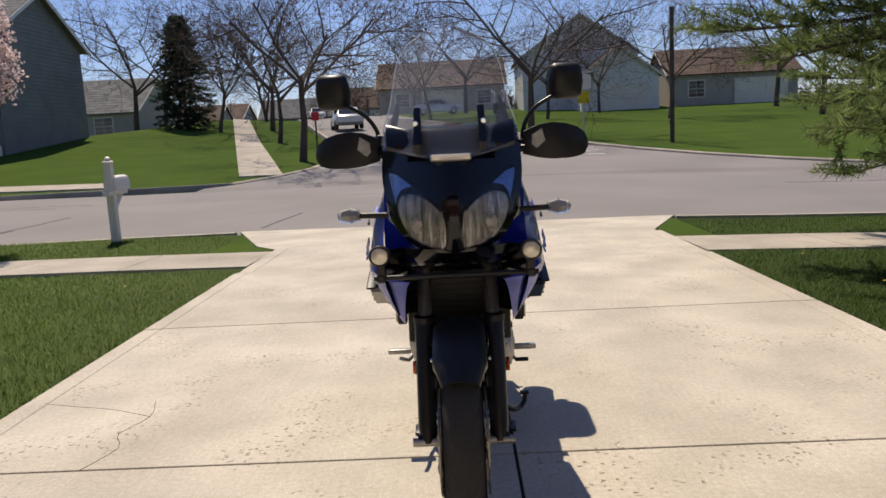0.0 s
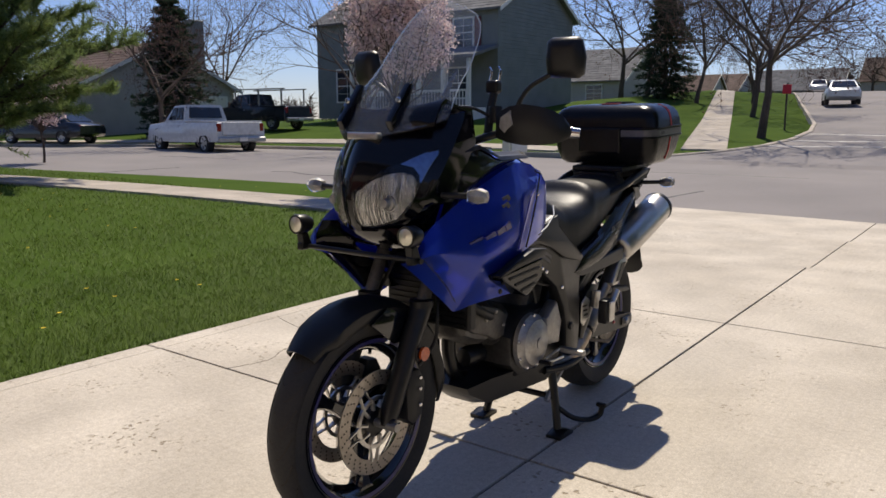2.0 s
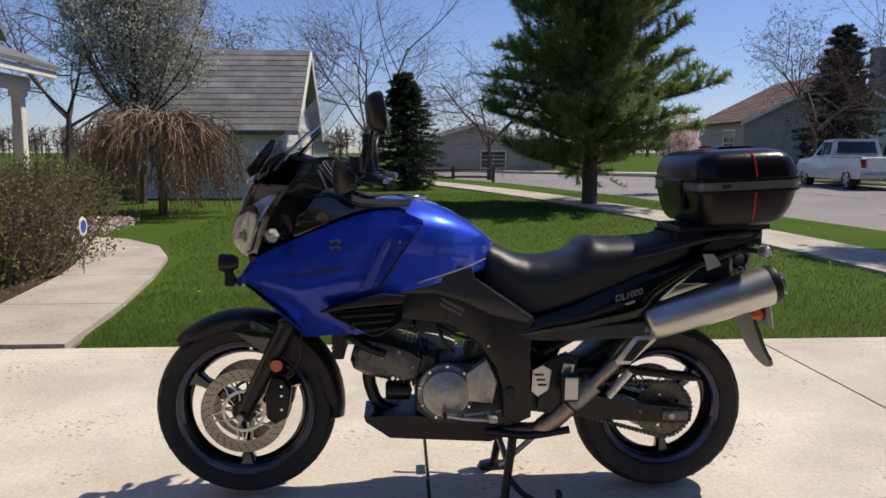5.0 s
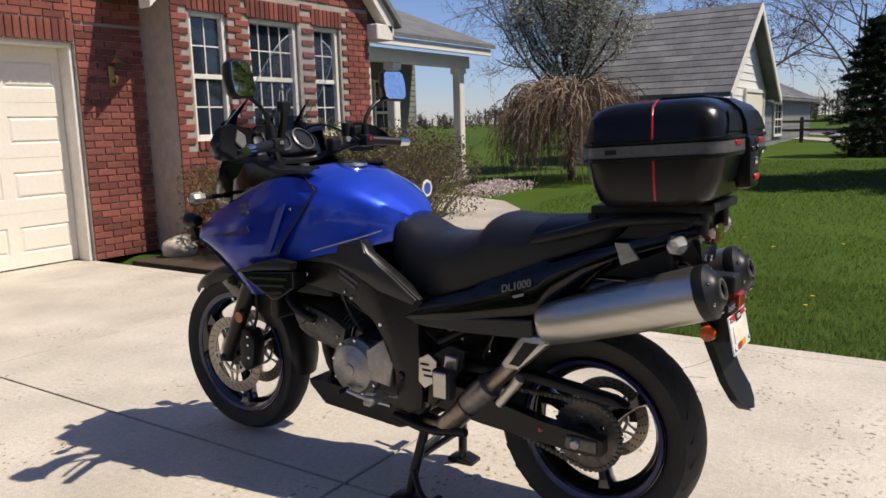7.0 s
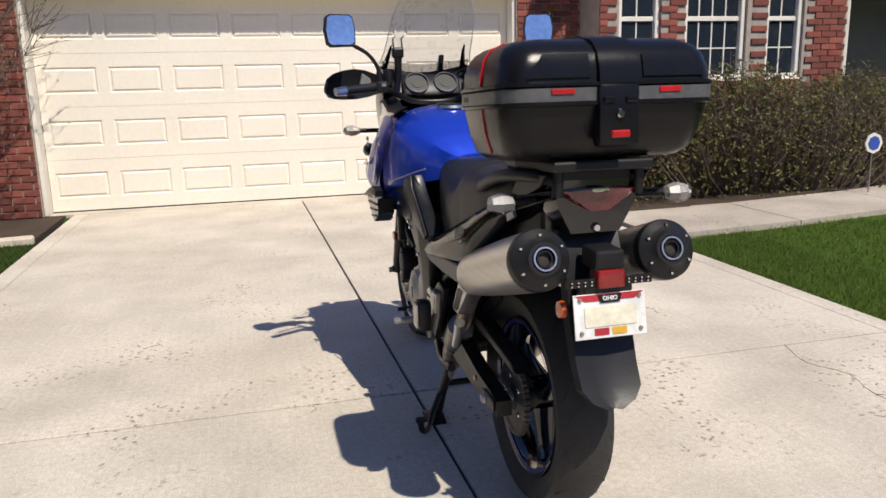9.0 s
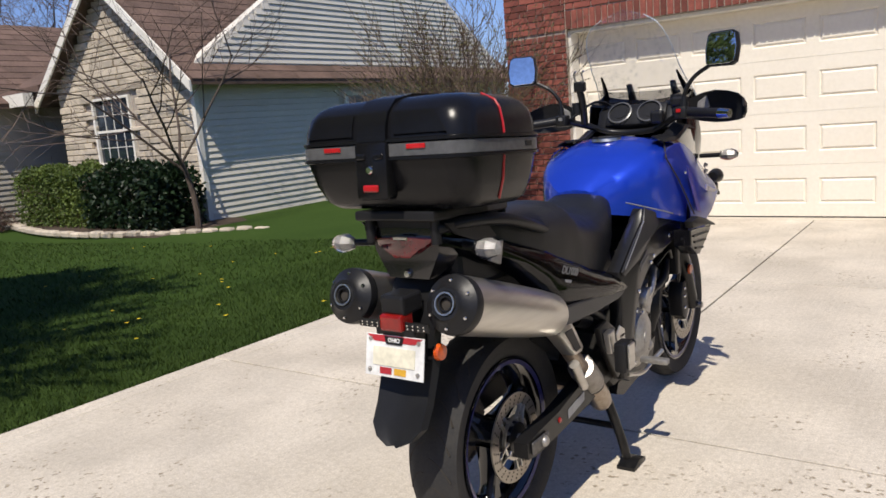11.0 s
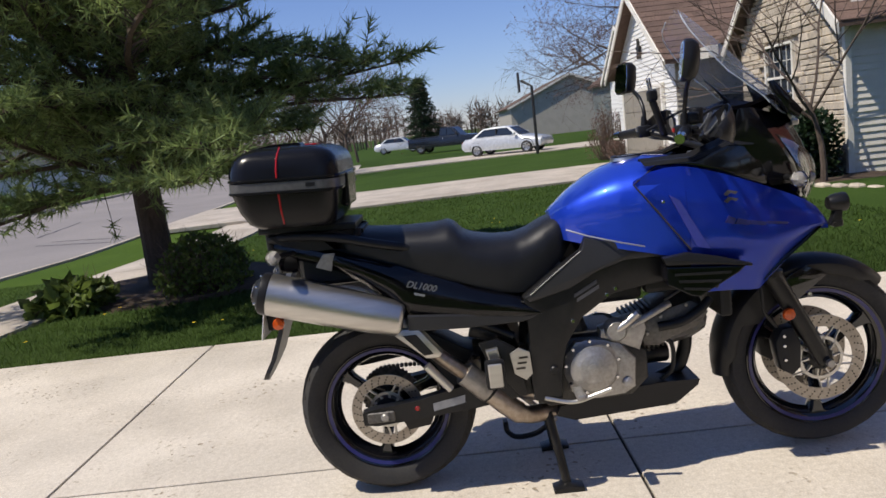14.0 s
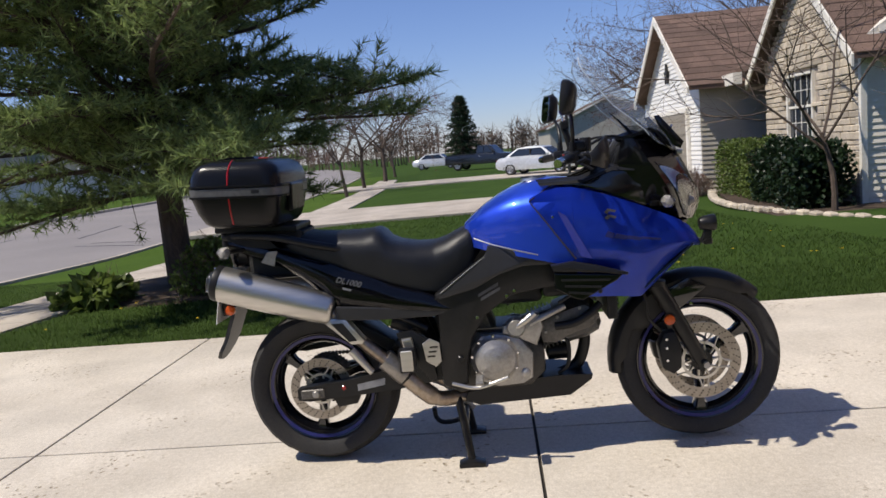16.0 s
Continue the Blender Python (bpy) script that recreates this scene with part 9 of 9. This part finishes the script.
block_house("house", "grey house across the street beyond the pine", -72, -60, -40, -30, 1.2, 4.6, 2.6, "x", "siding_gray", "shingle_gray")

# white fence across the street, rail fence beyond the lawn
fence = tagged(new("fence"), "tall white vinyl privacy fence across the street", "fence")
for k in range(14):
    x = -22 - 2.4 * k
    z = height(x, -24.5)
    part("post", box((x - 0.06, -24.56, z - 0.2), (x + 0.06, -24.44, z + 1.95), 0.01, 1), "fence_white", fence)
    part("fence_panel", box((x - 2.33, -24.53, z + 0.05), (x - 0.07, -24.47, z + 1.8), 0.005, 1), "fence_white", fence)
rail = tagged(new("fence"), "low brown split-rail fence at the end of the lawn", "fence")
for k in range(9):
    x, y = 27.5, -3.5 + 1.6 * k
    z = height(x, y)
    part("post", box((x - 0.06, y - 0.06, z - 0.1), (x + 0.06, y + 0.06, z + 0.85)), "bark", rail)
    if k < 8:
        for h in (0.4, 0.7):
            part("rail", tube([(x, y, z + h), (x, y + 1.6, z + h + 0.02)], 0.045, 6), "bark", rail)


# ---- vehicles ----
def car_wheel(parent, c, r, w):
    t = part("wheel", lathe([(r * 0.62, -w / 2), (r * 0.9, -w / 2), (r, -w * 0.3), (r, w * 0.3), (r * 0.9, w / 2), (r * 0.62, w / 2)], "y", c, 24, close=True), "tyre", parent, smooth=True)
    part("rim", lathe([(0.001, -w * 0.44), (r * 0.2, -w * 0.46), (r * 0.58, -w * 0.40), (r * 0.64, -w * 0.46), (r * 0.64, w * 0.46), (r * 0.58, w * 0.40), (r * 0.2, w * 0.46), (0.001, w * 0.44)], "y", c, 20), "alloy", t, smooth=True)
    for k in range(5):
        a = 2 * math.pi * k / 5
        for s in SIDES_Y:
            p = Vector(c)
            part("wheel_slot", tube([p + Vector((r * 0.3 * math.cos(a), s * w * 0.455, r * 0.3 * math.sin(a))), p + Vector((r * 0.52 * math.cos(a), s * w * 0.44, r * 0.52 * math.sin(a)))], r * 0.07, 6), "joint", t)


SIDES_Y = (-1, 1)


def body_loft(side, tops, w):
    """A car body from a side outline, drawn in towards roof and ends. side: (x, z low, z high, half-width low, half-width high)."""
    secs = []
    for x, zl, zh, wl, wh in side:
        zm = zl + (zh - zl) * 0.55
        secs.append([(x, -wl, zl), (x, -wl * 1.03, zm), (x, -wh, zh - 0.03), (x, -wh * 0.9, zh), (x, wh * 0.9, zh), (x, wh, zh - 0.03), (x, wl * 1.03, zm), (x, wl, zl)])
    return loft(secs)


def pickup(label, paint, rack=False):
    c = tagged(new("pickup_truck"), label, "truck")
    part("body", body_loft([(2.85, 0.5, 0.95, 0.85, 0.82), (2.75, 0.42, 1.06, 0.95, 0.88), (1.9, 0.40, 1.12, 0.98, 0.90), (1.6, 0.40, 1.15, 0.98, 0.92), (-0.28, 0.40, 1.18, 0.98, 0.92), (-0.29, 0.40, 1.16, 0.98, 0.93), (-2.7, 0.45, 1.16, 0.97, 0.93), (-2.78, 0.5, 1.12, 0.95, 0.92)], 0, 1), paint, c, "painted truck body", smooth=True)
    cab = part("cab", loft([[(x, -w, z) if k == 0 else (x, w, z) for k in (0,)] + [(x, w, z), (x2, w2, z2), (x2, -w2, z2)] for x, w, z, x2, w2, z2 in ((1.45, 0.9, 1.12, 0.82, 0.72, 1.76), (-0.25, 0.9, 1.16, -0.12, 0.74, 1.80))]), paint, c, smooth=True)
    for s in SIDES_Y:
        part("side_window", loft([[(1.06, s * 0.865, 1.22), (0.74, s * 0.775, 1.66), (0.46, s * 0.775, 1.68), (0.46, s * 0.875, 1.22)], [(1.06, s * 0.905, 1.22), (0.74, s * 0.806, 1.67), (0.46, s * 0.808, 1.69), (0.46, s * 0.915, 1.22)]]), "window", cab)
        part("side_window", loft([[(0.36, s * 0.87, 1.24), (0.36, s * 0.775, 1.68), (-0.02, s * 0.775, 1.68), (-0.12, s * 0.875, 1.24)], [(0.36, s * 0.91, 1.24), (0.36, s * 0.808, 1.69), (-0.02, s * 0.808, 1.69), (-0.12, s * 0.918, 1.24)]]), "window", cab)
        part("tail_lamp", box((-2.80, s * 0.86 - 0.07, 0.82), (-2.70, s * 0.86 + 0.09, 1.10), 0.01, 1), "red_lens", c)
        part("bed_rail", box((-2.7, s * 0.88 - 0.06, 1.155), (-0.3, s * 0.88 + 0.06, 1.20), 0.01, 1), paint, c)
        part("mirror", box((1.1, s * 1.02 - 0.06, 1.2), (1.2, s * 1.02 + 0.06, 1.4), 0.02, 1), "matte_dark", c)
        part("handle", box((0.0, s * 1.0 - 0.02, 0.98), (0.15, s * 1.0 + 0.02, 1.01), 0.005, 1), "alloy", c)
        for x in (1.85, -1.8):
            car_wheel(c, (x, s * 0.86, 0.39), 0.39, 0.26)
            part("wheel_arch", lathe([(0.40, s * 0.93), (0.48, s * 0.99), (0.46, s * 0.90)], "y", (x, 0, 0.42), 20, close=True, a0=0, a1=math.pi), "matte_dark", c)
    part("rear_window", loft([[(-0.27, -0.68, 1.3), (-0.27, 0.68, 1.3), (-0.175, 0.62, 1.70), (-0.175, -0.62, 1.70)], [(-0.2, -0.68, 1.3), (-0.2, 0.68, 1.3), (-0.11, 0.62, 1.70), (-0.11, -0.62, 1.70)]]), "window", cab)
    part("windscreen", loft([[(1.42, -0.78, 1.18), (1.42, 0.78, 1.18), (0.93, 0.66, 1.70), (0.93, -0.66, 1.70)], [(1.34, -0.78, 1.18), (1.34, 0.78, 1.18), (0.85, 0.66, 1.70), (0.85, -0.66, 1.70)]]), "window", cab)
    part("bed_floor", box((-2.65, -0.8, 0.75), (-0.3, 0.8, 1.163)), "matte_dark", c)
    part("tailgate", box((-2.83, -0.76, 0.68), (-2.76, 0.76, 1.16), 0.02, 1), paint, c)
    part("bumper", box((-2.95, -0.95, 0.42), (-2.78, 0.95, 0.62), 0.04, 1), "alloy", c)
    part("number_plate", box((-2.965, -0.16, 0.46), (-2.951, 0.16, 0.60)), "white", c)
    part("front_bumper", box((2.74, -0.95, 0.40), (2.94, 0.95, 0.62), 0.04, 1), "alloy", c)
    if rack:
        for s in SIDES_Y:
            part("ladder_rail", box((-2.6, s * 0.78 - 0.03, 2.0), (1.2, s * 0.78 + 0.03, 2.06)), "alloy", c)
            for x in (-2.4, -0.8, 0.9):
                part("rack_post", box((x - 0.03, s * 0.80 - 0.03, 1.15), (x + 0.03, s * 0.80 + 0.03, 2.0)), "alloy", c)
    return c


def sedan(label, paint):
    c = tagged(new("car"), label, "car")
    part("body", body_loft([(2.25, 0.42, 0.62, 0.7, 0.62), (2.15, 0.30, 0.72, 0.84, 0.74), (1.2, 0.28, 0.90, 0.89, 0.80), (0.9, 0.28, 0.93, 0.89, 0.82), (-1.5, 0.28, 0.97, 0.89, 0.82), (-2.1, 0.32, 0.92, 0.86, 0.78), (-2.3, 0.45, 0.80, 0.76, 0.7)], 0, 1), paint, c, smooth=True)
    cab = part("cabin", loft([[(1.0, -0.78, 0.92), (1.0, 0.78, 0.92), (0.35, 0.60, 1.40), (0.35, -0.60, 1.40)], [(-0.3, -0.80, 0.95), (-0.3, 0.80, 0.95), (-0.35, 0.60, 1.44), (-0.35, -0.60, 1.44)], [(-1.7, -0.76, 0.95), (-1.7, 0.76, 0.95), (-1.05, 0.58, 1.38), (-1.05, -0.58, 1.38)]]), paint, c, smooth=True)
    for s in SIDES_Y:
        part("side_window", loft([[(0.75, s * 0.765, 0.97), (0.30, s * 0.64, 1.34), (-1.0, s * 0.62, 1.33), (-1.45, s * 0.755, 0.99)], [(0.75, s * 0.80, 0.97), (0.30, s * 0.665, 1.35), (-1.0, s * 0.645, 1.34), (-1.45, s * 0.79, 0.99)]]), "window", cab)
        part("pillar", box((-0.30, s * 0.73 - 0.045, 0.97), (-0.24, s * 0.73 + 0.06, 1.34)), "matte_dark", cab)
        part("tail_lamp", box((-2.28, s * 0.62 - 0.12, 0.70), (-2.15, s * 0.62 + 0.12, 0.82), 0.02, 1), "red_lens", c)
        part("head_lamp", box((2.05, s * 0.6 - 0.15, 0.60), (2.2, s * 0.6 + 0.12, 0.72), 0.02, 1), "clear_far", c)
        part("mirror", box((0.72, s * 0.93 - 0.08, 0.95), (0.85, s * 0.93 + 0.08, 1.07), 0.02, 1), paint, c)
        for x in (1.38, -1.40):
            car_wheel(c, (x, s * 0.80, 0.32), 0.32, 0.22)
            part("wheel_arch", lathe([(0.33, s * 0.85), (0.39, s * 0.905), (0.38, s * 0.82)], "y", (x, 0, 0.34), 20, close=True, a0=0, a1=math.pi), "matte_dark", c)
    for x0, x1, z0, z1 in ((1.0, 0.42, 0.95, 1.36), (-1.66, -1.1, 0.98, 1.34)):
        e = 0.03 if x0 > 0 else -0.03
        part("screen", loft([[(x0 + e, -0.66, z0), (x0 + e, 0.66, z0), (x1 + e, 0.54, z1), (x1 + e, -0.54, z1)], [(x0 + e - 0.05, -0.66, z0), (x0 + e - 0.05, 0.66, z0), (x1 + e - 0.05, 0.54, z1), (x1 + e - 0.05, -0.54, z1)]]), "window", cab)
    return c


M["matte_dark"] = mat("dark_trim", (0.02, 0.02, 0.021), rough=0.6)
M["clear_far"] = mat("lamp_lens_far", (0.6, 0.62, 0.65), rough=0.1, coat=0.6)


def park(ob, x, y, z, rz):
    ob.matrix_world = pose(x, y, z, 0, 0, rz)
    return ob


park(pickup("white extended-cab pickup truck parked along the street", "truck_white"), 24.0, -16.1, -0.06, -8)
park(pickup("dark pickup truck with a ladder rack parked in a driveway", "car_dark", True), 30.6, -24.4, height(30.6, -24.4), 4)
park(sedan("silver sedan parked in the neighbouring driveway", "car_silver"), -37.4, 2.6, height(-37.4, 2), 62)
park(pickup("dark blue pickup truck parked two houses away", "car_dark"), -56, -0.6, height(-56, 0), 70)
park(sedan("silver sedan parked far along the street", "car_silver"), -69, -5.0, height(-69, -3), 80)
park(sedan("silver car far up the side street", "car_silver"), 7.2, -48, height(7.2, -48) + 0.05, 284)
park(sedan("silver minivan-like car parked on a driveway up the side street", "car_silver"), 1.6, -69, height(1.6, -69) + 0.02, 186)
park(sedan("small white car at the far end of the side street", "truck_white"), 15.5, -84, height(15.5, -84) + 0.05, 100)
park(sedan("dark car parked by a house across the lawn", "car_dark"), 33.0, -14.6, height(33.0, -14.6), 20)

# ---- street furniture ----
mb = tagged(new("mailbox"), "white mailbox on a white wooden post in the verge", "mailbox")
MX, MY = 5.0, -8.02
MZ = height(MX, MY)
post = part("post", box((MX - 0.055, MY - 0.055, MZ - 0.1), (MX + 0.055, MY + 0.055, MZ + 1.12), 0.008, 1), "white", mb, "white wooden post")
part("post_cap", lathe([(0.075, 0.0), (0.08, 0.02), (0.03, 0.05), (0.04, 0.075), (0.001, 0.10)], "z", (MX, MY, MZ + 1.12), 12), "white", post, smooth=True)
part("cross_arm", box((MX - 0.05, MY - 0.45, MZ + 0.66), (MX + 0.05, MY + 0.18, MZ + 0.72), 0.006, 1), "white", mb)
part("brace", tube([(MX, MY - 0.04, MZ + 0.42), (MX, MY - 0.32, MZ + 0.66)], 0.03, 8), "white", mb)
part("box", loft([[(MX + x, MY + y, MZ + 0.725 + z) for x, z in ((-0.09, 0), (0.09, 0), (0.09, 0.13), (0.065, 0.19), (0, 0.215), (-0.065, 0.19), (-0.09, 0.13))] for y in (-0.46, 0.02)]), "white", mb, "white mailbox body", smooth=True)
part("flag", box((MX + 0.092, MY - 0.2, MZ + 0.80), (MX + 0.098, MY - 0.05, MZ + 0.84)), "red_sign", mb)
rs = tagged(new("red_sign"), "small red notice on a thin post at the corner", "sign")
RX, RY = 5.9, -29.6
RZ = height(RX, RY)
part("post", box((RX - 0.03, RY - 0.03, RZ - 0.2), (RX + 0.03, RY + 0.03, RZ + 1.75)), "bark", rs)
part("panel", box((RX - 0.16, RY + 0.03, RZ + 1.35), (RX + 0.16, RY + 0.05, RZ + 1.7), 0.01, 1), "red_sign", rs, "red sign panel")
up_ = tagged(new("sign_post"), "grey street sign post at the corner lawn", "post")
UX, UY = -8.6, -28.0
UZ = height(UX, UY)
part("post", tube([(UX, UY, UZ - 0.2), (UX, UY, UZ + 5.2)], 0.09, 10), "bark", up_, smooth=True)
sl = tagged(new("speed_sign"), "white speed sign above a yellow panel on a post", "sign")
SX, SY = -5.6, -31.0
SZ = height(SX, SY)
part("post", tube([(SX, SY, SZ), (SX, SY, SZ + 2.9)], 0.04, 8), "alloy", sl)
part("panel", box((SX - 0.32, SY + 0.05, SZ + 2.1), (SX + 0.32, SY + 0.08, SZ + 2.9), 0.02, 1), "white", sl, "white speed limit panel")
part("yellow_panel", box((SX - 0.26, SY + 0.05, SZ + 1.5), (SX + 0.26, SY + 0.08, SZ + 2.02), 0.02, 1), "dandelion", sl)
hoop = tagged(new("basketball_hoop"), "dark basketball hoop on a pole beside a driveway", "hoop")
HX, HY = -33.0, 3.6
HZ = height(HX, HY)
part("pole", tube([(HX, HY, HZ), (HX, HY, HZ + 3.1), (HX - 0.5, HY - 0.4, HZ + 3.4)], 0.07, 8), "matte_dark", hoop)
part("backboard", box((HX - 1.0, HY - 0.55, HZ + 2.9), (HX - 0.4, HY - 0.48, HZ + 3.8), 0.01, 1), "matte_dark", hoop)
ys_ = tagged(new("yard_sign"), "small round blue and white sign on a stake by the hedge", "sign")
YX, YY = 5.12, 3.42
part("stake", tube([(YX, YY, -0.05), (YX, YY, 0.42)], 0.008, 6), "alloy", ys_)
part("disc", lathe([(0.001, -0.006), (0.10, -0.006), (0.10, 0.006), (0.001, 0.006)], "y", (YX, YY - 0.012, 0.52), 8), "white", ys_, "white sign face")
part("mark", lathe([(0.001, -0.009), (0.07, -0.009), (0.07, -0.0065), (0.001, -0.0065)], "y", (YX, YY - 0.012, 0.52), 8), "blue_sign", ys_, "plain blue mark")

# ---- grass blades ----
rng = random.Random(31)


def blades(name, spots, n, tall, material="grass"):
    g = Builder()
    for _ in range(n):
        x0, x1, y0, y1 = rng.choice(spots)
        x, y = rng.uniform(x0, x1), rng.uniform(y0, y1)
        k = near_kerb(x)
        if (k + 2.18 < y < k + 3.47) or y < k + 0.18 or (abs(x) > 2.2 and -3.4 < x < 3.6 and y < -6.2 and abs(x) < 2.3 + 0.45 * (-6.2 - y)):
            continue
        if 2.2 < x < 8.8 and 2.34 + 0.1 * (x - 2.2) + max(0, x - 5.5) * 0.2 < y:
            continue
        if x < -2.4 and y > 4.0 and x > -5.3:
            continue
        if x < -7.5 and y > 4.0:
            continue
        z = height(x, y) - 0.035
        t = tall * rng.uniform(0.5, 1.2) * (0.8 + 0.5 * noise.noise(Vector((x * 0.6, y * 0.6, 3))))
        a = rng.uniform(0, 6.283)
        d = Vector((math.cos(a), math.sin(a), rng.uniform(0.45, 1.6))).normalized()
        w = Vector((-math.sin(a), math.cos(a), 0)) * (0.004 + 0.0006 * abs(x - 2))
        q, k0 = Vector((x, y, z)), len(g.v)
        for c in (q + w, q - w, q + d * (t + 0.034)):
            g.v.append((c.x, c.y, c.z))
        g.f.append((k0, k0 + 1, k0 + 2))
    ob = tagged(g.done(name, material), "mown spring grass blades", "grass", kind="stuff")
    up_n = [Vector((rng.uniform(-0.45, 0.45), rng.uniform(-0.45, 0.45), 1)).normalized() for _ in g.f]
    ob.data.normals_split_custom_set_from_vertices([tuple(up_n[i // 3]) for i in range(len(g.v))])
    return ob


blades("grass", [(2.23, 6.5, -4.95, 2.7), (2.23, 4.2, -4.95, 2.7), (2.23, 3.0, -4.95, 2.7), (2.26, 7, -8.3, -6.2)], 150000, 0.032)
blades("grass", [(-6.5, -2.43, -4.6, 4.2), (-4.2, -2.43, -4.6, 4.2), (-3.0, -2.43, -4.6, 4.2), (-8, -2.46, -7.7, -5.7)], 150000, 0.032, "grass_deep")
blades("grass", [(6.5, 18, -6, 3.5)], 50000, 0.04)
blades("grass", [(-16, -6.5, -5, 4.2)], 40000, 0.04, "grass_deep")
g = Builder()
for _ in range(150):
    x, y = rng.choice(((rng.uniform(2.4, 13), rng.uniform(-6.5, 2.5)), (rng.uniform(-9, -2.6), rng.uniform(-4, 3.5))))
    p = Vector((x, y, height(x, y) + 0.035))
    for k in range(6):
        a = k * math.pi / 3
        g.leaf(p, Vector((math.cos(a), math.sin(a), 0.25)), Vector((0, 0, 1)), 0.018, 0.008)
tagged(g.done("dandelion_flowers", "dandelion"), "scattered yellow dandelion flowers in the lawn", "flowers", kind="stuff")
